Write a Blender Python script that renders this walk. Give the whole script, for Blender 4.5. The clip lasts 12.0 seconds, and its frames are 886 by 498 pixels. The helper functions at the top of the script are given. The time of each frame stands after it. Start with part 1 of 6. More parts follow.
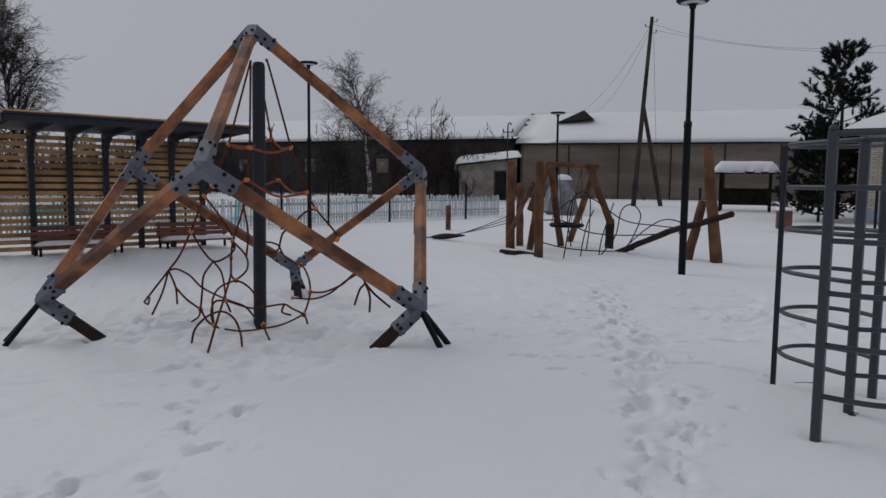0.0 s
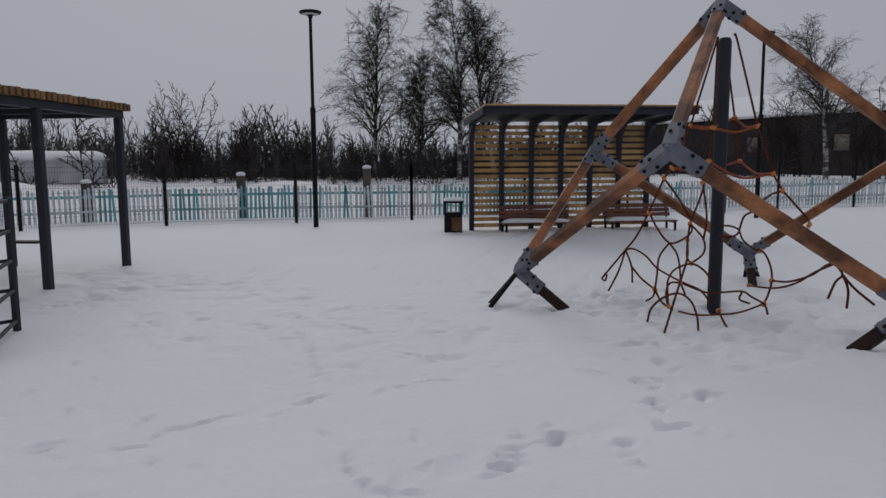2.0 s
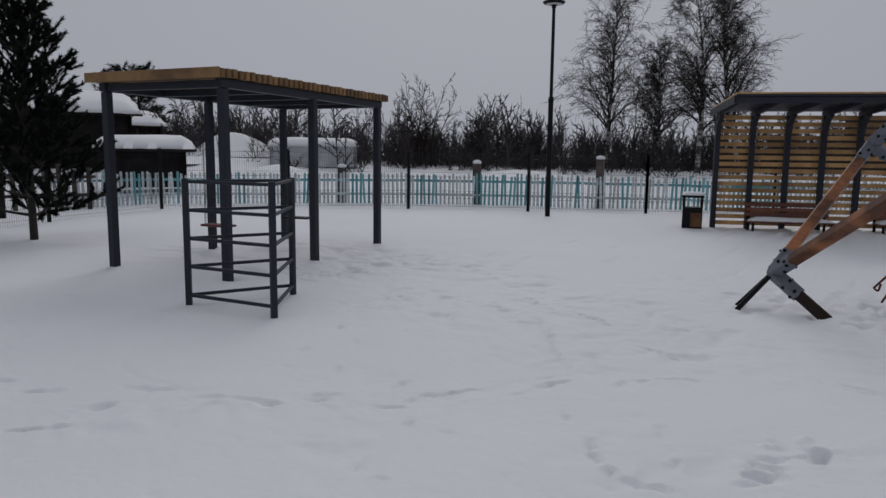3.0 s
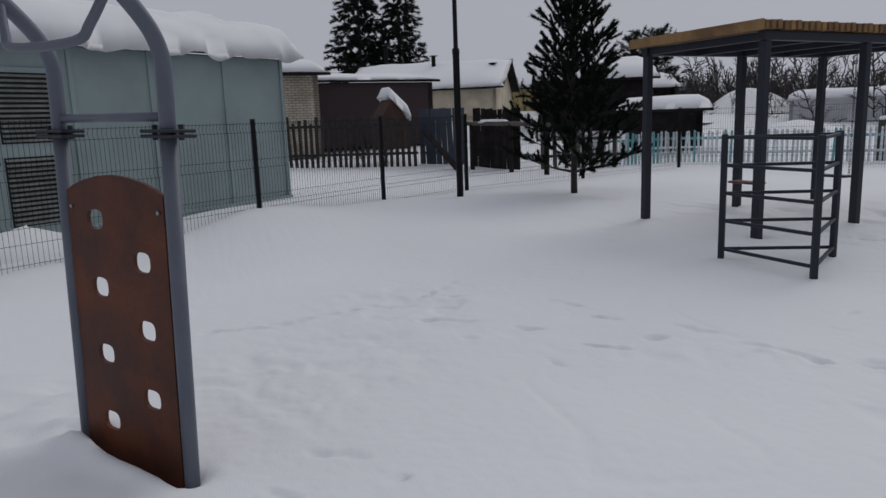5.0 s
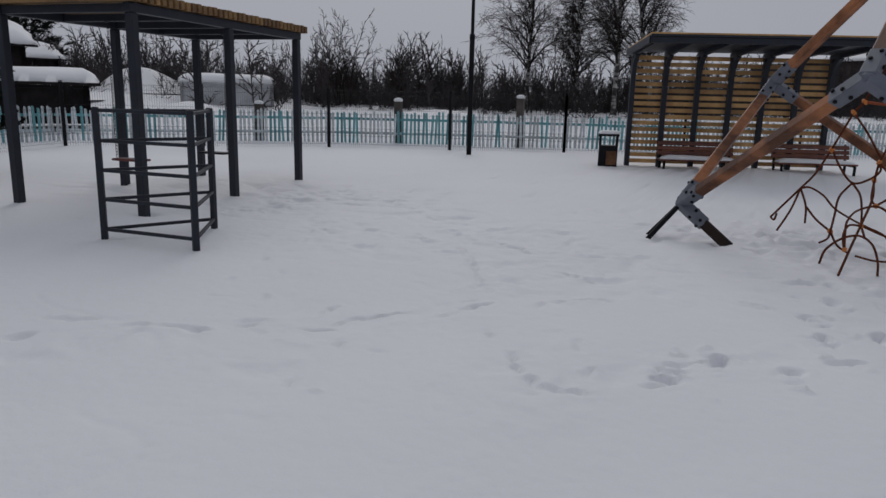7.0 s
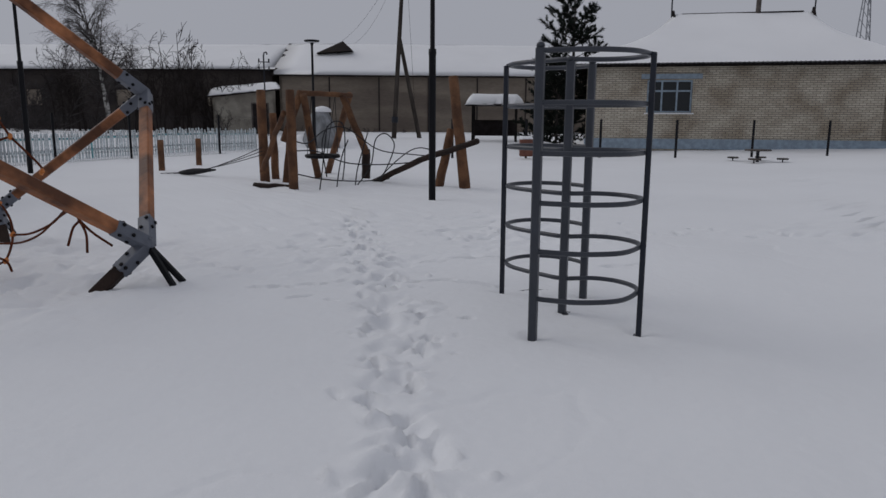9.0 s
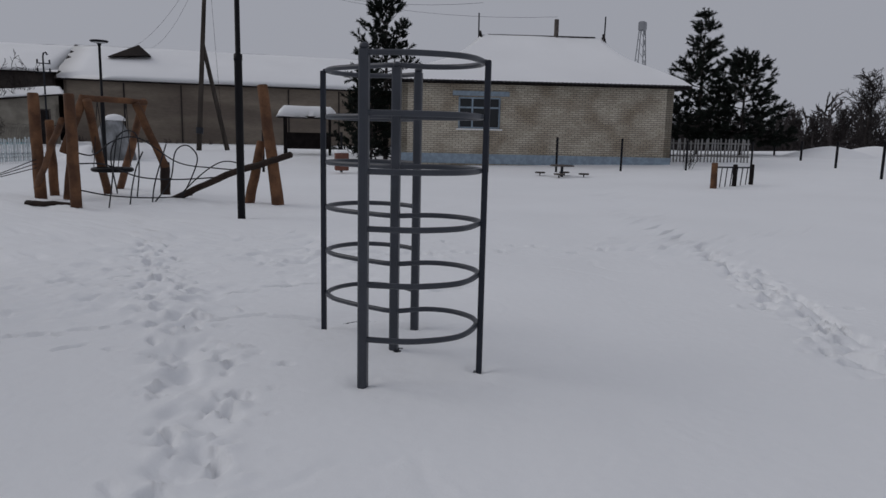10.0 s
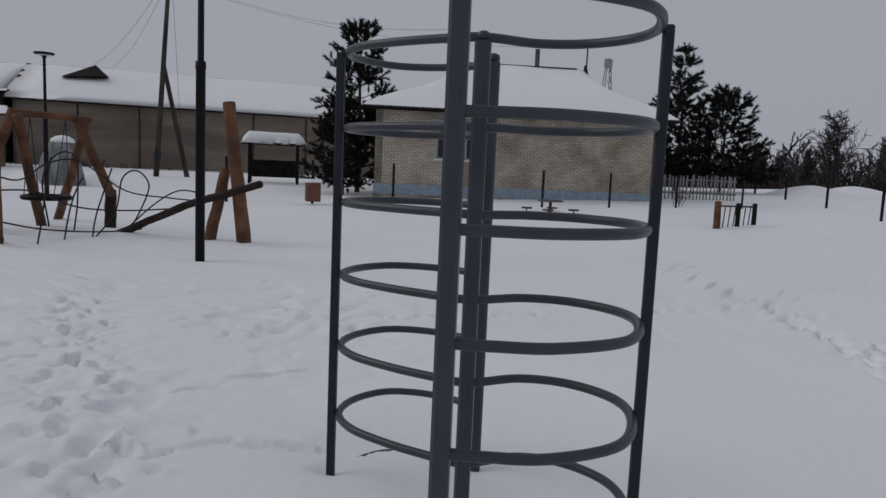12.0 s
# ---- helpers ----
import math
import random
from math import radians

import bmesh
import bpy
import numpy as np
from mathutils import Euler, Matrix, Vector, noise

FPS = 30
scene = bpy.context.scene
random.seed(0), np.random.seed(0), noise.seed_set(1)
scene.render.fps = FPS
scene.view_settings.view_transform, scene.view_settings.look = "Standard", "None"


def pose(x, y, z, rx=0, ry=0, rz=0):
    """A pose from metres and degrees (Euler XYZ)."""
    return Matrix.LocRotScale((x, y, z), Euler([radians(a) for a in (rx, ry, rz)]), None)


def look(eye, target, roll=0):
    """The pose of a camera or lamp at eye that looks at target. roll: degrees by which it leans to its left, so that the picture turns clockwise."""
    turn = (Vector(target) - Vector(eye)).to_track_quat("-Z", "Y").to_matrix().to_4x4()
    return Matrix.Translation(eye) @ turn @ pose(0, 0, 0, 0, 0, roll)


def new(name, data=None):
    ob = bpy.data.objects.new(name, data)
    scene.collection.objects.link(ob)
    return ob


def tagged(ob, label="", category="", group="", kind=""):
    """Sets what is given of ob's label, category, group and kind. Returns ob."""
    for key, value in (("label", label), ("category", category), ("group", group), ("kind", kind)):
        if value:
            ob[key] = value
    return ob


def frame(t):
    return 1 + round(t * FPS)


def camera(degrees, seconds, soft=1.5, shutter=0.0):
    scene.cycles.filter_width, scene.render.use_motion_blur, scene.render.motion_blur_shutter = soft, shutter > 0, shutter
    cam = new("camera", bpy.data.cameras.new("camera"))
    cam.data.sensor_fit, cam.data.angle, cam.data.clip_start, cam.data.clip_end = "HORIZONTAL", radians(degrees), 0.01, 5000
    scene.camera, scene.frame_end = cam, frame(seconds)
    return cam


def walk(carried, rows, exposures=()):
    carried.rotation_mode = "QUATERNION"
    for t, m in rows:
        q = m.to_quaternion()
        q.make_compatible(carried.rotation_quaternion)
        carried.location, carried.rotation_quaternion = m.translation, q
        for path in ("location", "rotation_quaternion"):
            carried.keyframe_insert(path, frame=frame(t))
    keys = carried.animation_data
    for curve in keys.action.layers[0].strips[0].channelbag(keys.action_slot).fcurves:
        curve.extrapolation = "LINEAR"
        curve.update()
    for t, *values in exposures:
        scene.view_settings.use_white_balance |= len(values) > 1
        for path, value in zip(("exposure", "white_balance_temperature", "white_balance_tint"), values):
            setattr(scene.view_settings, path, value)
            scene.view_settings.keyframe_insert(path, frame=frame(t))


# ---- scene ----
cam = camera(64.2, 12.0)
PATH = [
    (0, (0.378, 0.218, 1.481), (1.063, 2.088, 1.297), 0.6),
    (0.5, (0.356, 0.217, 1.503), (0.949, 2.117, 1.308), 0.8),
    (1, (0.284, 0.204, 1.498), (0.537, 2.177, 1.288), 0.0),
    (1.5, (0.218, 0.233, 1.482), (0.088, 2.216, 1.261), -0.5),
    (2, (0.113, 0.203, 1.478), (-0.363, 2.131, 1.242), -0.4),
    (2.5, (0.047, 0.15, 1.475), (-0.708, 1.986, 1.229), 0.5),
    (3, (-0.02, 0.068, 1.471), (-1.067, 1.751, 1.206), 0.7),
    (3.5, (-0.041, -0.021, 1.452), (-1.358, 1.456, 1.167), 0.2),
    (3.7, (-0.046, -0.034, 1.431), (-1.441, 1.37, 1.14), -0.1),
    (5.3, (0.006, -0.379, 1.462), (-1.879, 0.176, 1.087), -1.9),
    (5.5, (0.014, -0.364, 1.469), (-1.867, 0.194, 1.083), -1.6),
    (6, (0.019, -0.222, 1.404), (-1.709, 0.699, 0.997), 0.9),
    (6.5, (-0.006, -0.13, 1.401), (-1.319, 1.316, 0.971), 1.4),
    (6.7, (-0.01, -0.088, 1.392), (-1.157, 1.491, 0.956), 1.4),
    (8.3, (0.396, 0.072, 1.359), (1.363, 1.778, 0.965), 0.5),
    (8.5, (0.495, 0.117, 1.349), (1.604, 1.74, 0.984), 0.5),
    (9, (0.679, 0.237, 1.374), (1.912, 1.77, 1.015), 0.3),
    (9.5, (0.861, 0.461, 1.361), (2.269, 1.833, 0.996), 1.3),
    (10, (1.097, 0.723, 1.368), (2.691, 1.889, 1.053), 1.3),
    (10.5, (1.408, 1.04, 1.342), (3.034, 2.191, 1.164), 2.7),
    (11, (1.704, 1.41, 1.327), (3.33, 2.557, 1.127), 2.4),
    (11.5, (2.018, 1.844, 1.3), (3.661, 2.965, 1.087), 2.4),
    (12, (2.324, 2.297, 1.331), (3.987, 3.384, 1.106), 2.5),
]
walk(cam, [(t, look(eye, target, roll)) for t, eye, target, roll in PATH], [(0, -0.01), (2, -0.06), (3.6, -0.05), (5.4, 0.12), (6.0, 0.06), (6.7, -0.06), (8.5, -0.05), (9.5, -0.1), (10.5, -0.1), (12, -0.06)])

# ---- sky and light ----
world = bpy.data.worlds.new("overcast_sky")
scene.world = world
world.use_nodes = True
wn, wl = world.node_tree.nodes, world.node_tree.links
sky = wn.new("ShaderNodeTexSky")
sky.sky_type, sky.sun_disc = "NISHITA", False
sky.sun_elevation, sky.sun_rotation = radians(37), radians(-27)
sky.air_density, sky.dust_density = 1.0, 6.0
grey = wn.new("ShaderNodeHueSaturation")
grey.inputs["Saturation"].default_value = 0.12
cloud = wn.new("ShaderNodeMix")
cloud.data_type = "RGBA"
cloud.inputs["Factor"].default_value = 0.975
cloud.inputs["B"].default_value = (3.42, 3.55, 4.03, 1)
wl.new(sky.outputs["Color"], grey.inputs["Color"])
wl.new(grey.outputs["Color"], cloud.inputs["A"])
wl.new(cloud.outputs["Result"], wn["Background"].inputs["Color"])
wn["Background"].inputs["Strength"].default_value = 0.1
sun = new("sun", bpy.data.lights.new("sun", "SUN"))
sun.data.energy, sun.data.angle, sun.data.color = 0.64, radians(38), (1.0, 0.97, 0.95)
sun.matrix_world = look((0, 0, 30), (0.35, -0.7, 29.4))
tagged(sun, "soft daylight through cloud", "light")

# ---- materials ----


def material(name, base, rough=0.6, metal=0.0, vary=0.12, scale=6.0, fine=60.0, bump=0.15, bump_scale=40.0, stretch=(1, 1, 1),
             second=None, amount=0.5, per_object=0.0, gloss=0.5, space="Object"):
    """A paint, wood or metal with variation at two scales and a fine relief."""
    m = bpy.data.materials.new(name)
    m.use_nodes = True
    n, l = m.node_tree.nodes, m.node_tree.links
    bsdf = n["Principled BSDF"]
    tc, mp = n.new("ShaderNodeTexCoord"), n.new("ShaderNodeMapping")
    mp.inputs["Scale"].default_value = stretch
    l.new(tc.outputs[space], mp.inputs["Vector"])
    big, small = n.new("ShaderNodeTexNoise"), n.new("ShaderNodeTexNoise")
    for t, s, d in ((big, scale, 3), (small, fine, 4)):
        t.inputs["Scale"].default_value, t.inputs["Detail"].default_value = s, d
        l.new(mp.outputs["Vector"], t.inputs["Vector"])
    ramp = n.new("ShaderNodeValToRGB")
    ramp.color_ramp.elements[0].position, ramp.color_ramp.elements[1].position = 0.5 - 0.2 * amount, 0.5 + 0.3 * amount
    dark = second or tuple(c * (1 - 3 * vary) for c in base)
    ramp.color_ramp.elements[0].color, ramp.color_ramp.elements[1].color = (*dark, 1), (*base, 1)
    l.new(big.outputs["Fac"], ramp.inputs["Fac"])
    value = n.new("ShaderNodeHueSaturation")
    mr = n.new("ShaderNodeMapRange")
    mr.inputs["To Min"].default_value, mr.inputs["To Max"].default_value = 1 - 2 * vary, 1 + 2 * vary
    l.new(small.outputs["Fac"], mr.inputs["Value"])
    last = mr.outputs["Result"]
    if per_object:
        info, mo, mul = n.new("ShaderNodeObjectInfo"), n.new("ShaderNodeMapRange"), n.new("ShaderNodeMath")
        mo.inputs["To Min"].default_value, mo.inputs["To Max"].default_value = 1 - per_object, 1 + per_object
        mul.operation = "MULTIPLY"
        l.new(info.outputs["Random"], mo.inputs["Value"])
        l.new(last, mul.inputs[0])
        l.new(mo.outputs["Result"], mul.inputs[1])
        last = mul.outputs["Value"]
    l.new(last, value.inputs["Value"])
    l.new(ramp.outputs["Color"], value.inputs["Color"])
    l.new(value.outputs["Color"], bsdf.inputs["Base Color"])
    bsdf.inputs["Metallic"].default_value = metal
    bsdf.inputs["Specular IOR Level"].default_value = gloss
    rr = n.new("ShaderNodeMapRange")
    rr.inputs["To Min"].default_value, rr.inputs["To Max"].default_value = rough - 0.12, min(1.0, rough + 0.12)
    l.new(big.outputs["Fac"], rr.inputs["Value"])
    l.new(rr.outputs["Result"], bsdf.inputs["Roughness"])
    if bump:
        bt, bn = n.new("ShaderNodeTexNoise"), n.new("ShaderNodeBump")
        bt.inputs["Scale"].default_value, bt.inputs["Detail"].default_value = bump_scale, 4
        bn.inputs["Strength"].default_value, bn.inputs["Distance"].default_value = bump, 0.02
        l.new(mp.outputs["Vector"], bt.inputs["Vector"])
        l.new(bt.outputs["Fac"], bn.inputs["Height"])
        l.new(bn.outputs["Normal"], bsdf.inputs["Normal"])
    return m


def brick_material(name, a, b, mortar):
    m = material(name, a, 0.85, bump=0.0)
    n, l = m.node_tree.nodes, m.node_tree.links
    bsdf = n["Principled BSDF"]
    tc, bt = n.new("ShaderNodeTexCoord"), n.new("ShaderNodeTexBrick")
    bt.inputs["Color1"].default_value, bt.inputs["Color2"].default_value, bt.inputs["Mortar"].default_value = (*a, 1), (*b, 1), (*mortar, 1)
    bt.inputs["Scale"].default_value = 1.0
    bt.inputs["Brick Width"].default_value, bt.inputs["Row Height"].default_value = 0.262, 0.088
    bt.inputs["Mortar Size"].default_value = 0.011
    bt.inputs["Bias"].default_value = -0.1
    l.new(tc.outputs["UV"], bt.inputs["Vector"])
    st, mx = n.new("ShaderNodeTexNoise"), n.new("ShaderNodeMix")
    st.inputs["Scale"].default_value, st.inputs["Detail"].default_value = 0.9, 5
    l.new(tc.outputs["Object"], st.inputs["Vector"])
    mx.data_type, mx.blend_type = "RGBA", "MULTIPLY"
    rp = n.new("ShaderNodeValToRGB")
    rp.color_ramp.elements[0].position, rp.color_ramp.elements[1].position = 0.35, 0.62
    rp.color_ramp.elements[0].color, rp.color_ramp.elements[1].color = (0.62, 0.58, 0.54, 1), (1, 1, 1, 1)
    l.new(st.outputs["Fac"], rp.inputs["Fac"])
    mx.inputs["Factor"].default_value = 1
    l.new(bt.outputs["Color"], mx.inputs["A"])
    l.new(rp.outputs["Color"], mx.inputs["B"])
    l.new(mx.outputs["Result"], bsdf.inputs["Base Color"])
    bn = n.new("ShaderNodeBump")
    bn.invert = True
    bn.inputs["Strength"].default_value, bn.inputs["Distance"].default_value = 0.5, 0.01
    l.new(bt.outputs["Fac"], bn.inputs["Height"])
    l.new(bn.outputs["Normal"], bsdf.inputs["Normal"])
    return m


def snow_material(name, white, grain=1.0):
    m = bpy.data.materials.new(name)
    m.use_nodes = True
    n, l = m.node_tree.nodes, m.node_tree.links
    bsdf = n["Principled BSDF"]
    tc = n.new("ShaderNodeTexCoord")
    a, b, c = (n.new("ShaderNodeTexNoise") for _ in range(3))
    for t, s, d in ((a, 0.35, 4), (b, 9.0, 6), (c, 90.0, 3)):
        t.inputs["Scale"].default_value, t.inputs["Detail"].default_value = s, d
        l.new(tc.outputs["Object"], t.inputs["Vector"])
    ramp = n.new("ShaderNodeValToRGB")
    ramp.color_ramp.elements[0].position, ramp.color_ramp.elements[1].position = 0.3, 0.7
    ramp.color_ramp.elements[0].color = (*[v * 0.95 for v in white], 1)
    ramp.color_ramp.elements[1].color = (*white, 1)
    l.new(a.outputs["Fac"], ramp.inputs["Fac"])
    l.new(ramp.outputs["Color"], bsdf.inputs["Base Color"])
    bsdf.inputs["Roughness"].default_value = 0.75
    bsdf.inputs["Specular IOR Level"].default_value = 0.4
    bsdf.inputs["Sheen Weight"].default_value, bsdf.inputs["Sheen Roughness"].default_value = 0.16, 0.5
    b1, b2 = n.new("ShaderNodeBump"), n.new("ShaderNodeBump")
    b1.inputs["Strength"].default_value, b1.inputs["Distance"].default_value = 0.14 * grain, 0.04
    b2.inputs["Strength"].default_value, b2.inputs["Distance"].default_value = 0.2 * grain, 0.006
    l.new(b.outputs["Fac"], b1.inputs["Height"])
    l.new(c.outputs["Fac"], b2.inputs["Height"])
    l.new(b1.outputs["Normal"], b2.inputs["Normal"])
    l.new(b2.outputs["Normal"], bsdf.inputs["Normal"])
    return m


SNOW = snow_material("snow", (0.86, 0.87, 0.89))
SNOW_CAP = snow_material("snow_cap", (0.88, 0.885, 0.9), 0.6)
BEAM = material("oiled_pine_beam", (0.4, 0.158, 0.066), 0.5, gloss=0.3, vary=0.14, scale=3, fine=22, stretch=(1, 1, 1), second=(0.1, 0.038, 0.017), bump=0.2, space="Object", per_object=0.12)
LOG = material("weathered_log", (0.18, 0.09, 0.047), 0.75, gloss=0.2, vary=0.14, scale=3, fine=25, second=(0.09, 0.045, 0.026), bump=0.35, per_object=0.15)
LOG_DARK = material("charred_wet_log", (0.04, 0.026, 0.021), 0.75, gloss=0.2, vary=0.15, scale=4, bump=0.35)
GREY = material("grey_powder_coat", (0.027, 0.031, 0.042), 0.5, gloss=0.22, vary=0.05, scale=5, fine=140, bump=0.05, bump_scale=160)
GREY_RING = material("slate_grey_gloss_coat", (0.045, 0.051, 0.065), 0.4, gloss=0.45, vary=0.06, scale=5, fine=140, bump=0.05, bump_scale=160)
GREY_TUBE = material("blue_grey_tube_coat", (0.125, 0.14, 0.175), 0.45, vary=0.05, scale=4, fine=140, bump=0.05, bump_scale=160, gloss=0.3)
GREY_LIGHT = material("grey_bracket_coat", (0.14, 0.153, 0.185), 0.45, gloss=0.35, vary=0.06, scale=6, fine=120, bump=0.05, bump_scale=160)
BLACK = material("black_paint", (0.008, 0.008, 0.0105), 0.5, gloss=0.15, vary=0.08, bump=0.05)
DARK_STEEL = material("dark_grey_steel", (0.022, 0.025, 0.033), 0.5, gloss=0.25, vary=0.08, bump=0.05)
ROPE = material("dark_red_rope", (0.15, 0.042, 0.018), 0.85, gloss=0.15, vary=0.15, scale=30, fine=220, bump=0.5, bump_scale=220)
ROPE_ORANGE = material("orange_rope", (0.36, 0.075, 0.018), 0.75, vary=0.12, scale=30, fine=220, bump=0.5, bump_scale=220)
CLIP = material("orange_plastic", (0.62, 0.2, 0.035), 0.45, vary=0.06, bump=0.05)
ROPE_BLACK = material("black_rope", (0.02, 0.02, 0.024), 0.85, vary=0.12, fine=200, bump=0.4, bump_scale=200)
PLANK = material("yellow_pine_plank", (0.25, 0.145, 0.055), 0.65, vary=0.12, scale=2.5, fine=30, second=(0.13, 0.066, 0.024), bump=0.2, per_object=0.3)
SLAT = material("pine_slat", (0.6, 0.36, 0.15), 0.7, vary=0.12, scale=2.5, fine=26, second=(0.4, 0.225, 0.09), bump=0.2, per_object=0.3)
BENCH = material("red_brown_bench_wood", (0.17, 0.058, 0.036), 0.55, vary=0.12, scale=4, fine=40, bump=0.15, per_object=0.15)
PLY = material("brown_film_plywood", (0.12, 0.034, 0.0145), 0.5, gloss=0.25, vary=0.14, scale=3.5, fine=45, second=(0.062, 0.02, 0.0105), bump=0.06, bump_scale=90)
TEAL = material("faded_teal_paint", (0.09, 0.36, 0.41), 0.8, vary=0.15, scale=8, fine=40, second=(0.2, 0.38, 0.4), bump=0.3, per_object=0.3)
WHITE_PICKET = material("faded_white_paint", (0.72, 0.76, 0.78), 0.8, vary=0.1, scale=8, fine=40, second=(0.46, 0.52, 0.54), bump=0.3, per_object=0.22)
OLD_WOOD = material("old_grey_wood", (0.1, 0.085, 0.075), 0.85, vary=0.15, scale=3, fine=30, second=(0.05, 0.042, 0.038), bump=0.4, per_object=0.3)
DARK_WOOD = material("dark_old_wood", (0.024, 0.02, 0.02), 0.9, gloss=0.1, vary=0.15, scale=3, bump=0.4, per_object=0.3)
SHED_GREEN = material("grey_green_sheet", (0.255, 0.325, 0.33), 0.5, vary=0.05, scale=1.2, fine=40, bump=0.04)
LOUVRE = material("grey_louvre", (0.2, 0.22, 0.21), 0.6, vary=0.1, bump=0.05)
# near-black so that the shade between louvre slats is in the colour
LOUVRE_SHADE = material("louvre_shade", (0.012, 0.012, 0.013), 0.9, vary=0.1, bump=0.0)
BRICK = brick_material("yellow_brick", (0.58, 0.53, 0.43), (0.45, 0.4, 0.32), (0.2, 0.18, 0.16))
PLASTER = material("cream_plaster", (0.6, 0.53, 0.4), 0.9, vary=0.08, scale=1.5, bump=0.2)
KIOSK = material("stained_plaster", (0.3, 0.28, 0.235), 0.9, vary=0.1, scale=1.5, second=(0.2, 0.18, 0.15), bump=0.2)
YELLOW = material("yellow_plaster", (0.62, 0.5, 0.25), 0.9, vary=0.08, scale=1.5, bump=0.2)
CONCRETE = material("stained_concrete_panel", (0.26, 0.22, 0.175), 0.9, vary=0.14, scale=0.35, fine=6, second=(0.13, 0.105, 0.085), bump=0.3, bump_scale=8, stretch=(0.5, 0.5, 2.2), amount=0.8)
DARK_WALL = material("dark_sooty_wall", (0.055, 0.047, 0.043), 0.9, gloss=0.1, vary=0.15, scale=0.5, fine=6, second=(0.035, 0.03, 0.03), bump=0.3, bump_scale=8)
OLD_DARK = material("old_dark_boards", (0.034, 0.03, 0.029), 0.85, vary=0.15, scale=6, fine=40, second=(0.018, 0.016, 0.016), bump=0.3, per_object=0.25)
KENNEL = material("dull_brown_boards", (0.075, 0.04, 0.026), 0.8, vary=0.15, scale=4, fine=30, bump=0.2)
MAROON = material("dark_maroon_sheet", (0.028, 0.011, 0.013), 0.6, vary=0.1, scale=1.0, bump=0.05)
GATE = material("dark_blue_sheet", (0.024, 0.036, 0.058), 0.5, vary=0.12, scale=1.5, bump=0.05)
GLASS = material("dark_window_glass", (0.012, 0.015, 0.018), 0.12, vary=0.02, bump=0.0, gloss=0.35)
BLUE_TRIM = material("pale_blue_board", (0.3, 0.38, 0.46), 0.7, vary=0.08, bump=0.1)
BARK = material("dark_bark", (0.045, 0.037, 0.034), 0.9, vary=0.15, scale=4, bump=0.5)
BIRCH = material("birch_bark", (0.4, 0.39, 0.37), 0.8, vary=0.1, scale=2.2, fine=12, second=(0.05, 0.045, 0.042), bump=0.3, stretch=(1, 1, 2.5), amount=0.35)
TWIG = material("bare_twigs", (0.04, 0.032, 0.03), 0.9, gloss=0.1, vary=0.15, scale=0.6, bump=0.0)
TWIG_FAR = material("far_bare_twigs", (0.046, 0.038, 0.038), 0.9, vary=0.15, scale=0.12, bump=0.0)
NEEDLE = material("pine_needles", (0.016, 0.022, 0.016), 0.8, gloss=0.1, vary=0.2, scale=1.5, fine=9, second=(0.011, 0.017, 0.012), bump=0.0)
NEEDLE_FAR = material("far_pine_needles", (0.016, 0.021, 0.017), 0.8, gloss=0.1, vary=0.2, scale=0.5, second=(0.011, 0.015, 0.012), bump=0.0)
PALE_WOOD = material("pale_weathered_boards", (0.3, 0.3, 0.3), 0.85, vary=0.12, scale=5, fine=40, second=(0.17, 0.165, 0.16), bump=0.3, per_object=0.25)
ROOF_SHEET = material("dark_corrugated_eave", (0.05, 0.05, 0.055), 0.8, vary=0.1, bump=0.1)
STEEL = material("bare_steel", (0.3, 0.31, 0.33), 0.4, metal=0.8, vary=0.06, bump=0.03)
TARP = material("translucent_film", (0.55, 0.56, 0.58), 0.6, vary=0.08, scale=1, bump=0.1)
DULL_TARP = material("dull_grey_tarpaulin", (0.26, 0.27, 0.285), 0.7, vary=0.14, scale=3, fine=14, second=(0.12, 0.125, 0.13), bump=0.6, bump_scale=5, stretch=(1, 1, 0.4))
POLE_WOOD = material("grey_brown_pole_wood", (0.075, 0.064, 0.056), 0.85, gloss=0.1, vary=0.15, scale=3, fine=30, second=(0.035, 0.03, 0.027), bump=0.4, stretch=(1, 1, 0.2))
TWIG_PALE = material("pale_birch_twigs", (0.1, 0.09, 0.088), 0.9, gloss=0.1, vary=0.15, scale=0.6, bump=0.0)
RED_SEAT = material("red_rubber_seat", (0.14, 0.03, 0.025), 0.6, vary=0.1, bump=0.1)

# ---- mesh helpers ----


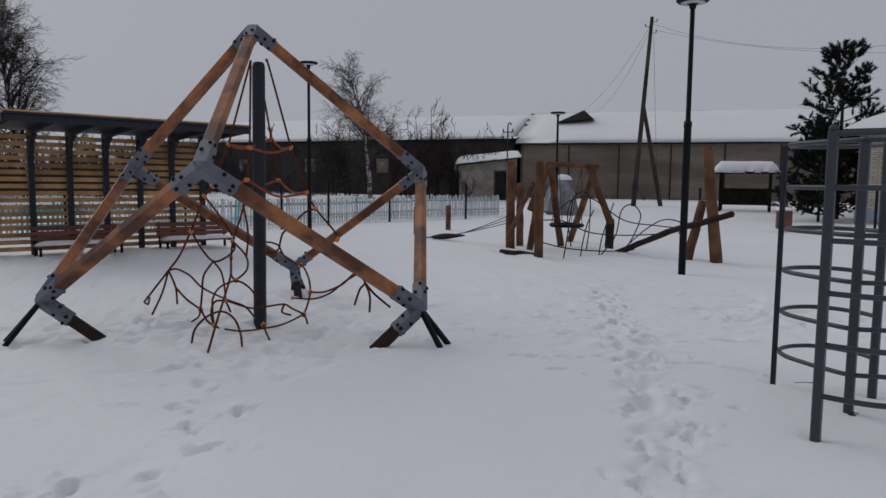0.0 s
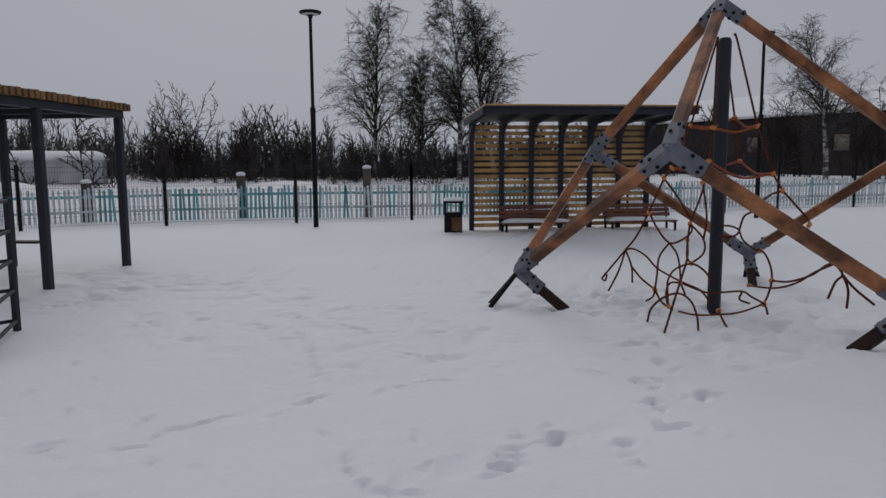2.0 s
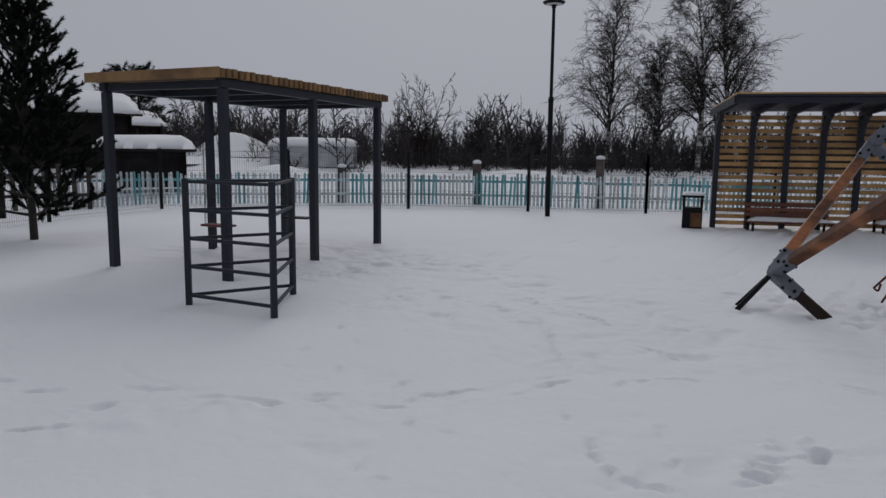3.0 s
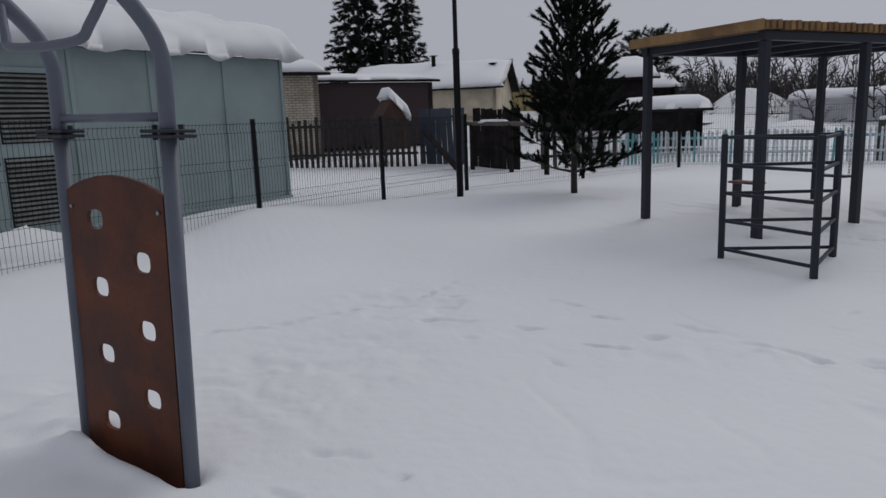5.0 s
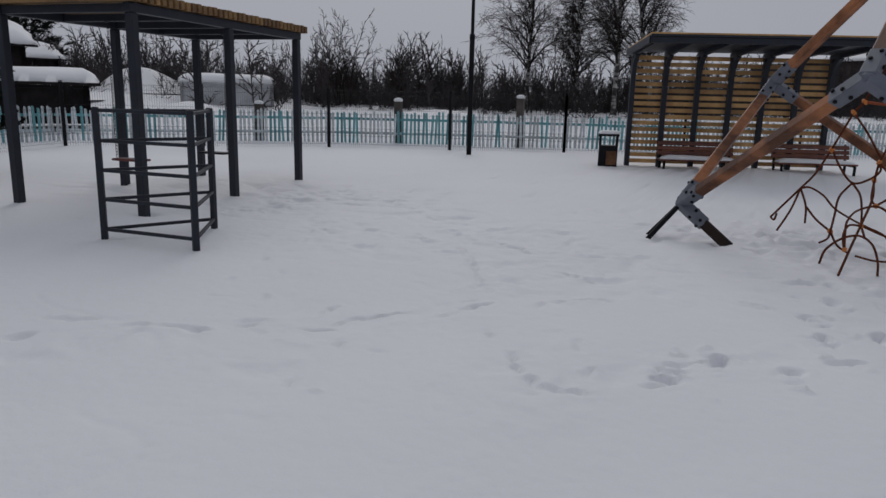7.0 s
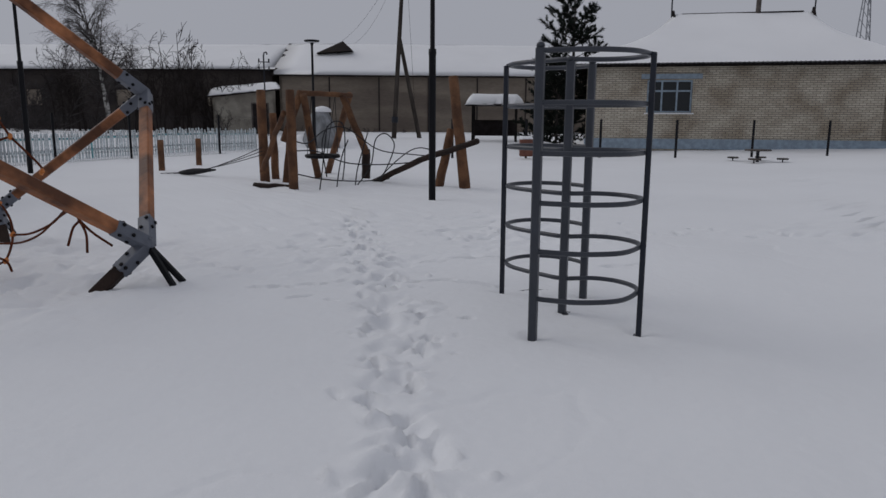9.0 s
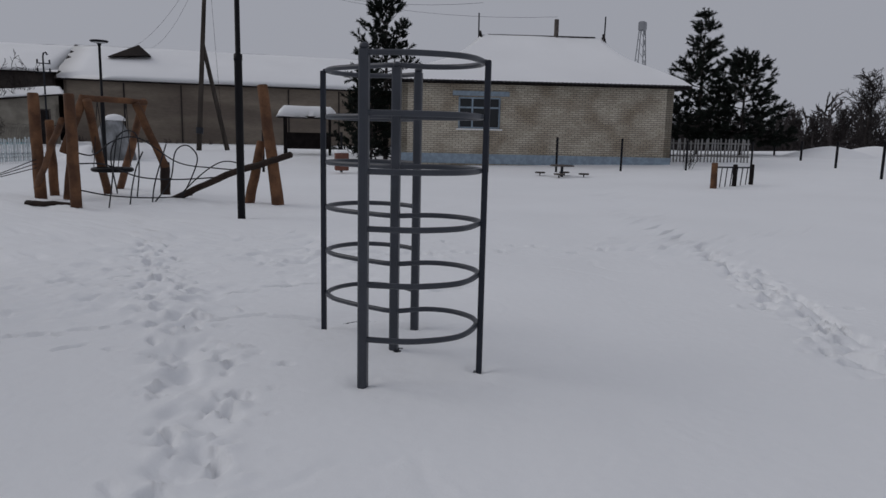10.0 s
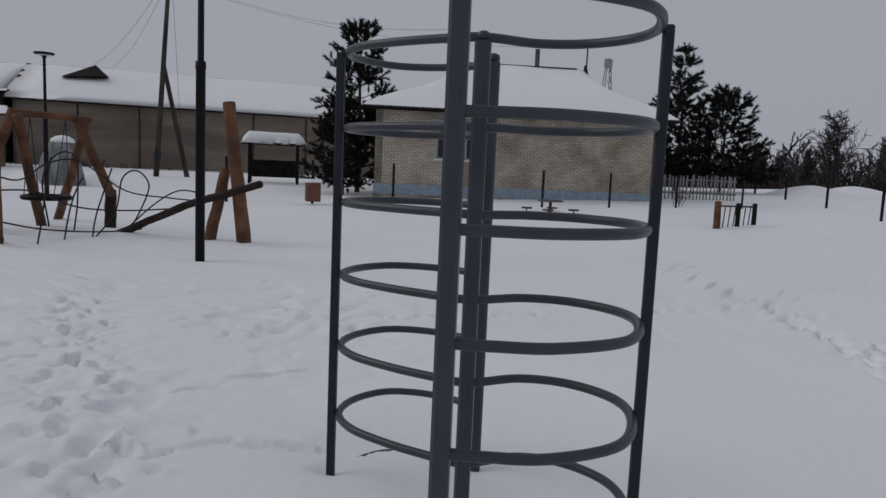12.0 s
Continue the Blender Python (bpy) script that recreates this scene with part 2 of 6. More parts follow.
class Shape:
    """Gathers vertices and faces of one mesh."""

    def __init__(self):
        self.v, self.f = [], []

    def add(self, verts, faces):
        k = len(self.v)
        self.v += [tuple(p) for p in verts]
        self.f += [tuple(i + k for i in f) for f in faces]
        return self

    def box(self, centre, size, m=None, bevel=0.0):
        """A box, its upright and lying edges cut at bevel where that is given."""
        c, (sx, sy, sz) = Vector(centre), [s / 2 for s in size]
        m = m or Matrix.Identity(3)
        if bevel <= 0:
            vs = [c + m @ Vector((x * sx, y * sy, z * sz)) for z in (-1, 1) for y in (-1, 1) for x in (-1, 1)]
            return self.add(vs, [(0, 2, 3, 1), (4, 5, 7, 6), (0, 1, 5, 4), (2, 6, 7, 3), (0, 4, 6, 2), (1, 3, 7, 5)])
        b = min(bevel, sx * 0.9, sy * 0.9, sz * 0.9)
        loops = []
        for z, inset in ((-sz, b), (-sz + b, 0), (sz - b, 0), (sz, b)):
            x, y = sx - inset, sy - inset
            k = b * 0.8 if inset == 0 else b * 0.3
            loops.append([(x - k, -y), (x, -y + k), (x, y - k), (x - k, y), (-x + k, y), (-x, y - k), (-x, -y + k), (-x + k, -y)])
            loops[-1] = [c + m @ Vector((px, py, z)) for px, py in loops[-1]]
        vs = [p for loop in loops for p in loop]
        fs = [tuple(range(7, -1, -1)), tuple(range(24, 32))]
        for r in range(3):
            fs += [(r * 8 + i, r * 8 + (i + 1) % 8, r * 8 + 8 + (i + 1) % 8, r * 8 + 8 + i) for i in range(8)]
        return self.add(vs, fs)

    def beam(self, a, b, w, h, up=(0, 0, 1), bevel=0.0):
        """A beam from a to b, w wide and h high."""
        a, b = Vector(a), Vector(b)
        d = (b - a).normalized()
        side = d.cross(Vector(up))
        side = side.normalized() if side.length > 1e-4 else Vector((1, 0, 0))
        m = Matrix((side, side.cross(d) * -1, d)).transposed()
        return self.box((a + b) / 2, (w, h, (b - a).length), m, bevel)

    def tube(self, pts, radii, seg=8, caps=True, closed=False):
        """A tube along points."""
        pts = [Vector(p) for p in pts]
        n = len(pts)
        radii = radii if isinstance(radii, (list, tuple)) else [radii] * n
        side, k = None, len(self.v)
        for i, p in enumerate(pts):
            if closed:
                d = pts[(i + 1) % n] - pts[i - 1]
            else:
                d = pts[min(i + 1, n - 1)] - pts[max(i - 1, 0)]
            d = d.normalized() if d.length > 1e-9 else Vector((0, 0, 1))
            side = d.orthogonal().normalized() if side is None else (side - d * side.dot(d))
            side = side.normalized() if side.length > 1e-6 else d.orthogonal().normalized()
            other = d.cross(side)
            for j in range(seg):
                a = 2 * math.pi * j / seg
                q = p + (side * math.cos(a) + other * math.sin(a)) * radii[i]
                self.v.append((q.x, q.y, q.z))
        for i in range(n if closed else n - 1):
            i2 = (i + 1) % n
            for j in range(seg):
                j2 = (j + 1) % seg
                self.f.append((k + i * seg + j, k + i * seg + j2, k + i2 * seg + j2, k + i2 * seg + j))
        if caps and not closed:
            self.f.append(tuple(k + j for j in range(seg - 1, -1, -1)))
            self.f.append(tuple(k + (n - 1) * seg + j for j in range(seg)))
        return self

    def lathe(self, profile, seg=20, origin=(0, 0, 0)):
        """A turned body from (radius, height) pairs."""
        k = len(self.v)
        for r, z in profile:
            for j in range(seg):
                a = 2 * math.pi * j / seg
                self.v.append((origin[0] + r * math.cos(a), origin[1] + r * math.sin(a), origin[2] + z))
        for i in range(len(profile) - 1):
            for j in range(seg):
                j2 = (j + 1) % seg
                self.f.append((k + i * seg + j, k + i * seg + j2, k + (i + 1) * seg + j2, k + (i + 1) * seg + j))
        self.f.append(tuple(k + j for j in range(seg - 1, -1, -1)))
        self.f.append(tuple(k + (len(profile) - 1) * seg + j for j in range(seg)))
        return self

    def prism(self, outline, d):
        """A flat outline (points in space) pushed along d."""
        n, d = len(outline), Vector(d)
        vs = [Vector(p) for p in outline] + [Vector(p) + d for p in outline]
        return self.add(vs, [tuple(range(n - 1, -1, -1)), tuple(range(n, 2 * n))] + [(i, (i + 1) % n, n + (i + 1) % n, n + i) for i in range(n)])

    def mesh(self, name, mat, smooth=False):
        me = bpy.data.meshes.new(name)
        me.from_pydata(self.v, [], self.f)
        me.materials.append(mat)
        if smooth:
            me.polygons.foreach_set("use_smooth", [True] * len(me.polygons))
        me.update()
        return me


def part(name, shape, mat, parent=None, label="", smooth=False, at=None):
    ob = new(name, shape.mesh(name, mat, smooth) if isinstance(shape, Shape) else shape)
    if parent is not None:
        ob.parent = parent
    if at is not None:
        ob.matrix_local = at
    return tagged(ob, label)


def thing(name, label, category, m=None, group="", kind=""):
    ob = new(name)
    ob.empty_display_size = 0.1
    if m is not None:
        ob.matrix_world = m
    return tagged(ob, label, category, group, kind)


def curve_points(ctrl, per=6):
    """A smooth line through control points."""
    c = [Vector(p) for p in ctrl]
    if len(c) < 3:
        return c
    c = [c[0] * 2 - c[1]] + c + [c[-1] * 2 - c[-2]]
    out = []
    for i in range(1, len(c) - 2):
        a, b, d, e = c[i - 1], c[i], c[i + 1], c[i + 2]
        for k in range(per):
            t = k / per
            out.append(0.5 * (2 * b + (d - a) * t + (2 * a - 5 * b + 4 * d - e) * t * t + (3 * b - a - 3 * d + e) * t ** 3))
    return out + [c[-2]]


def smooth01(a, b, v):
    t = np.clip((np.asarray(v, float) - a) / (b - a), 0, 1)
    return t * t * (3 - 2 * t)


# ---- the ground ----
TRAILS = (
    (((1.75, 1.5), (2.05, 2.1), (2.35, 2.65), (2.65, 3.1), (3.05, 3.65), (3.55, 4.5), (4.5, 6.15), (6.4, 9.6), (7.6, 11.6)), 0.2, 0.066, 0.07),
    (((-0.6, 3.4), (-0.08, 3.9), (0.13, 4.22), (0.52, 4.76), (0.54, 5.4), (0.69, 5.7), (0.8, 6.4)), 0.3, 0.055, 0.1),
    (((6.0, 1.0), (7.2, 1.6), (8.8, 2.4), (10.5, 3.4), (12.2, 4.7), (19.5, 8.7)), 0.24, 0.07, 0.1),
    (((18.0, 1.0), (15.1, 1.85), (13.2, 2.9), (10.8, 3.6), (9.3, 4.2), (8.7, 4.9), (6.0, 6.8)), 0.3, 0.05, 0.16),
    (((-5.1, -0.4), (-5.2, 0.36), (-5.25, 1.1), (-5.35, 1.76), (-5.75, 2.5), (-7.0, 4.0), (-8.4, 4.8)), 0.3, 0.06, 0.14),
    (((-4.5, 1.3), (-3.75, 1.95), (-3.2, 2.8), (-2.4, 3.35), (-2.05, 3.9), (-1.75, 4.5)), 0.32, 0.045, 0.1),
    (((-2.05, 2.3), (-2.3, 2.8), (-3.0, 3.7), (-4.5, 5.6), (-4.8, 8.0), (-3.6, 12.5)), 0.34, 0.05, 0.18),
    (((-0.95, 3.1), (-1.5, 4.6), (-1.4, 5.4), (-2.4, 6.2), (-3.3, 6.3), (-4.2, 7.4)), 0.34, 0.05, 0.14),
    (((2.6, 6.2), (4.5, 7.0), (6.2, 6.6), (8.5, 7.2)), 0.5, 0.04, 0.2),
    (((-5.5, 8.0), (-3.0, 9.5), (0.0, 11.0), (3.0, 11.5), (6.5, 12.0)), 0.45, 0.05, 0.4),
    (((-0.6, 7.0), (0.4, 8.2), (1.6, 8.4), (2.4, 7.6), (1.4, 7.0)), 0.3, 0.05, 0.3),
    (((-7.0, 6.0), (-7.4, 7.6), (-7.2, 9.4), (-6.0, 10.6)), 0.3, 0.05, 0.35),
)


# shallow drag marks and cracks in the crust: start and end of each stroke
SCUFFS_WEST = ((-3.92, 1.89, -3.64, 2.09), (-3.78, 2.27, -3.74, 2.38), (-3.97, 2.59, -3.62, 2.76), (-3.43, 2.77, -2.97, 3.02), (-2.96, 3.2, -2.82, 3.3), (-2.54, 3.28, -2.38, 3.38),
               (-2.47, 3.47, -2.13, 3.94), (-1.34, 4.61, -0.96, 4.87), (-0.16, 5.3, 0.07, 5.31), (-0.47, 3.64, -0.23, 3.84), (-0.51, 3.33, -0.32, 3.46), (-2.67, 5.94, -1.83, 4.62),
               (-1.87, 4.14, -1.71, 4.32), (-1.54, 3.8, -1.44, 3.66), (-1.25, 3.45, -0.99, 3.08), (-0.94, 3.05, -0.68, 3.12), (-1.57, 5.51, -1.2, 5.3), (-2.53, 6.33, -1.94, 5.93), (-3.3, 6.28, -3.12, 6.07))
SCUFFS_PANEL = ((-4.83, 1.07, -4.62, 1.43), (-4.45, 1.64, -4.26, 1.81), (-4.91, 2.15, -4.63, 2.34), (-4.41, 2.26, -4.2, 2.4), (-2.64, 0.24, -2.65, 0.37), (-2.68, -0.29, -2.75, -0.2), (-2.75, -0.2, -2.62, -0.09),
                (-2.92, 0.26, -3.05, 0.04), (-5.15, -0.48, -5.21, -0.16), (-5.19, -0.12, -5.26, 0.18), (-5.29, 0.23, -5.32, 0.58), (-5.36, 0.64, -5.26, 1.17), (-5.33, 1.24, -5.68, 1.55))
SCUFFS_EAST = ((4.41, 7.15, 4.72, 7.02), (3.98, 7.12, 4.42, 6.41), (4.7, 5.76, 5.07, 5.62), (5.16, 5.66, 5.6, 5.47), (3.0, 5.71, 3.28, 5.45), (3.32, 5.45, 3.73, 5.34), (3.04, 5.13, 3.29, 5.11),
               (4.04, 5.11, 4.51, 4.87), (4.51, 4.81, 4.72, 4.48), (3.58, 7.15, 3.73, 7.09), (6.02, 4.46, 6.49, 4.23))
# the deeper trail that comes in from the field
STEPS_FIELD = ((10.2, 3.26, 8.73, 2.48), (8.9, 2.52, 8.55, 2.25), (8.55, 2.25, 8.05, 1.87), (8.19, 1.9, 7.5, 1.56), (7.5, 1.56, 6.92, 1.32), (6.92, 1.32, 6.71, 1.03), (8.23, 2.41, 7.96, 2.14), (7.51, 1.69, 7.02, 1.45), (6.28, 1.24, 6.07, 0.98))


def footprints():
    """Dents in the snow: x, y, angle, half length, half width, depth, sharpness of one edge."""
    rnd = random.Random(4)
    out = []
    for number, (line, step, deep, stray) in enumerate(TRAILS):
        light = number >= 4
        pts = [Vector(p) for p in line]
        for a, b in zip(pts, pts[1:]):
            d = b - a
            n = max(1, int(d.length / step))
            u = d.normalized()
            for k in range(n):
                p = a + d * ((k + rnd.uniform(0.2, 0.8)) / n)
                p = p + Vector((-u.y, u.x)) * ((1 if k % 2 else -1) * 0.1 + rnd.gauss(0, stray))
                ang = math.atan2(u.y, u.x) + rnd.gauss(0, 0.3)
                if light and rnd.random() < 0.45:
                    continue
                if light:
                    out.append((p.x, p.y, ang, rnd.uniform(0.05, 0.12), rnd.uniform(0.022, 0.04), rnd.uniform(0.008, 0.019), 0.6))
                    for _ in range(1):
                        out.append((p.x + rnd.gauss(0, 0.16), p.y + rnd.gauss(0, 0.16), rnd.uniform(0, 6.28), rnd.uniform(0.03, 0.07), rnd.uniform(0.02, 0.035), rnd.uniform(-0.008, 0.014), 0.8))
                else:
                    out.append((p.x, p.y, ang, rnd.uniform(0.06, 0.12), rnd.uniform(0.032, 0.058), deep * rnd.uniform(0.35, 1.0), 0.3))
                    for _ in range(7):
                        out.append((p.x + rnd.gauss(0, 0.12), p.y + rnd.gauss(0, 0.12), rnd.uniform(0, 6.28), rnd.uniform(0.03, 0.08), rnd.uniform(0.02, 0.045), deep * rnd.uniform(-0.35, 0.4), 0.6))
    for group, deep, wide in ((SCUFFS_WEST, 0.02, 0.03), (SCUFFS_PANEL, 0.021, 0.03), (SCUFFS_EAST, 0.024, 0.04), (STEPS_FIELD, 0.045, 0.055)):
        for x0, y0, x1, y1 in group:
            ln = math.hypot(x1 - x0, y1 - y0)
            n = max(1, round(ln / 0.15))
            ang = math.atan2(y1 - y0, x1 - x0)
            for k in range(n):
                t = (k + 0.5) / n
                out.append((x0 + (x1 - x0) * t + rnd.gauss(0, 0.012), y0 + (y1 - y0) * t + rnd.gauss(0, 0.012), ang + rnd.gauss(0, 0.12), ln / n * 0.5 + 0.01, wide * rnd.uniform(0.5, 1.3), deep * rnd.uniform(0.6, 1.15), 0.5 if wide < 0.06 else 0.3))
    for _ in range(190):
        out.append((rnd.uniform(-9, 13), rnd.uniform(6.0, 15), rnd.uniform(0, 6.28), rnd.uniform(0.1, 0.26), rnd.uniform(0.035, 0.08), rnd.uniform(0.006, 0.022), 0.7))
    return out


PRINTS = footprints()


def base_height(x, y):
    """The lie of the land without small relief."""
    x, y = np.asarray(x, float), np.asarray(y, float)
    r = np.hypot(x - 0.5, y - 4)
    z = 0.8 * smooth01(17, 48, r) + 1.1 * smooth01(22, 50, -x)
    z = z - 0.4 * smooth01(18, 38, r) * smooth01(4, 18, x) * smooth01(10, 26, y)
    z = z + 0.1 * np.exp(-(((x + 9.4) / 0.7) ** 2 + ((y + 2.35) / 0.5) ** 2))
    z = z + 0.3 * np.exp(-(((x + 10.6) / 1.6) ** 2 + ((y - 0.4) / 1.3) ** 2)) + 0.16 * np.exp(-(((x + 13.2) / 2.2) ** 2 + ((y - 2.0) / 1.6) ** 2))
    return z


def lattice(x, y, f, seed):
    """Smooth value noise, -1 to 1, f cells a metre."""
    t = np.random.RandomState(seed).uniform(-1, 1, (256, 256))
    u, v = x * f + 1000, y * f + 1000
    i, j = np.floor(u).astype(int), np.floor(v).astype(int)
    a, c = u - i, v - j
    a, c = a * a * (3 - 2 * a), c * c * (3 - 2 * c)
    g = lambda p, q: t[(i + p) % 256, (j + q) % 256]
    return (g(0, 0) * (1 - a) + g(1, 0) * a) * (1 - c) + (g(0, 1) * (1 - a) + g(1, 1) * a) * c


# where feet have churned the snow: x, y, reach, height
CHURNED = ((1.1, 8.0, 2.0, 0.05), (2.6, 7.2, 1.0, 0.03), (-0.6, 8.0, 1.0, 0.03), (-7.2, 7.4, 1.9, 0.045), (-5.4, 8.6, 1.4, 0.03), (-3.2, 6.4, 1.5, 0.026), (-1.6, 5.6, 1.1, 0.022),
           (8.4, 13.6, 2.4, 0.045), (-5.4, 1.2, 0.8, 0.014), (-1.0, 2.9, 0.4, 0.01), (4.4, 6.6, 1.2, 0.03), (6.2, 7.0, 2.0, 0.022), (-0.5, 15.6, 2.6, 0.03), (10.2, 11.4, 1.2, 0.03),
           (-4.2, 0.0, 0.8, 0.03), (-3.9, -1.6, 0.8, 0.05), (10.4, 3.6, 1.4, 0.025), (5.4, 10.0, 2.2, 0.025), (0.5, 12.0, 4.0, 0.02), (-9.3, -2.4, 0.7, 0.12))


def churn(x, y):
    amp = np.zeros_like(x)
    for px, py, r, h in CHURNED:
        amp = np.maximum(amp, 0.75 * h * np.exp(-(((x - px) ** 2 + (y - py) ** 2) / (r * r)) ** 1.5))
    for line, step, deep, stray in TRAILS:
        for (x0, y0), (x1, y1) in zip(line, line[1:]):
            dx, dy = x1 - x0, y1 - y0
            t = np.clip(((x - x0) * dx + (y - y0) * dy) / (dx * dx + dy * dy), 0, 1)
            d2 = (x - x0 - t * dx) ** 2 + (y - y0 - t * dy) ** 2
            amp = np.maximum(amp, deep * (0.42 if deep > 0.065 else 0.12) * np.exp(-(d2 / (0.12 + stray) ** 2) ** 1.5))
    amp = amp * (0.55 + 0.75 * np.clip(lattice(x, y, 0.9, 5) + 0.35, 0, 1))
    wx, wy = x + 0.1 * lattice(x, y, 3.1, 11), y + 0.1 * lattice(x, y, 3.3, 12)
    ridge = 1 - 2 * np.abs(lattice(wx, wy, 3.6, 13))
    fine = lattice(wx, wy, 8.5, 14) + 0.45 * lattice(wx, wy, 17.0, 16)
    pits = -np.clip(lattice(wx, wy, 4.6, 15) - 0.15, 0, 1) * 2.2
    return 1.5 * amp * (0.3 * ridge + 0.6 * fine + 1.15 * pits)


def waves(x, y):
    z = np.zeros_like(x)
    for k, (a, f, p) in enumerate(((0.028, 0.55, 0.3), (0.018, 1.1, 1.7), (0.005, 2.3, 4.0), (0.002, 4.7, 2.2))):
        for j in range(3):
            t = p + j * 2.1 + k
            z = z + a / 3 * np.sin(f * (x * math.cos(t) + y * math.sin(t)) * 2.4 + 1.3 * np.sin(f * 1.7 * (y * math.cos(t * 1.7) - x * math.sin(t))) + 5 * t)
    return z


def ground_z(x, y):
    return float(base_height(x, y) + waves(np.array(float(x)), np.array(float(y))))


def build_ground():
    def axis(lo, hi, step, end):
        out, v, s = list(np.arange(lo, hi + step / 2, step)), hi, step
        while v < end:
            s = min(s * 1.13, 120)
            v += s
            out.append(v)
        v, s = lo, step
        while v > -end:
            s = min(s * 1.13, 120)
            v -= s
            out.insert(0, v)
        return np.array(out)
    xs, ys = axis(-6.0, 9.0, 0.024, 1500), axis(-0.8, 8.4, 0.024, 1500)
    x, y = np.meshgrid(xs, ys)
    z = base_height(x, y) + waves(x, y) * np.clip(1.2 - np.hypot(x, y) / 400, 0, 1) + churn(x, y)
    crust = np.clip(lattice(x + 0.3 * lattice(x, y, 1.3, 31), y, 0.75, 32) - 0.05, 0, 1)
    seam = np.exp(-(lattice(x + 0.2 * lattice(x, y, 2.2, 33), y, 1.25, 34) / 0.035) ** 2)
    z -= 0.016 * seam * crust * (np.hypot(x, y - 4) < 30)
    for px, py, ang, ln, wd, deep, sharp in PRINTS:
        i0, i1 = np.searchsorted(xs, (px - 0.6, px + 0.6))
        j0, j1 = np.searchsorted(ys, (py - 0.6, py + 0.6))
        if i1 - i0 < 2 or j1 - j0 < 2:
            continue
        dx, dy = x[j0:j1, i0:i1] - px, y[j0:j1, i0:i1] - py
        dx, dy = dx + 0.022 * lattice(dx, dy + px, 11, 21), dy + 0.022 * lattice(dx + py, dy, 11, 22)
        wob = 1 + 0.25 * np.sin(17 * dx + 11 * dy + px * 9) + 0.15 * np.sin(31 * dy - 23 * dx + py * 7)
        u, v = (dx * math.cos(ang) + dy * math.sin(ang)) / ln, (dy * math.cos(ang) - dx * math.sin(ang)) / wd
        q = (u * u + v * v) * wob
        q = q * (1 + 0.3 * np.sin(43 * dx + 5 * px) * np.sin(37 * dy + 3 * py))
        lip = 1 + sharp * np.tanh(4 * v)
        z[j0:j1, i0:i1] += -deep * np.exp(-np.clip(q, 0, 6) ** 3) * (1 + 0.35 * u) * lip + deep * 0.25 * np.exp(-((np.sqrt(np.clip(q, 0, 40)) - 1.35) / 0.25) ** 2) * (0.5 + 0.5 * np.sin(3 * np.arctan2(v, u) + px * 11))
    rng = np.random.RandomState(3)
    # snow scraped away round the feet of posts
    for px, py, r, deep in ((3.887, 3.298, 0.09, 0.03), (5.042, 3.853, 0.09, 0.03), (4.574, 4.31, 0.07, 0.03), (4.555, 2.963, 0.07, 0.03), (4.75, 4.42, 0.25, 0.035), (5.0, 4.25, 0.3, 0.04),
                            (-3.0, -0.5, 0.08, 0.035), (1.11, 7.9, 0.2, 0.05), (8.28, 10.0, 0.15, 0.04), (-6.48, 5.68, 0.12, 0.03)):
        z -= deep * np.exp(-((x - px) ** 2 + (y - py) ** 2) / r ** 2)
    z += 0.06 * np.exp(-(((x + 3.62) / 0.28) ** 2 + ((y + 0.9) / 0.24) ** 2))
    run = ((x + 3.0) * -0.764 + (y + 0.5) * -0.646)
    off = ((x + 3.0) * 0.646 + (y + 0.5) * -0.764) + 0.02 * lattice(x, y, 5.0, 41)
    beside = smooth01(-0.08, 0.1, run) * smooth01(0.95, 0.7, run)
    z += beside * ((0.03 + 0.035 * np.clip(run / 0.7, 0, 1)) * np.exp(-((off - 0.13) / 0.06) ** 2) - 0.1 * np.exp(-((off - 0.01) / 0.045) ** 2))
    z += rng.normal(0, 0.0016, z.shape) * (np.hypot(x, y - 4) < 14)
    ny, nx = x.shape
    me = bpy.data.meshes.new("ground")
    me.vertices.add(nx * ny)
    me.vertices.foreach_set("co", np.stack([x, y, z], -1).ravel())
    idx = np.arange(nx * ny).reshape(ny, nx)
    quads = np.stack([idx[:-1, :-1], idx[:-1, 1:], idx[1:, 1:], idx[1:, :-1]], -1).reshape(-1, 4)
    me.loops.add(quads.size)
    me.loops.foreach_set("vertex_index", quads.ravel())
    me.polygons.add(len(quads))
    me.polygons.foreach_set("loop_start", np.arange(0, quads.size, 4))
    me.polygons.foreach_set("use_smooth", np.ones(len(quads), bool))
    me.update(calc_edges=True)
    me.materials.append(SNOW)
    tagged(new("ground", me), "snow-covered ground with trodden footprint trails", "ground", kind="structure")


build_ground()

# ---- the climbing frame with the rope net ----


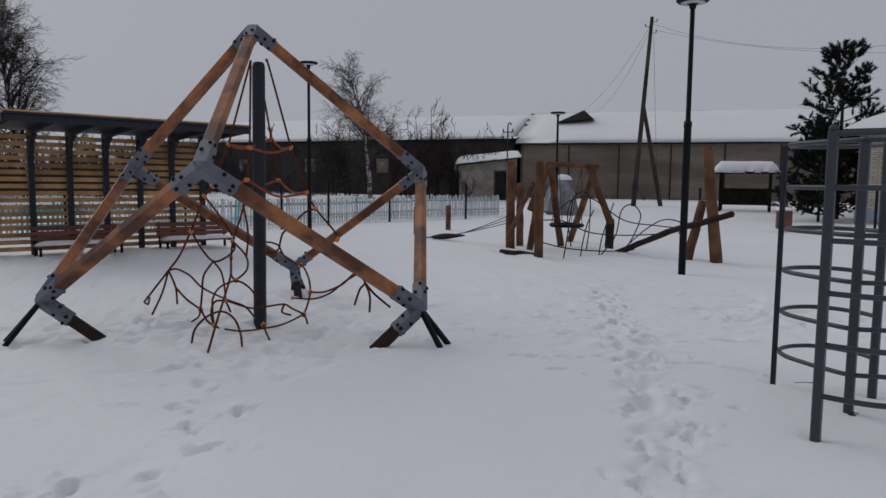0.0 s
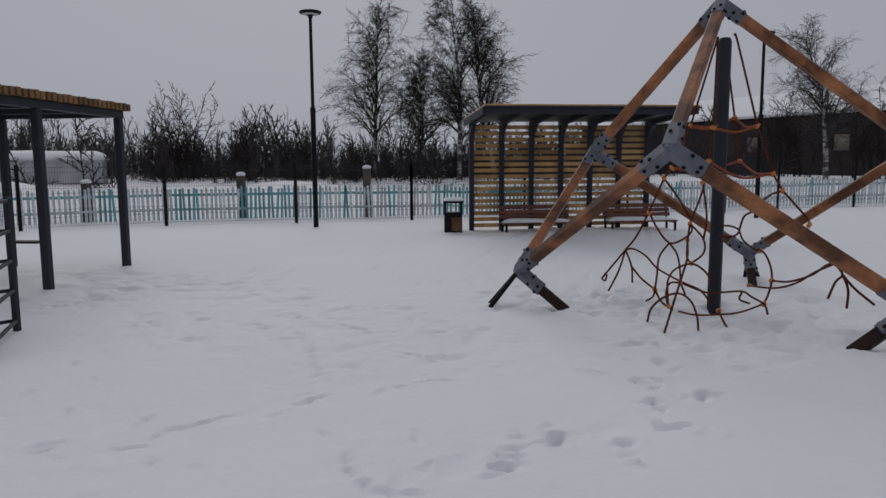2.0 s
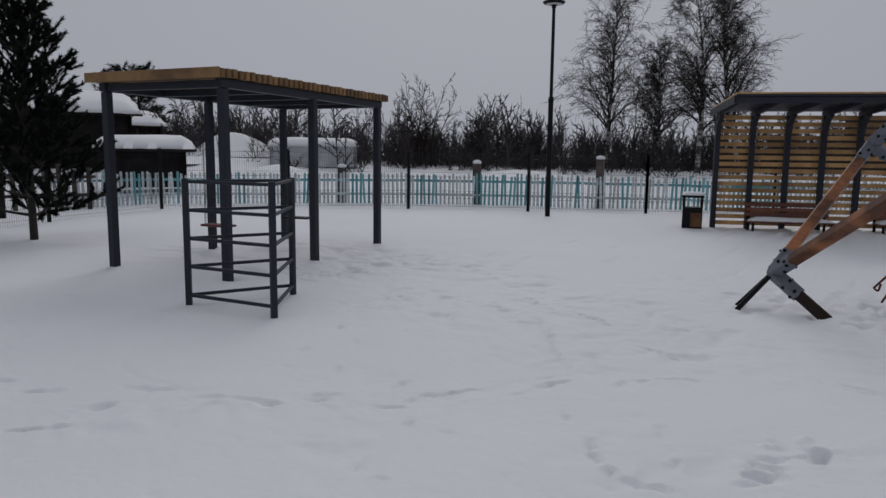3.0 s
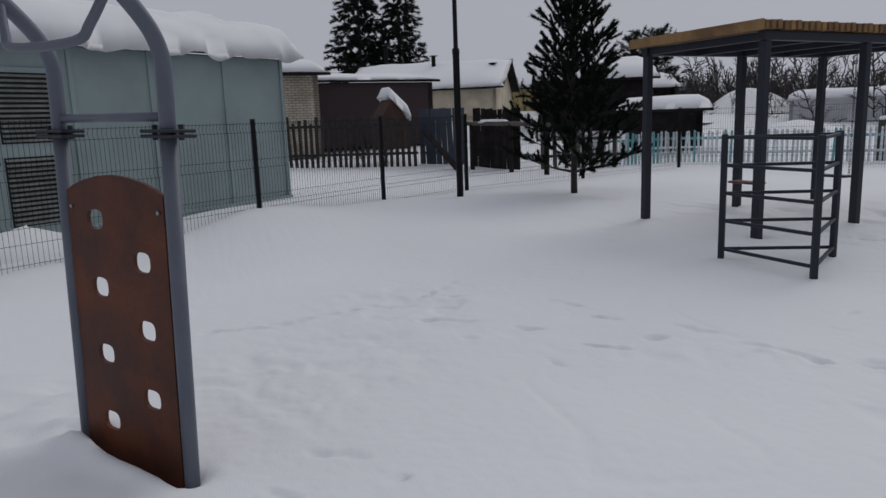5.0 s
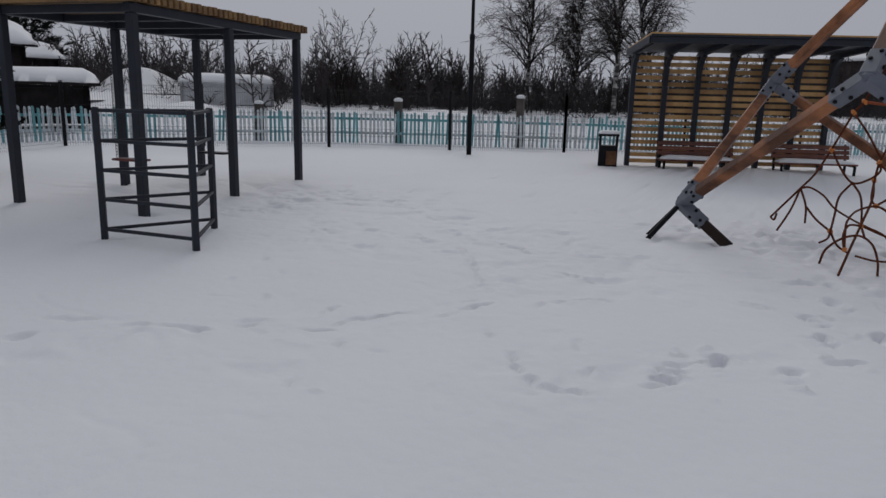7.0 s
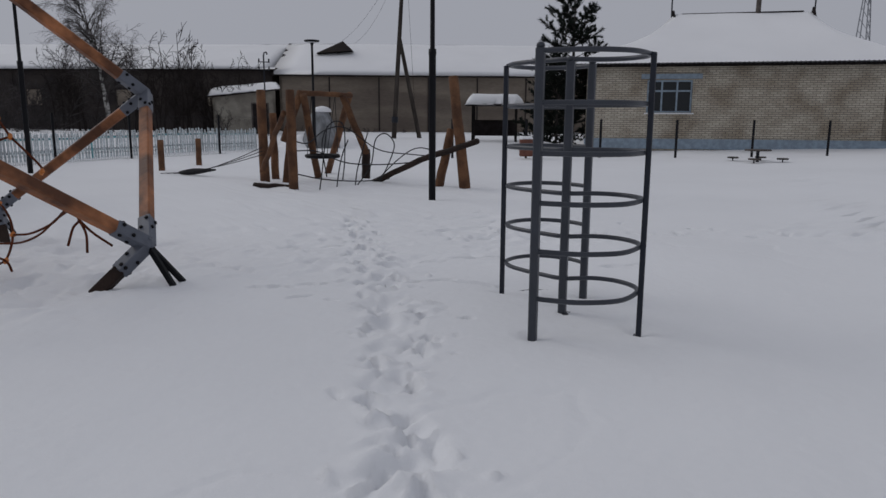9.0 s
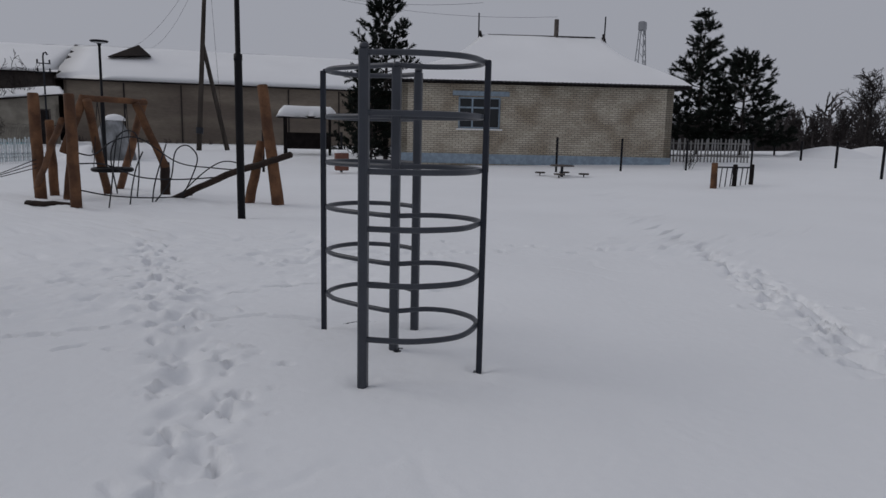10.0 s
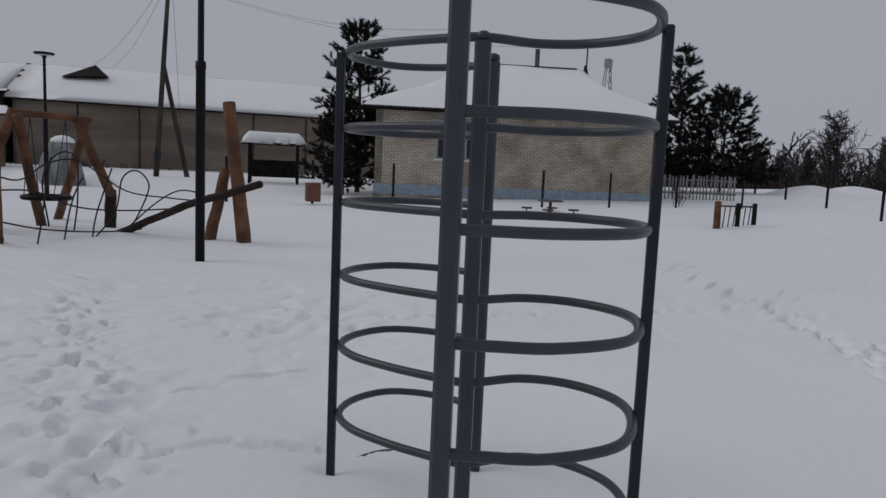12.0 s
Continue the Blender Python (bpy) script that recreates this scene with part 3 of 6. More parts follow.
def climbing_frame():
    cx, cy, turn, rf, zf, rh, zh = 1.11, 7.895, 71.1, 1.971, 0.386, 1.927, 1.641
    root = thing("climbing_frame", "wooden beam climbing frame with grey joints and a slack rope net", "climbing frame", pose(cx, cy, 0))
    way = lambda a: Vector((math.cos(radians(a)), math.sin(radians(a)), 0))
    feet = [way(turn + 120 * k) * rf + Vector((0, 0, zf)) for k in range(3)]
    hubs = [way(turn + 60 + 120 * k) * rh + Vector((0, 0, zh)) for k in range(3)]
    apex = Vector((0.0, 0.29, 3.1))
    # it has settled unevenly
    for point, shift in zip(feet + hubs, ((0, 0, -0.04), (-0.05, 0, -0.01), (0.015, 0, -0.06), (-0.03, 0, -0.01), (0.02, 0, -0.05), (0.035, 0, -0.01))):
        point += Vector(shift)
    size = 0.102
    joints = {}

    def bar(a, b, name="beam"):
        a, b = Vector(a), Vector(b)
        d = (b - a).normalized()
        p = (a + b) / 2
        part(name, Shape().beam(a + d * 0.2, b - d * 0.2, size, size, p, 0.014), BEAM, root)
        joints.setdefault(tuple(a), []).append(d)
        joints.setdefault(tuple(b), []).append(-d)

    for k in range(3):
        bar(hubs[k], feet[k])
        bar(hubs[k], feet[(k + 1) % 3])
        bar(hubs[k], apex)
    ends = {0: Vector((0.62, 1.3, -0.1)), 1: Vector((-1.42, -0.5, -0.06)), 2: Vector((0.85, -1.52, -0.06))}
    for k, f in enumerate(feet):
        inward = Vector((-f.x, -f.y, 0)).normalized()
        tang = Vector((-inward.y, inward.x, 0))
        low = ends[k]
        d = (low - f).normalized()
        part("ground_stub", Shape().beam(f + d * 0.3, low, size, size, tang, 0.014), LOG_DARK, root, "dark wet wooden stub reaching into the snow")
        joints[tuple(f)].append(d)
        for s in (-1, 1):
            end = f - inward * 0.44 + tang * 0.13 * s - Vector((0, 0, 0.55))
            part("anchor_leg", Shape().beam(f, end, 0.044, 0.044, tang, 0.006), BLACK, root, "thin black steel anchor leg")
    for p, ds in joints.items():
        p = Vector(p)
        joint = Shape()
        bolts = []
        for d in ds:
            out = p + Vector((0, 0, 0.001)) if p.length else Vector((0, 0, 1))
            end = p + d * (0.27 if p == apex else 0.32)
            joint.beam(p - d * 0.01, end, size + 0.01, size + 0.01, (p + end) / 2, 0.008)
            mid = (p + end) / 2
            side = d.cross(mid).normalized()
            face = side.cross(d).normalized()
            for n in (side, -side, face, -face):
                for t in ((0.15, 0.23) if p == apex else (0.17, 0.27)):
                    c = p + d * t + n * (size / 2 + 0.006) + (side if abs(n.dot(face)) > 0.5 else face) * (0.03 if t > 0.2 else -0.02)
                    bolts.append((c, n))
        joint.box(p, (size * 1.02,) * 3, Matrix.Identity(3), 0.03)
        j = part("steel_joint", joint, GREY_LIGHT, root, "grey steel bracket joint")
        for q, n in bolts:
            part("bolt", BOLT, BLACK, j, at=Matrix.Translation(q) @ n.to_track_quat("Z", "Y").to_matrix().to_4x4())
    lean = Vector((0.05, 0.29, 2.75)).normalized() * 2.77
    part("centre_pole", Shape().tube([Vector((0, 0, -0.3)), lean * 0.985, lean], [0.068, 0.068, 0.058], 20), GREY, root, "grey steel tube", True)

    right, near = Vector((0.937, -0.343, 0)), Vector((-0.343, -0.937, 0))
    top = lean * 0.99

    def at(u, w, z):
        return right * u + near * w + Vector((0, 0, z))

    def rope(ctrl, mat=ROPE, r=0.0105):
        part("rope", Shape().tube(curve_points([at(*c) if not isinstance(c, Vector) else c for c in ctrl]), r, 6), mat, root, smooth=True)

    def clip(u, w, z):
        c = at(u, w, z)
        s = Shape()
        s.box(c, (0.034, 0.034, 0.05), Euler((u * 3, w * 2, z * 5)).to_matrix(), 0.008)
        s.box(c, (0.06, 0.026, 0.026), Euler((z * 4, u * 2, u * 7)).to_matrix(), 0.006)
        part("rope_clip", s, CLIP, root)

    # upper net
    l1 = (-0.23, 0.25, 1.85)
    m1 = (-0.0, 0.3, 1.82)
    r1 = (0.34, -0.05, 1.84)
    l2 = (-0.37, 0.35, 1.43)
    m2 = (-0.02, 0.35, 1.5)
    r2 = (0.51, 0.0, 1.37)
    tl = (-0.04, 0.07, 2.72)
    tr = (0.1, 0.0, 2.73)
    b1, b2 = (0.05, -0.4, 1.95), (0.1, -0.5, 1.5)
    for line in ((tl, l1), (tl, m1), (tr, (tr[0] + 0.03, 0, tr[2] - 0.06), r1), (top, b1), (l1, l2), (m1, m2), (r1, r2), (b1, b2)):
        rope(line)
    for a, b, c in ((l1, m1, 0.02), (m1, r1, 0.05), (r1, b1, 0.05), (b1, l1, 0.05), (l2, m2, 0.05), (m2, r2, 0.1), (r2, b2, 0.06), (b2, l2, 0.06)):
        p, q = Vector(a), Vector(b)
        rope((a, tuple((p + q) / 2 - Vector((0, 0, c))), b), ROPE_ORANGE, 0.012)
    rope((l2, (-0.45, 0.35, 1.33)))
    rope((r2, (0.62, 0.1, 1.21)))
    for c in (l1, m1, r1, b1, l2, m2, r2, b2):
        clip(*c)
    # slack lower net
    for line in (
        ((-0.61, 0.3, 0.98), (-0.73, 0.3, 0.73), (-0.85, 0.3, 0.57), (-1.0, 0.3, 0.38), (-1.11, 0.3, 0.24)),
        ((-1.11, 0.3, 0.24), (-1.07, 0.3, 0.22), (-1.05, 0.3, 0.29)),
        ((-0.85, 0.3, 0.57), (-0.92, 0.3, 0.34), (-1.03, 0.3, 0.11)),
        ((-0.85, 0.3, 0.57), (-0.77, 0.33, 0.4), (-0.75, 0.35, 0.23)),
        ((-0.45, 0.35, 1.33), (-0.61, 0.3, 0.98)),
        ((-0.61, 0.3, 0.98), (-0.51, 0.3, 0.8), (-0.39, 0.3, 0.67), (-0.26, 0.3, 0.71), (-0.17, 0.3, 0.8), (-0.19, 0.3, 0.88)),
        ((-0.85, 0.3, 0.57), (-0.75, 0.34, 0.59), (-0.61, 0.37, 0.53), (-0.48, 0.41, 0.42), (-0.31, 0.44, 0.34), (-0.16, 0.48, 0.29), (-0.01, 0.51, 0.24), (0.1, 0.55, 0.13)),
        ((-0.77, 0.33, 0.4), (-0.64, 0.39, 0.29), (-0.48, 0.45, 0.2)),
        ((-0.39, 0.3, 0.67), (-0.47, 0.36, 0.53), (-0.47, 0.42, 0.36), (-0.47, 0.48, 0.2), (-0.47, 0.54, 0.14), (-0.52, 0.6, 0.1)),
        ((-0.39, 0.3, 0.67), (-0.29, 0.37, 0.57), (-0.24, 0.43, 0.43), (-0.21, 0.5, 0.3)),
        ((-0.25, 0.75, 0.08), (-0.29, 0.66, 0.25), (-0.31, 0.57, 0.34), (-0.27, 0.47, 0.43), (-0.14, 0.38, 0.48), (-0.04, 0.29, 0.41), (0.04, 0.2, 0.27)),
        ((-0.19, 0.3, 0.88), (-0.2, 0.32, 0.72), (-0.2, 0.33, 0.54), (-0.15, 0.35, 0.48)),
        ((-0.19, 0.3, 0.88), (-0.05, 0.32, 0.73), (-0.04, 0.33, 0.59), (-0.15, 0.35, 0.48)),
        ((-0.21, 0.3, 0.71), (-0.13, 0.58, 0.57), (-0.11, 0.87, 0.38), (-0.09, 1.16, 0.21), (-0.08, 1.44, 0.0)),
        ((-0.21, 0.5, 0.3), (-0.29, 0.58, 0.3), (-0.3, 0.67, 0.21), (-0.25, 0.75, 0.08)),
        ((-0.34, 1.11, 0.0), (-0.3, 1.12, 0.14), (-0.18, 1.14, 0.26), (-0.04, 1.16, 0.31), (0.07, 1.17, 0.25), (0.13, 1.18, 0.12), (0.15, 1.2, 0.0)),
        ((-0.48, 0.45, 0.2), (-0.38, 0.53, 0.09), (-0.25, 0.6, 0.04)),
        ((-0.21, 0.5, 0.3), (-0.18, 0.5, 0.23), (-0.16, 0.5, 0.18)),
        ((-0.21, 0.5, 0.3), (0.03, 0.47, 0.22), (0.18, 0.43, 0.23), (0.35, 0.4, 0.25), (0.43, 0.37, 0.2), (0.54, 0.33, 0.13), (0.57, 0.3, 0.03)),
        ((-0.21, 0.55, 0.02), (-0.05, 0.49, -0.01), (0.17, 0.43, 0.01), (0.34, 0.36, 0.04), (0.53, 0.3, 0.13)),
        ((0.14, 0.4, 0.04), (0.24, 0.69, 0.02), (0.35, 0.98, 0.0)),
        ((0.33, 0.3, 0.23), (0.32, 0.35, 0.16), (0.42, 0.4, 0.14)),
        ((0.53, 0.3, 0.13), (0.55, 0.2, 0.21), (0.56, 0.1, 0.33), (0.53, -0.0, 0.45), (0.46, -0.1, 0.56), (0.39, -0.2, 0.59)),
        ((0.56, 0.1, 0.33), (0.74, 0.26, 0.36), (0.94, 0.42, 0.46), (1.07, 0.59, 0.58), (1.15, 0.75, 0.62)),
        ((0.22, -0.6, 0.15), (0.53, -0.26, 0.2), (0.77, 0.07, 0.32), (0.97, 0.41, 0.49), (1.15, 0.75, 0.62)),
        ((1.15, 0.75, 0.62), (1.21, 0.75, 0.53), (1.16, 0.75, 0.46), (1.11, 0.75, 0.31)),
        ((1.21, 0.75, 0.53), (1.26, 0.78, 0.41), (1.26, 0.8, 0.25)),
        ((1.21, 0.75, 0.53), (1.31, 0.78, 0.42), (1.46, 0.8, 0.3)),
        ((0.05, 0.1, 0.85), (0.16, 0.1, 0.85), (0.24, 0.1, 0.81), (0.19, 0.1, 0.75), (0.06, 0.1, 0.74)),
        ((0.24, 0.1, 0.81), (0.28, 0.1, 0.95), (0.36, 0.1, 1.01), (0.5, 0.1, 1.16), (0.62, 0.1, 1.21)),
        ((0.24, 0.1, 0.81), (0.24, -0.15, 0.68), (0.32, -0.4, 0.56)),
        ((0.62, 0.1, 1.21), (0.85, 0.23, 0.97), (0.89, 0.35, 0.91)),
        ((-0.45, 0.35, 1.33), (-0.31, 0.33, 1.14), (-0.19, 0.3, 0.93)),
        ((-0.04, 0.3, 1.5), (-0.08, 0.3, 1.2), (-0.19, 0.3, 0.88)),
        ((-0.08, 0.3, 1.29), (-0.03, 0.3, 0.96), (-0.05, 0.3, 0.73)),
    ):
        rope(line)
    for c in ((-0.61, 0.3, 0.97), (-0.19, 0.3, 0.88), (-0.21, 0.3, 0.71), (-0.48, 0.45, 0.2), (-0.21, 0.5, 0.3), (-0.25, 0.75, 0.1), (0.14, 0.4, 0.04), (0.53, 0.3, 0.13), (0.56, 0.1, 0.33), (0.22, -0.6, 0.15), (0.62, 0.1, 1.21), (0.89, 0.35, 0.91), (0.38, -0.3, 0.57), (-0.45, 0.35, 1.33), (-0.08, 0.3, 1.29), (-0.15, 0.35, 0.48)):
        clip(*c)


BOLT = Shape().tube([(0, 0, 0), (0, 0, 0.012), (0, 0, 0.016)], [0.0165, 0.0165, 0.01], 8).mesh("bolt", BLACK)
climbing_frame()

# ---- the curved ring climber ----


def ring_climber():
    along, left = Vector((0.9013, 0.4331, 0)), Vector((-0.4331, 0.9013, 0))
    place = lambda a, s, z: along * a + left * s + Vector((0, 0, z))
    root = thing("ring_climber", "grey steel climber with S-shaped rungs on five posts in snow", "climber", Matrix.Translation((3.887, 3.298, 0)))
    turn = Matrix.Rotation(math.atan2(0.4331, 0.9013), 3, "Z")
    for a, s, w, top in ((0.0, 0.0, 0.054, 1.815), (0.661, -0.005, 0.056, 1.785), (1.2815, 0.0, 0.056, 1.81)):
        p = part("post", Shape().box(place(a, s, (top - 0.4) / 2), (w, w, top + 0.4), turn, 0.012), GREY_RING, root)
        part("post_cap", Shape().tube([place(a, s, top - 0.002), place(a, s, top + 0.018), place(a, s, top + 0.026)], [w * 0.5, w * 0.44, w * 0.2], 12), GREY_RING, p, smooth=True)
    part("base_plate", Shape().box(place(0.661, -0.005, -0.012), (0.11, 0.11, 0.014), turn, 0.004), DARK_STEEL, root, "dark steel foot plate")
    for a, s, top in ((0.457, -0.591, 1.8), (1.0575, 0.6146, 1.79)):
        part("rod", Shape().box(place(a, s, (top - 0.4) / 2), (0.034, 0.034, top + 0.4), turn, 0.006), GREY, root)
    bends = ((0, 0), (0.0, -0.12), (0.03, -0.3), (0.18, -0.5), (0.43, -0.562), (0.62, -0.52), (0.75, -0.37), (0.765, -0.19), (0.661, -0.005),
             (0.71, 0.16), (0.79, 0.33), (0.9, 0.49), (1.06, 0.585), (1.25, 0.57), (1.4, 0.46), (1.43, 0.3), (1.38, 0.13), (1.2815, 0))
    for k in range(7):
        z = -0.055 + 0.3075 * k
        part("rung", Shape().tube(curve_points([place(a, s, z) for a, s in bends], 6), 0.0165, 10), GREY_RING, root, smooth=True)
        for a, s, c in ((0.457, -0.591, -0.577), (1.0575, 0.6146, 0.6)):
            part("weld", Shape().tube([place(a - 0.012, c, z), place(a + 0.012, c, z)], 0.014, 6), GREY, root)


ring_climber()

# ---- lamps ----


def street_lamp(x, y, top, label="slim black street lamp with a flat disc head, standing in snow"):
    z = ground_z(x, y)
    root = thing("street_lamp", label, "street lamp", pose(x, y, z), "park lamps")
    part("pole", Shape().lathe([(0.062, -0.4), (0.062, top * 0.56), (0.058, top * 0.565), (0.042, top * 0.57), (0.038, top - 0.05), (0.03, top)], 14), BLACK, root, smooth=True)
    part("collar", Shape().lathe([(0.066, top * 0.545), (0.068, top * 0.55), (0.066, top * 0.567)], 14), BLACK, root, smooth=True)
    h = part("lamp_head", Shape().lathe([(0.05, top - 0.12), (0.06, top - 0.06), (0.24, top - 0.02), (0.27, top + 0.015), (0.25, top + 0.035), (0.05, top + 0.05)], 24), BLACK, root, smooth=True)
    part("diffuser", Shape().lathe([(0.1, top - 0.052), (0.2, top - 0.034), (0.2, top - 0.03)], 20), TARP, h, "pale plastic diffuser", True)
    return root


for lx, ly, lt in ((8.28, 10.0, 4.5), (-7.05, 16.24, 5.1), (-12.35, 4.2, 4.7), (3.75, 20.6, 4.8), (12.8, 22.5, 3.95)):
    street_lamp(lx, ly, lt)

# ---- the swing canopy ----


def swing_canopy():
    m = pose(-6.484, 5.681, 0, 0, 0, 97.8)
    root = thing("swing_canopy", "grey steel swing shelter with a yellow plank roof", "swing shelter", m)
    long, wide, top = 3.553, 1.828, 2.19
    for x in (0, long / 2, long):
        for y in (0, wide):
            part("post", Shape().box((x, y, (top - 0.5) / 2), (0.1, 0.1, top + 0.5), None, 0.01), GREY, root)
    for y in (0, wide):
        part("long_rail", Shape().box((long / 2, y, top + 0.052), (long + 0.14, 0.1, 0.1), None, 0.008), GREY, root)
    for x in (0, long / 4, long / 2, 3 * long / 4, long):
        part("cross_rail", Shape().box((x, wide / 2, top + 0.05), (0.07, wide - 0.104, 0.09), None, 0.008), GREY, root)
    n = 37
    span = long + 0.34
    for k in range(n):
        x = -0.17 + span * (k + 0.5) / n
        part("roof_plank", Shape().box((x, wide / 2, top + 0.155 + 0.004 * ((k * 7) % 3)), (span / n * 0.62, wide + 0.24, 0.1), None, 0.006), PLANK, root)
    part("fascia_board", Shape().box((-0.19, wide / 2, top + 0.155), (0.034, wide + 0.26, 0.115), None, 0.005), PLANK, root)
    for n_, (x, y, seat, tone) in enumerate(((long * 0.25, wide * 0.5, 0.5, RED_SEAT), (long * 0.75, wide * 0.5, 0.47, BLACK))):
        sw = thing("swing", "dark swing seat hanging on thin chains from the canopy rail", "swing", m @ pose(x, y, top), "canopy swings")
        part("seat", Shape().box((0, 0, seat - top), (0.2, 0.46, 0.03), None, 0.012), tone, sw, "worn rubber seat")
        for s in (-1, 1):
            chain = Shape()
            steps = 46
            zs = np.linspace(seat - top + 0.02, 0.0, steps)
            for i in range(steps - 1):
                c = Vector((0, 0.22 * s, (zs[i] + zs[i + 1]) / 2))
                w = Vector((0.012, 0, 0)) if i % 2 else Vector((0, 0.012, 0))
                h = Vector((0, 0, (zs[1] - zs[0]) * 0.62))
                chain.tube([c + w + h * 0.6, c + h, c - w + h * 0.6, c - w - h * 0.6, c - h, c + w - h * 0.6], 0.004, 4, closed=True)
            part("chain", chain, DARK_STEEL, sw, "thin steel chain")
        for s in (-1, 1):
            part("hanger", Shape().box((0, 0.22 * s, 0.004), (0.05, 0.05, 0.012), None, 0.003), DARK_STEEL, sw)


swing_canopy()

# ---- the three-cornered ladder ----


def corner_ladder():
    root = thing("triangular_climber", "dark grey three-post climber with square rungs in snow", "climber", pose(-5.13, 4.801, 0))
    pts = [Vector((math.cos(radians(a)), math.sin(radians(a)), 0)) * 0.606 for a in (-25.2, 94.8, 214.8)]
    top = 1.22
    for k, p in enumerate(pts):
        part("post", Shape().box(p + Vector((0, 0, (top - 0.4) / 2)), (0.055, 0.055, top + 0.4), Matrix.Rotation(radians(-25 + 120 * k), 3, "Z"), 0.008), GREY, root)
    for k in range(3):
        a, b = pts[k], pts[(k + 1) % 3]
        d = (b - a).normalized() * 0.03
        for z in (0.1, 0.38, 0.65, 0.92, 1.19):
            up = Vector((0, 0, z))
            part("rung", Shape().beam(a + d + up, b - d + up, 0.03, 0.03, (0, 0, 1), 0.005), GREY, root)


corner_ladder()

# ---- the overhead ladder with the plywood climbing panel ----


def overhead_ladder():
    root = thing("overhead_ladder", "grey tube overhead ladder with a brown holed plywood climbing panel", "climbing ladder", pose(-3.0, -0.5, 0, -1.8, 0, 0))
    side = Vector((-0.55, -0.465, 0))
    across = side.normalized()
    out = Vector((-across.y, across.x, 0)) * 1.0
    if out.dot(Vector((0.6, -0.8, 0))) < 0:
        out = -out
    up = Vector((0, 0, 1))
    r = 0.032
    gap = side.length
    run = 2.3
    for k in (0, 1):
        b = across * gap * k
        part("rail", Shape().tube([b + up * -0.4, b + up * 1.44], r, 16), GREY_TUBE, root, smooth=True)
        arch = [b + up * 1.44, b + up * 1.62, b + up * 1.74 + out * 0.01, b + up * 1.86 + out * 0.08, b + up * 2.03 + out * 0.27, b + up * 2.15 + out * 0.47,
                b + up * 2.25 + out * 0.8, b + up * 2.25 + out * (run - 0.8), b + up * 2.15 + out * (run - 0.47), b + up * 1.86 + out * (run - 0.08), b + up * 1.62 + out * run, b + up * 1.44 + out * run]
        part("arch_rail", Shape().tube(curve_points(arch, 8), r, 16), GREY_TUBE, root, smooth=True)
        part("rail", Shape().tube([b + out * run + up * -0.4, b + out * run + up * 1.44], r, 16), GREY_TUBE, root, smooth=True)
        for e in (0, run):
            clamp = Shape().box(b + out * e + up * 1.445, (0.2, 0.11, 0.014), Matrix.Rotation(math.atan2(across.y, across.x), 3, "Z"), 0.004)
            clamp.box(b + out * e + up * 1.425, (0.2, 0.11, 0.014), Matrix.Rotation(math.atan2(across.y, across.x), 3, "Z"), 0.004)
            c = part("clamp", clamp, DARK_STEEL, root, "dark bolted flange")
            for sgn in (-1, 1):
                q = b + out * e + across * 0.078 * sgn + up * 1.41
                part("bolt", Shape().tube([q, q + up * 0.06], 0.011, 6), DARK_STEEL, c)
    for e in (0, run):
        part("rung", Shape().tube([out * e + up * 1.5, across * gap + out * e + up * 1.5], 0.019, 10), GREY_TUBE, root, smooth=True)
    for t in (0.2, 0.62, 1.02, 1.42, 1.82):
        h = 1.97 if t < 0.3 else (2.22 if t < 1.7 else 2.07)
        a, b = out * t + up * h, across * gap + out * t + up * h
        down = up * -0.2 + out * 0.05
        part("hanging_rung", Shape().tube(curve_points([a, a + down * 0.7 + across * 0.08, a + down + across * 0.16, b + down - across * 0.16, b + down * 0.7 - across * 0.08, b], 5), 0.019, 10), GREY_TUBE, root, smooth=True)
    # panel with seven hand holes
    w, lo, hi = gap - 2 * r - 0.012, -0.12, 1.26
    holes = [(0.29, 1.07), (0.75, 0.905), (0.29, 0.77), (0.75, 0.61), (0.29, 0.465), (0.75, 0.305), (0.29, 0.15)]
    holes = [((1 - a) * w, b) for a, b in holes]

    def hole_point(c, ang):
        ca, sa = math.cos(ang), math.sin(ang)
        q = (abs(ca / 0.054) ** 3.2 + abs(sa / 0.044) ** 3.2) ** (-1 / 3.2)
        return c[0] + ca * q, c[1] + sa * q

    bm = bmesh.new()
    edges = []

    def ring(points):
        vs = [bm.verts.new((p[0], 0, p[1])) for p in points]
        edges.extend(bm.edges.new((vs[i], vs[(i + 1) % len(vs)])) for i in range(len(vs)))
    outline = [(0, lo), (w, lo), (w, hi - 0.07)] + [(w * (1 - t), hi - 0.07 + 0.075 * math.sin(math.pi * t) ** 0.8) for t in (0.08, 0.2, 0.35, 0.5, 0.65, 0.8, 0.92)] + [(0, hi - 0.07)]
    ring(outline)
    for c in holes:
        ring([hole_point(c, 2 * math.pi * k / 20) for k in range(20)])
    bmesh.ops.triangle_fill(bm, use_beauty=True, use_dissolve=False, edges=edges)
    drop = []
    for f in bm.faces:
        c = f.calc_center_median()
        if any((c.x - h[0]) ** 2 + (c.z - h[1]) ** 2 < 0.03 ** 2 or (abs(c.x - h[0]) < 0.04 and abs(c.z - h[1]) < 0.04 and all(abs(v.co.x - h[0]) < 0.06 and abs(v.co.z - h[1]) < 0.06 for v in f.verts)) for h in holes):
            drop.append(f)
    bmesh.ops.delete(bm, geom=drop, context="FACES_ONLY")
    res = bmesh.ops.extrude_face_region(bm, geom=list(bm.faces))
    bmesh.ops.translate(bm, verts=[g for g in res["geom"] if isinstance(g, bmesh.types.BMVert)], vec=(0, 0.018, 0))
    bmesh.ops.recalc_face_normals(bm, faces=list(bm.faces))
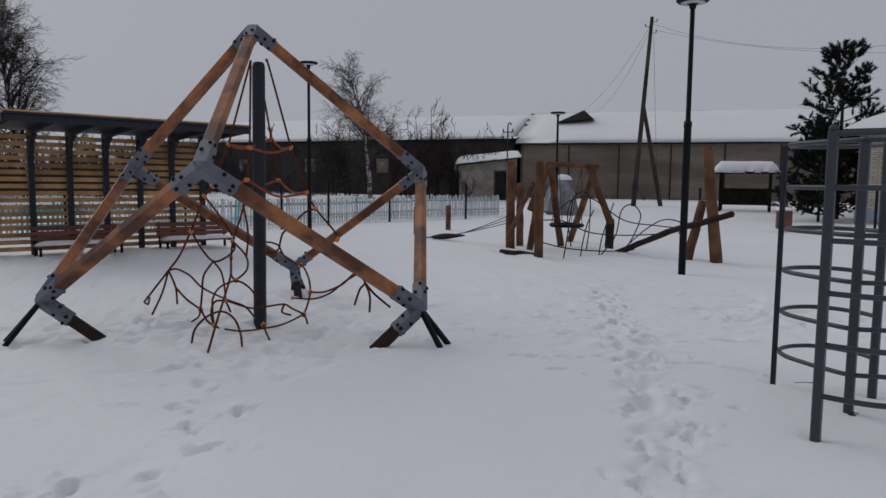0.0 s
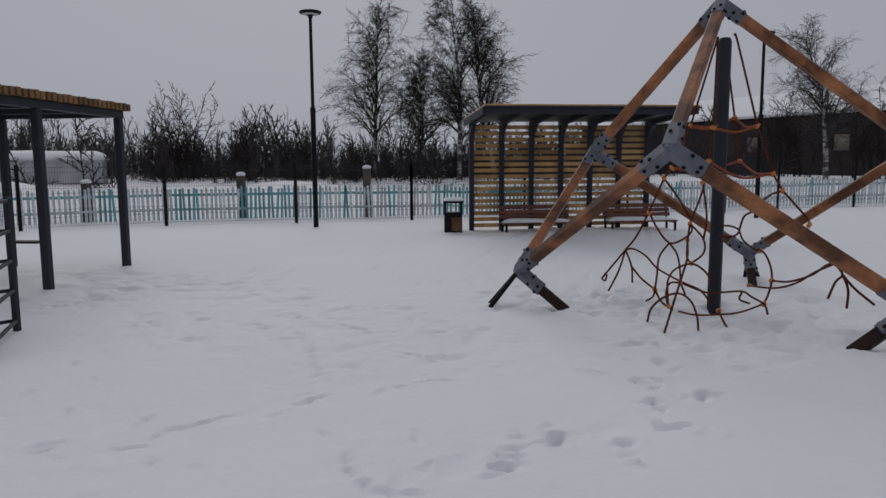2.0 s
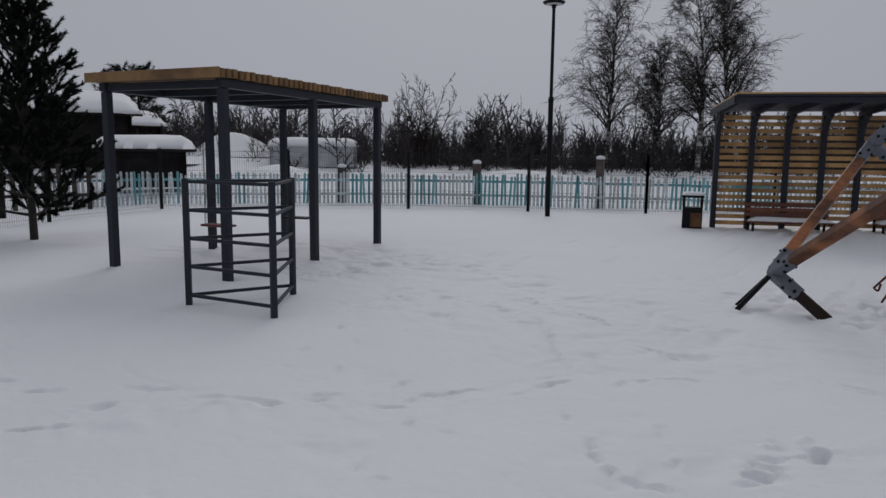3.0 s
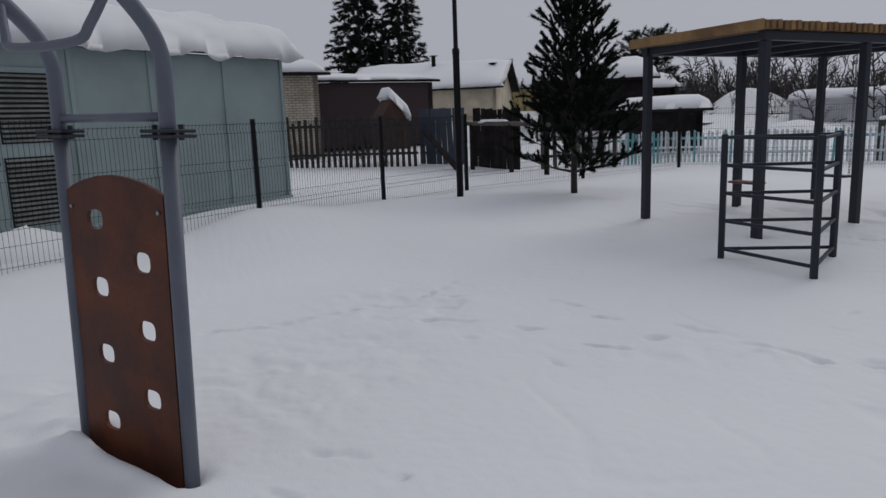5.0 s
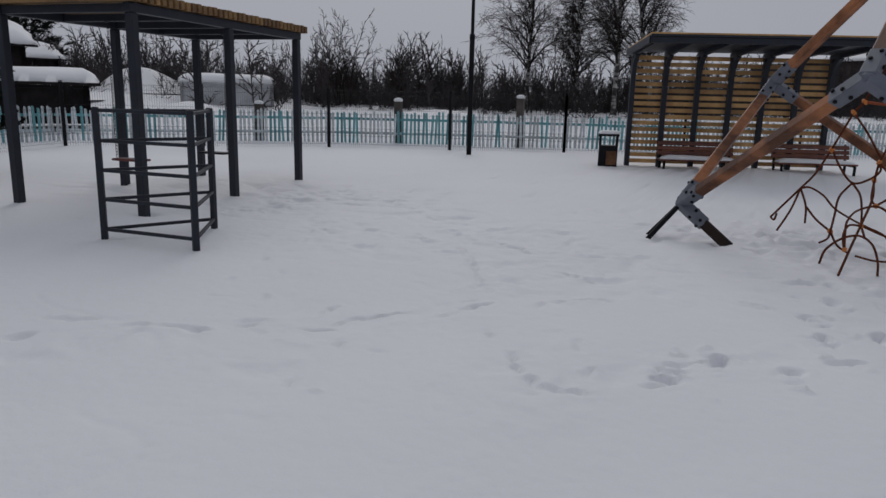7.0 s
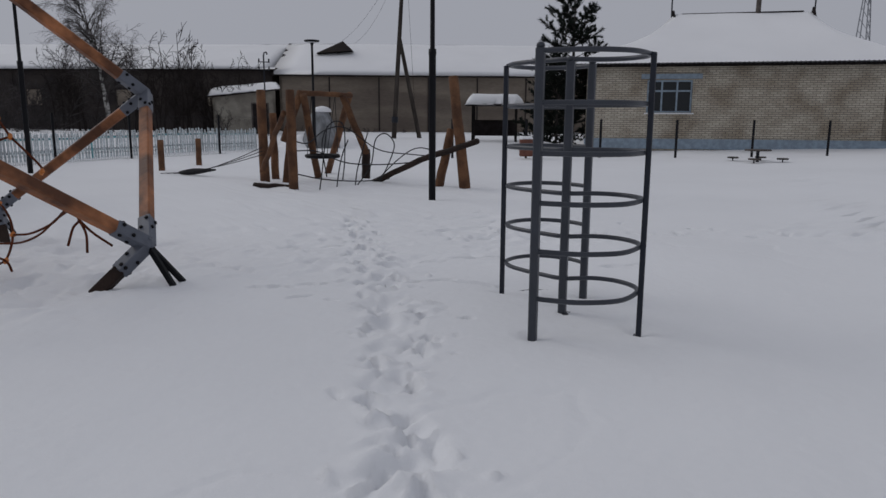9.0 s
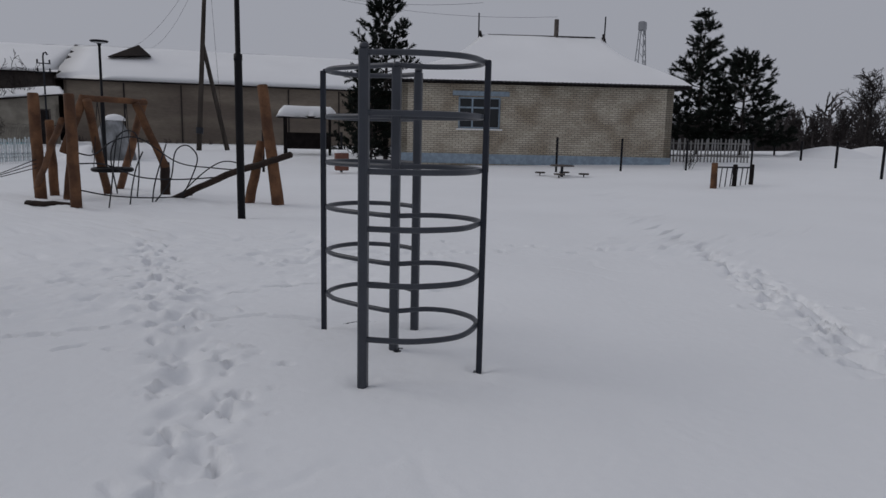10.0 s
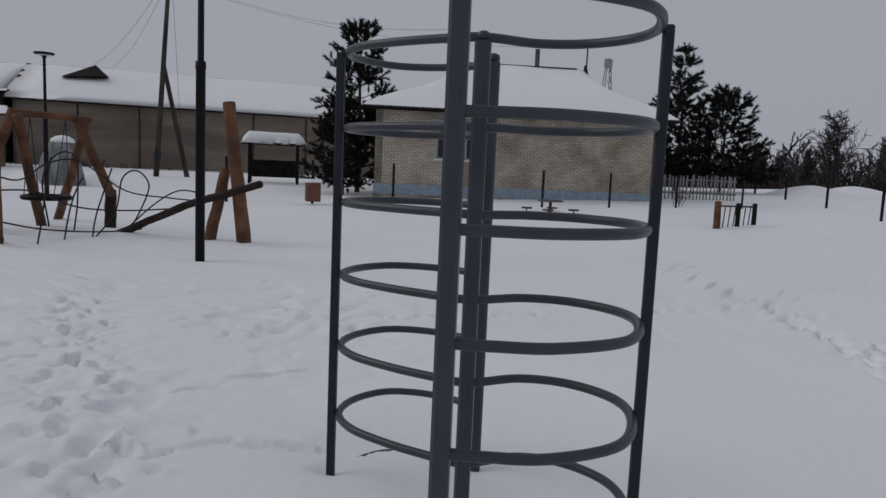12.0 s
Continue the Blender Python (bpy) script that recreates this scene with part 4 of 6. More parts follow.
    me = bpy.data.meshes.new("climbing_panel")
    bm.to_mesh(me)
    bm.free()
    me.materials.append(PLY)
    turn = math.degrees(math.atan2(across.y, across.x))
    o = across * (r + 0.006)
    panel = part("climbing_panel", me, PLY, root, "brown film-faced plywood panel with hand holes", at=pose(o.x, o.y, 0, 0, 0, turn))
    for x in (0.03, w - 0.03):
        for y in (-0.004, 0.022):
            part("screw", Shape().tube([(x, y - 0.003, hi - 0.14), (x, y + 0.003, hi - 0.14)], 0.009, 8), STEEL, panel, "bright screw head")


overhead_ladder()

# ---- the log playground ----


def log(root, a, b, r0, r1, mat=LOG, name="log", label=""):
    a, b = Vector(a), Vector(b)
    d = b - a
    rnd = random.Random(int(abs(a.x * 131 + b.z * 977 + a.y * 57)))
    n = 7
    pts, rad = [], []
    for k in range(n):
        t = k / (n - 1)
        w = 0.0 if k in (0, n - 1) else 0.006
        pts.append(a + d * t + Vector((rnd.gauss(0, w), rnd.gauss(0, w), rnd.gauss(0, w))))
        rad.append((r0 + (r1 - r0) * t) * rnd.uniform(0.97, 1.03))
    e = d.normalized() * 0.02
    pts, rad = [a - e] + pts + [b + e], [r0 * 0.82] + rad + [r1 * 0.8]
    return part(name, Shape().tube(pts, rad, 12), mat, root, label, True)


def log_playground():
    root = thing("log_climbing_set", "weathered brown log posts and swing frame with black climbing net", "play set", pose(0, 0, 0))
    log(root, (7.6, 15.3, -0.3), (7.58, 15.32, 2.0), 0.115, 0.1)
    log(root, (8.15, 15.9, -0.3), (8.1, 15.85, 1.5), 0.09, 0.085)
    log(root, (7.25, 13.2, -0.3), (7.23, 13.22, 1.93), 0.1, 0.09)
    log(root, (7.55, 15.35, 0.2), (7.15, 13.35, 1.5), 0.06, 0.055)
    log(root, (8.0, 15.1, -0.1), (7.9, 14.5, 1.42), 0.08, 0.075)
    log(root, (8.2, 14.6, 1.95), (9.45, 14.55, 1.92), 0.06, 0.06, name="crossbar")
    log(root, (9.15, 15.6, -0.2), (8.2, 14.5, 1.9), 0.085, 0.08, name="leg")
    log(root, (7.85, 14.8, 0.9), (8.2, 14.62, 1.98), 0.085, 0.08, name="leg")
    log(root, (10.0, 16.8, -0.2), (9.5, 14.7, 1.95), 0.085, 0.08, name="leg")
    log(root, (9.75, 14.4, 0.6), (9.2, 14.5, 1.88), 0.085, 0.08, name="leg")
    log(root, (9.75, 14.42, -0.2), (9.75, 14.42, 0.68), 0.105, 0.1, LOG_DARK, "stump_leg")
    log(root, (10.25, 11.39, -0.25), (10.08, 11.62, 2.24), 0.12, 0.1)
    log(root, (9.95, 11.97, -0.2), (10.16, 11.78, 1.18), 0.1, 0.085)
    log(root, (9.28, 13.62, -0.06), (9.75, 12.3, 0.54), 0.066, 0.064, LOG_DARK, "sloping_log", "dark wet sloping log")
    log(root, (9.75, 12.3, 0.54), (10.25, 11.04, 0.96), 0.064, 0.06, LOG_DARK, "sloping_log")
    log(root, (6.9, 14.3, 0.0), (7.45, 13.5, 0.0), 0.065, 0.055, LOG_DARK)
    # disc swing
    sw = thing("nest_swing", "black round nest swing hanging from the log crossbar", "swing", pose(8.75, 14.7, 0))
    ring = [Vector((0.36 * math.cos(a), 0.36 * math.sin(a), 0.55)) for a in np.linspace(0, 2 * math.pi, 24, endpoint=False)]
    part("ring", Shape().tube(ring, 0.045, 8, closed=True), BLACK, sw, "padded black ring", True)
    web = Shape()
    for k in range(-3, 4):
        w = math.sqrt(max(0.0, 0.34 ** 2 - (k * 0.1) ** 2))
        web.tube([(k * 0.1, -w, 0.55), (k * 0.1, 0, 0.51), (k * 0.1, w, 0.55)], 0.008, 5)
        web.tube([(-w, k * 0.1, 0.55), (0, k * 0.1, 0.51), (w, k * 0.1, 0.55)], 0.008, 5)
    part("web", web, ROPE_BLACK, sw, "black rope web")
    for a in (45, 135, 225, 315):
        p = Vector((0.36 * math.cos(radians(a)), 0.36 * math.sin(radians(a)), 0.55))
        part("chain", Shape().tube([p, Vector((0.3 * (1 if p.x > 0 else -1), -0.1, 1.9))], 0.008, 5), ROPE_BLACK, sw)
    # climbing net between the post and the sloping log
    net = thing("rope_net", "slack black climbing net sagging onto the snow between the logs", "rope net", pose(0, 0, 0))

    def rope(*c):
        part("rope", Shape().tube(curve_points(c, 7), 0.013, 6), ROPE_BLACK, net, smooth=True)
    rope((7.3, 13.3, 0.95), (7.7, 13.4, 0.9), (8.2, 13.6, 1.15), (8.6, 13.4, 1.2), (9.2, 13.1, 0.75), (9.7, 12.6, 0.65), (10.0, 12.0, 0.62))
    rope((7.3, 13.3, 0.75), (7.9, 13.4, 0.72), (8.5, 13.3, 0.48), (9.2, 13.1, 0.42), (9.75, 12.5, 0.48))
    rope((7.3, 13.3, 0.3), (7.9, 13.3, 0.16), (8.6, 13.3, 0.08), (9.2, 13.3, 0.06), (9.5, 13.1, 0.1))
    for k, (x, h, lean_) in enumerate(((7.9, 1.25, 0.25), (8.3, 0.95, 0.35), (8.75, 1.1, 0.4))):
        rope((x - 0.1, 13.15, -0.05), (x + 0.02, 13.25, 0.3), (x + lean_ * 0.5, 13.35, 0.65), (x + lean_, 13.4, h))
    rope((8.0, 13.2, 0.2), (8.02, 13.4, 0.9), (8.3, 13.5, 1.3), (8.6, 13.5, 1.25), (8.62, 13.5, 0.6), (8.5, 13.4, 0.1))
    rope((8.7, 13.2, -0.05), (9.05, 13.15, 0.4), (9.15, 13.1, 0.95), (9.35, 13.0, 1.08), (9.5, 12.9, 0.85), (9.35, 12.9, 0.45), (9.2, 13.0, 0.1))
    rope((9.2, 13.1, 0.1), (9.55, 12.8, 0.55), (9.8, 12.5, 0.78), (10.0, 12.2, 0.72), (9.95, 12.2, 0.5))
    # fallen net beside the posts
    heap = thing("fallen_rope_net", "black rope net lying half buried from the log to snow", "rope net", pose(0, 0, 0))
    for k in range(3):
        dx = 0.12 * k
        part("rope", Shape().tube(curve_points([(7.5, 15.2, 0.75 - 0.08 * k), (7.3, 16.4 + dx, 0.42 - 0.05 * k), (7.0 - dx, 17.7, 0.1), (6.5 - dx, 18.2 + dx, 0.03)], 8), 0.009, 6), ROPE_BLACK, heap, smooth=True)
    part("rope_bundle", Shape().tube(curve_points([(6.6, 18.1, 0.05), (6.9, 17.7, 0.1), (7.15, 17.1, 0.16)], 6), [0.03, 0.05, 0.06, 0.07, 0.075, 0.08, 0.075, 0.07, 0.06, 0.05, 0.04, 0.03, 0.02], 8), ROPE_BLACK, heap, "black bundled net", True)
    for x, y, h in ((6.7, 19.75, 0.8), (8.3, 21.4, 0.78)):
        s = thing("log_stump", "short upright log stump standing in snow", "stump", pose(x, y, 0), "log stumps")
        log(s, (0, 0, -0.3), (0.01, 0, h), 0.085, 0.08, name="stump")


log_playground()

# ---- fences ----


def mesh_fence(points, height, pitch=0.055, label="black welded wire fence panel and post standing in snow", wires=True, wire=0.0027, post=0.033):
    for k, (x, y) in enumerate(points):
        z = ground_z(x, y)
        root = thing("wire_fence_panel", label, "fence", pose(x, y, 0), "wire fence")
        part("post", Shape().box((0, 0, (height + min(z, 0) - 0.4) / 2), (post * 2, post * 2, height + 0.4), None, 0.006), BLACK, root)
        part("post_cap", Shape().box((0, 0, height + 0.008), (post * 2.15, post * 2.15, 0.014), None, 0.004), BLACK, root)
        if k == len(points) - 1 or not wires:
            continue
        d = Vector((points[k + 1][0] - x, points[k + 1][1] - y, 0))
        u, n = d.normalized(), int(d.length / pitch)
        out = Vector((-u.y, u.x, 0)) * 0.025
        mesh = Shape()
        top = height - 0.06
        folds = (top - 0.05, top - 0.55, top - 1.05)
        for i in range(1, n):
            p = d * (i / n)
            line = [p + Vector((0, 0, -0.1))]
            for f in reversed(folds):
                line += [p + Vector((0, 0, f - 0.06)), p + out + Vector((0, 0, f)), p + Vector((0, 0, f + 0.06))]
            mesh.tube(line + [p + Vector((0, 0, top + 0.03))], wire, 3, caps=False)
        for f in folds:
            for dz in (-0.06, 0.06):
                mesh.tube([u * 0.03 + Vector((0, 0, f + dz)), d - u * 0.03 + Vector((0, 0, f + dz))], wire * 1.2, 3, caps=False)
        for z0 in (0.08, 0.3):
            mesh.tube([u * 0.03 + Vector((0, 0, z0)), d - u * 0.03 + Vector((0, 0, z0))], wire * 1.2, 3, caps=False)
        tagged(part("wire_mesh", mesh, BLACK, root, "thin black welded wires"), kind="stuff")


WEST = [(-5.3, -6.3), (-7.02, -4.08), (-8.78, -1.77), (-10.42, 0.41), (-12.1, 2.67), (-13.45, 4.75), (-14.6, 8.1), (-15.7, 11.6), (-13.4, 13.8), (-11.1, 16.05), (-8.1, 17.35), (-5.25, 18.45)]
NORTH = [(-5.25, 18.45), (-2.4, 19.9), (0.4, 21.2), (3.2, 22.5), (4.95, 24.0), (7.4, 25.1), (11.0, 26.6), (13.9, 28.3)]
mesh_fence(WEST[:3], 1.64)
mesh_fence(WEST[2:], 1.54)
mesh_fence(NORTH, 1.5, 0.08)
mesh_fence([(16.9, 19.9), (18.9, 18.2), (20.9, 16.5), (22.9, 14.75), (24.9, 13.0), (26.9, 11.3), (29.0, 9.5), (31.1, 7.6)], 1.42, label="thin dark fence post before the brick house", wires=False)
mesh_fence([(25.0, 0.9), (29.4, 3.0), (33.9, 5.0), (38.5, 7.1), (43.0, 9.2)], 1.5, label="dark fence post along the snowy field", wires=False, post=0.045)


def picket_fence(points, height=0.88, teal=0.44, label="faded white and teal wooden picket fence in snow", mats=None, pitch=0.118):
    rnd = random.Random(12)
    white_mat, teal_mat = mats or (WHITE_PICKET, TEAL)
    shapes = {}
    for j in range(3):
        for key, mat in (("w", white_mat), ("t", teal_mat)):
            h = height + 0.03 * (j - 1)
            s = Shape().prism([(-0.033, 0, -0.3), (0.033, 0, -0.3), (0.034, 0, h - 0.03), (0.02 - 0.012 * j, 0, h), (-0.03, 0, h - 0.012 * j)], (0, 0.02, 0))
            shapes[key, j] = s.mesh("picket", mat)
    run = 0
    for (x0, y0), (x1, y1) in zip(points, points[1:]):
        d = Vector((x1 - x0, y1 - y0))
        turn = math.degrees(math.atan2(d.y, d.x))
        z = ground_z((x0 + x1) / 2, (y0 + y1) / 2)
        root = thing("picket_fence_section", label, "fence", pose(x0, y0, z, 0, 0, turn), "picket fence")
        for zr in (0.28, height - 0.2):
            part("rail", Shape().box((d.length / 2, 0.045, zr), (d.length, 0.035, 0.07), None, 0.004), white_mat if zr < 0.5 else teal_mat, root)
        n = int(d.length / pitch)
        for i in range(n):
            if run <= 0:
                is_teal, run = rnd.random() < teal, rnd.randint(1, 5)
            run -= 1
            m = pose((i + 0.5) * d.length / n + rnd.gauss(0, 0.008), 0, rnd.gauss(0, 0.02), 0, rnd.gauss(0, 1.6), 0)
            part("picket", shapes["t" if is_teal else "w", rnd.randint(0, 2)], None, root, at=m)


PICKETS = [(-17.4, 12.6), (-14.9, 15.0), (-12.3, 17.3), (-10.0, 18.3), (-7.3, 19.5), (-4.6, 20.6), (-1.8, 21.9), (1.0, 23.2), (3.6, 24.7), (6.3, 26.1), (9.0, 27.3), (11.7, 28.6), (14.0, 29.9)]
picket_fence([(-17.5, 9.7)] + PICKETS[:1])
picket_fence(PICKETS[:7])
picket_fence(PICKETS[6:], teal=0.16)
picket_fence([(33.5, 11.9), (34.3, 10.3), (35.0, 8.6)], 1.05, 0.0, "weathered grey picket fence beside the brick house", (PALE_WOOD, PALE_WOOD), 0.14)
for px_, py_, ph in ((-13.75, 16.4, 1.05), (-10.25, 18.35, 1.2), (-7.0, 19.8, 1.42)):
    w = thing("fence_post", "old grey wooden fence post with a small snow cap", "post", pose(px_, py_, ground_z(px_, py_)), "old fence posts")
    part("post", Shape().box((0, 0, ph / 2 - 0.15), (0.2, 0.2, ph + 0.3), Matrix.Rotation(0.1, 3, "Z"), 0.015), OLD_WOOD, w)
    part("snow_cap", Shape().lathe([(0.12, ph - 0.01), (0.135, ph + 0.04), (0.1, ph + 0.08), (0.02, ph + 0.1)], 10), SNOW_CAP, w, "small cap of snow", True)


def snow_slab(outline, thick, seed=0, droop=0.05, uneven=0.05, lumps=1.0):
    """A rounded, uneven slab of snow over four corners."""
    rnd = random.Random(seed)
    a, b, c, d = [Vector(p) for p in outline]
    n, m = (110, 30) if lumps > 1 else (26, 12)
    s = Shape()
    up = Vector((0, 0, 1))
    idx = {}
    for i in range(n + 1):
        for j in range(m + 1):
            u, v = i / n, j / m
            p = a.lerp(b, u).lerp(d.lerp(c, u), v)
            edge = min(u, 1 - u) * n / 3.0, min(v, 1 - v) * m / 2.4
            t = min(1.0, edge[0]) ** 0.5 * min(1.0, edge[1]) ** 0.5
            q = p + up * (thick * t + noise.noise(p * 0.9 + Vector((seed, 0, 0))) * uneven * t - droop * (1 - t))
            if t < 1:
                w = noise.noise(p * 2.3 + Vector((0, seed, 3)))
                q += (p - (a + b + c + d) / 4).normalized() * (0.09 * w + 0.02) * (1 - t)
                q.z += 0.06 * w * (1 - t) * lumps
                if lumps > 1:
                    q.z += (0.07 * noise.noise(p * 2.6) + 0.03 * noise.noise(p * 7.3)) * (1 - t) + 0.06 * noise.noise(p * 1.9) * t
            idx[i, j] = len(s.v)
            s.v.append(tuple(q))
    top = len(s.v)
    for i in range(n):
        for j in range(m):
            s.f.append((idx[i, j], idx[i + 1, j], idx[i + 1, j + 1], idx[i, j + 1]))
    k0 = len(s.v)
    loop = [(i, 0) for i in range(n)] + [(n, j) for j in range(m)] + [(i, m) for i in range(n, 0, -1)] + [(0, j) for j in range(m, 0, -1)]
    mid = (a + b + c + d) / 4
    for i, j in loop:
        u, v = i / n, j / m
        p = a.lerp(b, u).lerp(d.lerp(c, u), v)
        s.v.append(tuple(p + (mid - p) * 0.02 - up * droop * 0.6))
    L = len(loop)
    for k in range(L):
        s.f.append((idx[loop[k]], k0 + k, k0 + (k + 1) % L, idx[loop[(k + 1) % L]]))
    s.f.append(tuple(k0 + k for k in range(L - 1, -1, -1)))
    return s


# ---- the bench shelter ----


def bench(m, group):
    root = thing("park_bench", "red-brown slatted park bench on black legs with snow on its seat", "bench", m, group)
    for k in range(3):
        part("seat_slat", Shape().box((0.8, -0.12 - 0.13 * k, 0.43), (1.62, 0.11, 0.035), None, 0.008), BENCH, root)
    for k in range(3):
        part("back_slat", Shape().box((0.8, 0.0 + 0.025 * k, 0.56 + 0.1 * k), (1.62, 0.03, 0.088), Matrix.Rotation(-0.25, 3, "X"), 0.008), BENCH, root)
    for x in (0.06, 1.54):
        leg = Shape().beam((x, -0.44, -0.2), (x, -0.44, 0.41), 0.045, 0.045, (0, 1, 0), 0.005)
        leg.beam((x, -0.46, 0.4), (x, 0.0, 0.4), 0.045, 0.03, (0, 0, 1), 0.005)
        leg.beam((x, -0.01, -0.2), (x, -0.01, 0.42), 0.045, 0.045, (0, 1, 0), 0.005)
        leg.beam((x, -0.0, 0.4), (x, 0.09, 0.82), 0.045, 0.03, (0, 1, 0), 0.005)
        leg.beam((x, -0.44, 0.12), (x, 0.0, 0.12), 0.04, 0.03, (0, 0, 1), 0.005)
        part("leg", leg, BLACK, root, "black steel leg frame")
    part("stretcher", Shape().box((0.8, -0.22, 0.12), (1.5, 0.035, 0.035), None, 0.004), BLACK, root)
    part("seat_snow", snow_slab([(0.02, -0.42, 0.45), (1.58, -0.42, 0.45), (1.58, -0.06, 0.45), (0.02, -0.06, 0.45)], 0.07, 3, droop=0.005, uneven=0.03), SNOW_CAP, root, "layer of snow", True)


def bench_shelter():
    m = pose(-3.1, 15.95, 0, 0, 0, 21.8)
    root = thing("bench_shelter", "slatted wooden wind shelter with grey steel posts and cantilever roof", "shelter", m)
    n, gap, h = 7, 0.695, 2.36
    for k in range(n):
        x = k * gap
        s = Shape().box((x, 0, h / 2 - 0.2), (0.1, 0.12, h + 0.4), None, 0.008)
        knee = curve_points([(x, -0.04, h - 0.38), (x, -0.08, h - 0.2), (x, -0.2, h - 0.06), (x, -0.34, h + 0.02)], 4)
        for a, b in zip(knee, knee[1:]):
            s.beam(a, b + (b - a) * 0.2, 0.09, 0.1, (0, 0.3, 1))
        part("post", s, GREY, root)
        part("roof_beam", Shape().beam((x, 0.12, h + 0.03), (x, -2.1, h + 0.15), 0.08, 0.1, (0, 0, 1), 0.006), GREY, root)
    span = (n - 1) * gap
    part("front_edge", Shape().beam((-0.12, -2.13, h + 0.16), (span + 0.12, -2.13, h + 0.16), 0.06, 0.11, (0, 0, 1), 0.006), GREY, root)
    part("roof_sheet", Shape().prism([(-0.14, 0.18, h + 0.09), (span + 0.14, 0.18, h + 0.09), (span + 0.14, -2.2, h + 0.22), (-0.14, -2.2, h + 0.22)], (0, 0, 0.035)), GREY, root, "grey roof sheet")
    part("roof_planks", Shape().prism([(-0.13, 0.16, h + 0.128), (span + 0.13, 0.16, h + 0.128), (span + 0.13, -2.18, h + 0.259), (-0.13, -2.18, h + 0.259)], (0, 0, 0.03)), SLAT, root, "pale roof boards")
    part("end_beam", Shape().beam((-0.13, 0.16, h + 0.06), (-0.13, -2.1, h + 0.17), 0.05, 0.14, (0, 0, 1), 0.006), GREY, root)
    rows = 17
    for k in range(rows):
        z = 0.1 + k * (h - 0.14) / (rows - 1)
        for b in range(n - 1):
            part("slat", Shape().box(((b + 0.5) * gap, 0.085, z), (gap - 0.012, 0.028, 0.088), None, 0.004), SLAT, root)
    for x in (0.58, 3.0):
        bench(m @ pose(x, -0.32, -0.24), "shelter benches")
    b = thing("litter_bin", "square litter bin with brown wooden panel and snow on top", "bin", m @ pose(-0.45, -0.16, 0, 0, 0, -8))
    part("body", Shape().box((0, 0, 0.2), (0.4, 0.4, 0.46), None, 0.012), BLACK, b, "black metal body")
    part("panel", Shape().box((0.07, -0.207, 0.17), (0.22, 0.018, 0.3), None, 0.006), LOG, b, "brown wooden panel")
    for x in (-0.18, 0.18):
        for y in (-0.18, 0.18):
            part("corner_post", Shape().box((x, y, 0.53), (0.05, 0.05, 0.22), None, 0.006), BLACK, b)
    part("lid", Shape().box((0, 0, 0.66), (0.44, 0.44, 0.05), None, 0.01), BLACK, b)
    part("snow_cap", snow_slab([(-0.2, -0.2, 0.69), (0.2, -0.2, 0.69), (0.2, 0.2, 0.69), (-0.2, 0.2, 0.69)], 0.06, 5, droop=0.004, uneven=0.02), SNOW_CAP, b, "layer of snow", True)


bench_shelter()

# ---- buildings ----


def uv_wall(name, a, b, z0, z1, mat, parent, thick=0.3, holes=(), label=""):
    """A wall from a to b with real openings; its UV runs in metres."""
    a, b = Vector((a[0], a[1], 0)), Vector((b[0], b[1], 0))
    d = b - a
    u, L = d.normalized(), d.length
    inn = Vector((-u.y, u.x, 0)) * thick
    xs = sorted({0, L, *[v for h in holes for v in h[:2]]})
    zs = sorted({z0, z1, *[v for h in holes for v in h[2:4]]})
    s, uv = Shape(), []
    for x0, x1 in zip(xs, xs[1:]):
        for w0, w1 in zip(zs, zs[1:]):
            if any(h[0] <= (x0 + x1) / 2 <= h[1] and h[2] <= (w0 + w1) / 2 <= h[3] for h in holes):
                for q, inside in ((((x0, w0), (x1, w0)), 1), (((x0, w1), (x1, w1)), 1), (((x0, w0), (x0, w1)), 1), (((x1, w0), (x1, w1)), 1)):
                    p = [a + u * q[0][0] + Vector((0, 0, q[0][1])), a + u * q[1][0] + Vector((0, 0, q[1][1]))]
                    s.add([p[0], p[1], p[1] + inn, p[0] + inn], [(0, 1, 2, 3)])
                    uv += [(0, 0), (0.2, 0), (0.2, 0.2), (0, 0.2)]
                continue
            c = [(x0, w0), (x1, w0), (x1, w1), (x0, w1)]
            s.add([a + u * x + Vector((0, 0, z)) for x, z in c], [(0, 1, 2, 3)])
            uv += c
            s.add([a + u * x + Vector((0, 0, z)) + inn for x, z in c], [(3, 2, 1, 0)])
            uv += [c[3], c[2], c[1], c[0]]
    for x in (0, L):
        c = [(0, z0), (thick, z0), (thick, z1), (0, z1)]
        s.add([a + u * x + inn * (t / thick) + Vector((0, 0, z)) for t, z in c], [(0, 1, 2, 3)])
        uv += c
    ob = part(name, s, mat, parent, label)
    layer = ob.data.uv_layers.new(name="metres")
    for k, (x, z) in enumerate(uv):
        layer.data[k].uv = (x, z)
    return ob


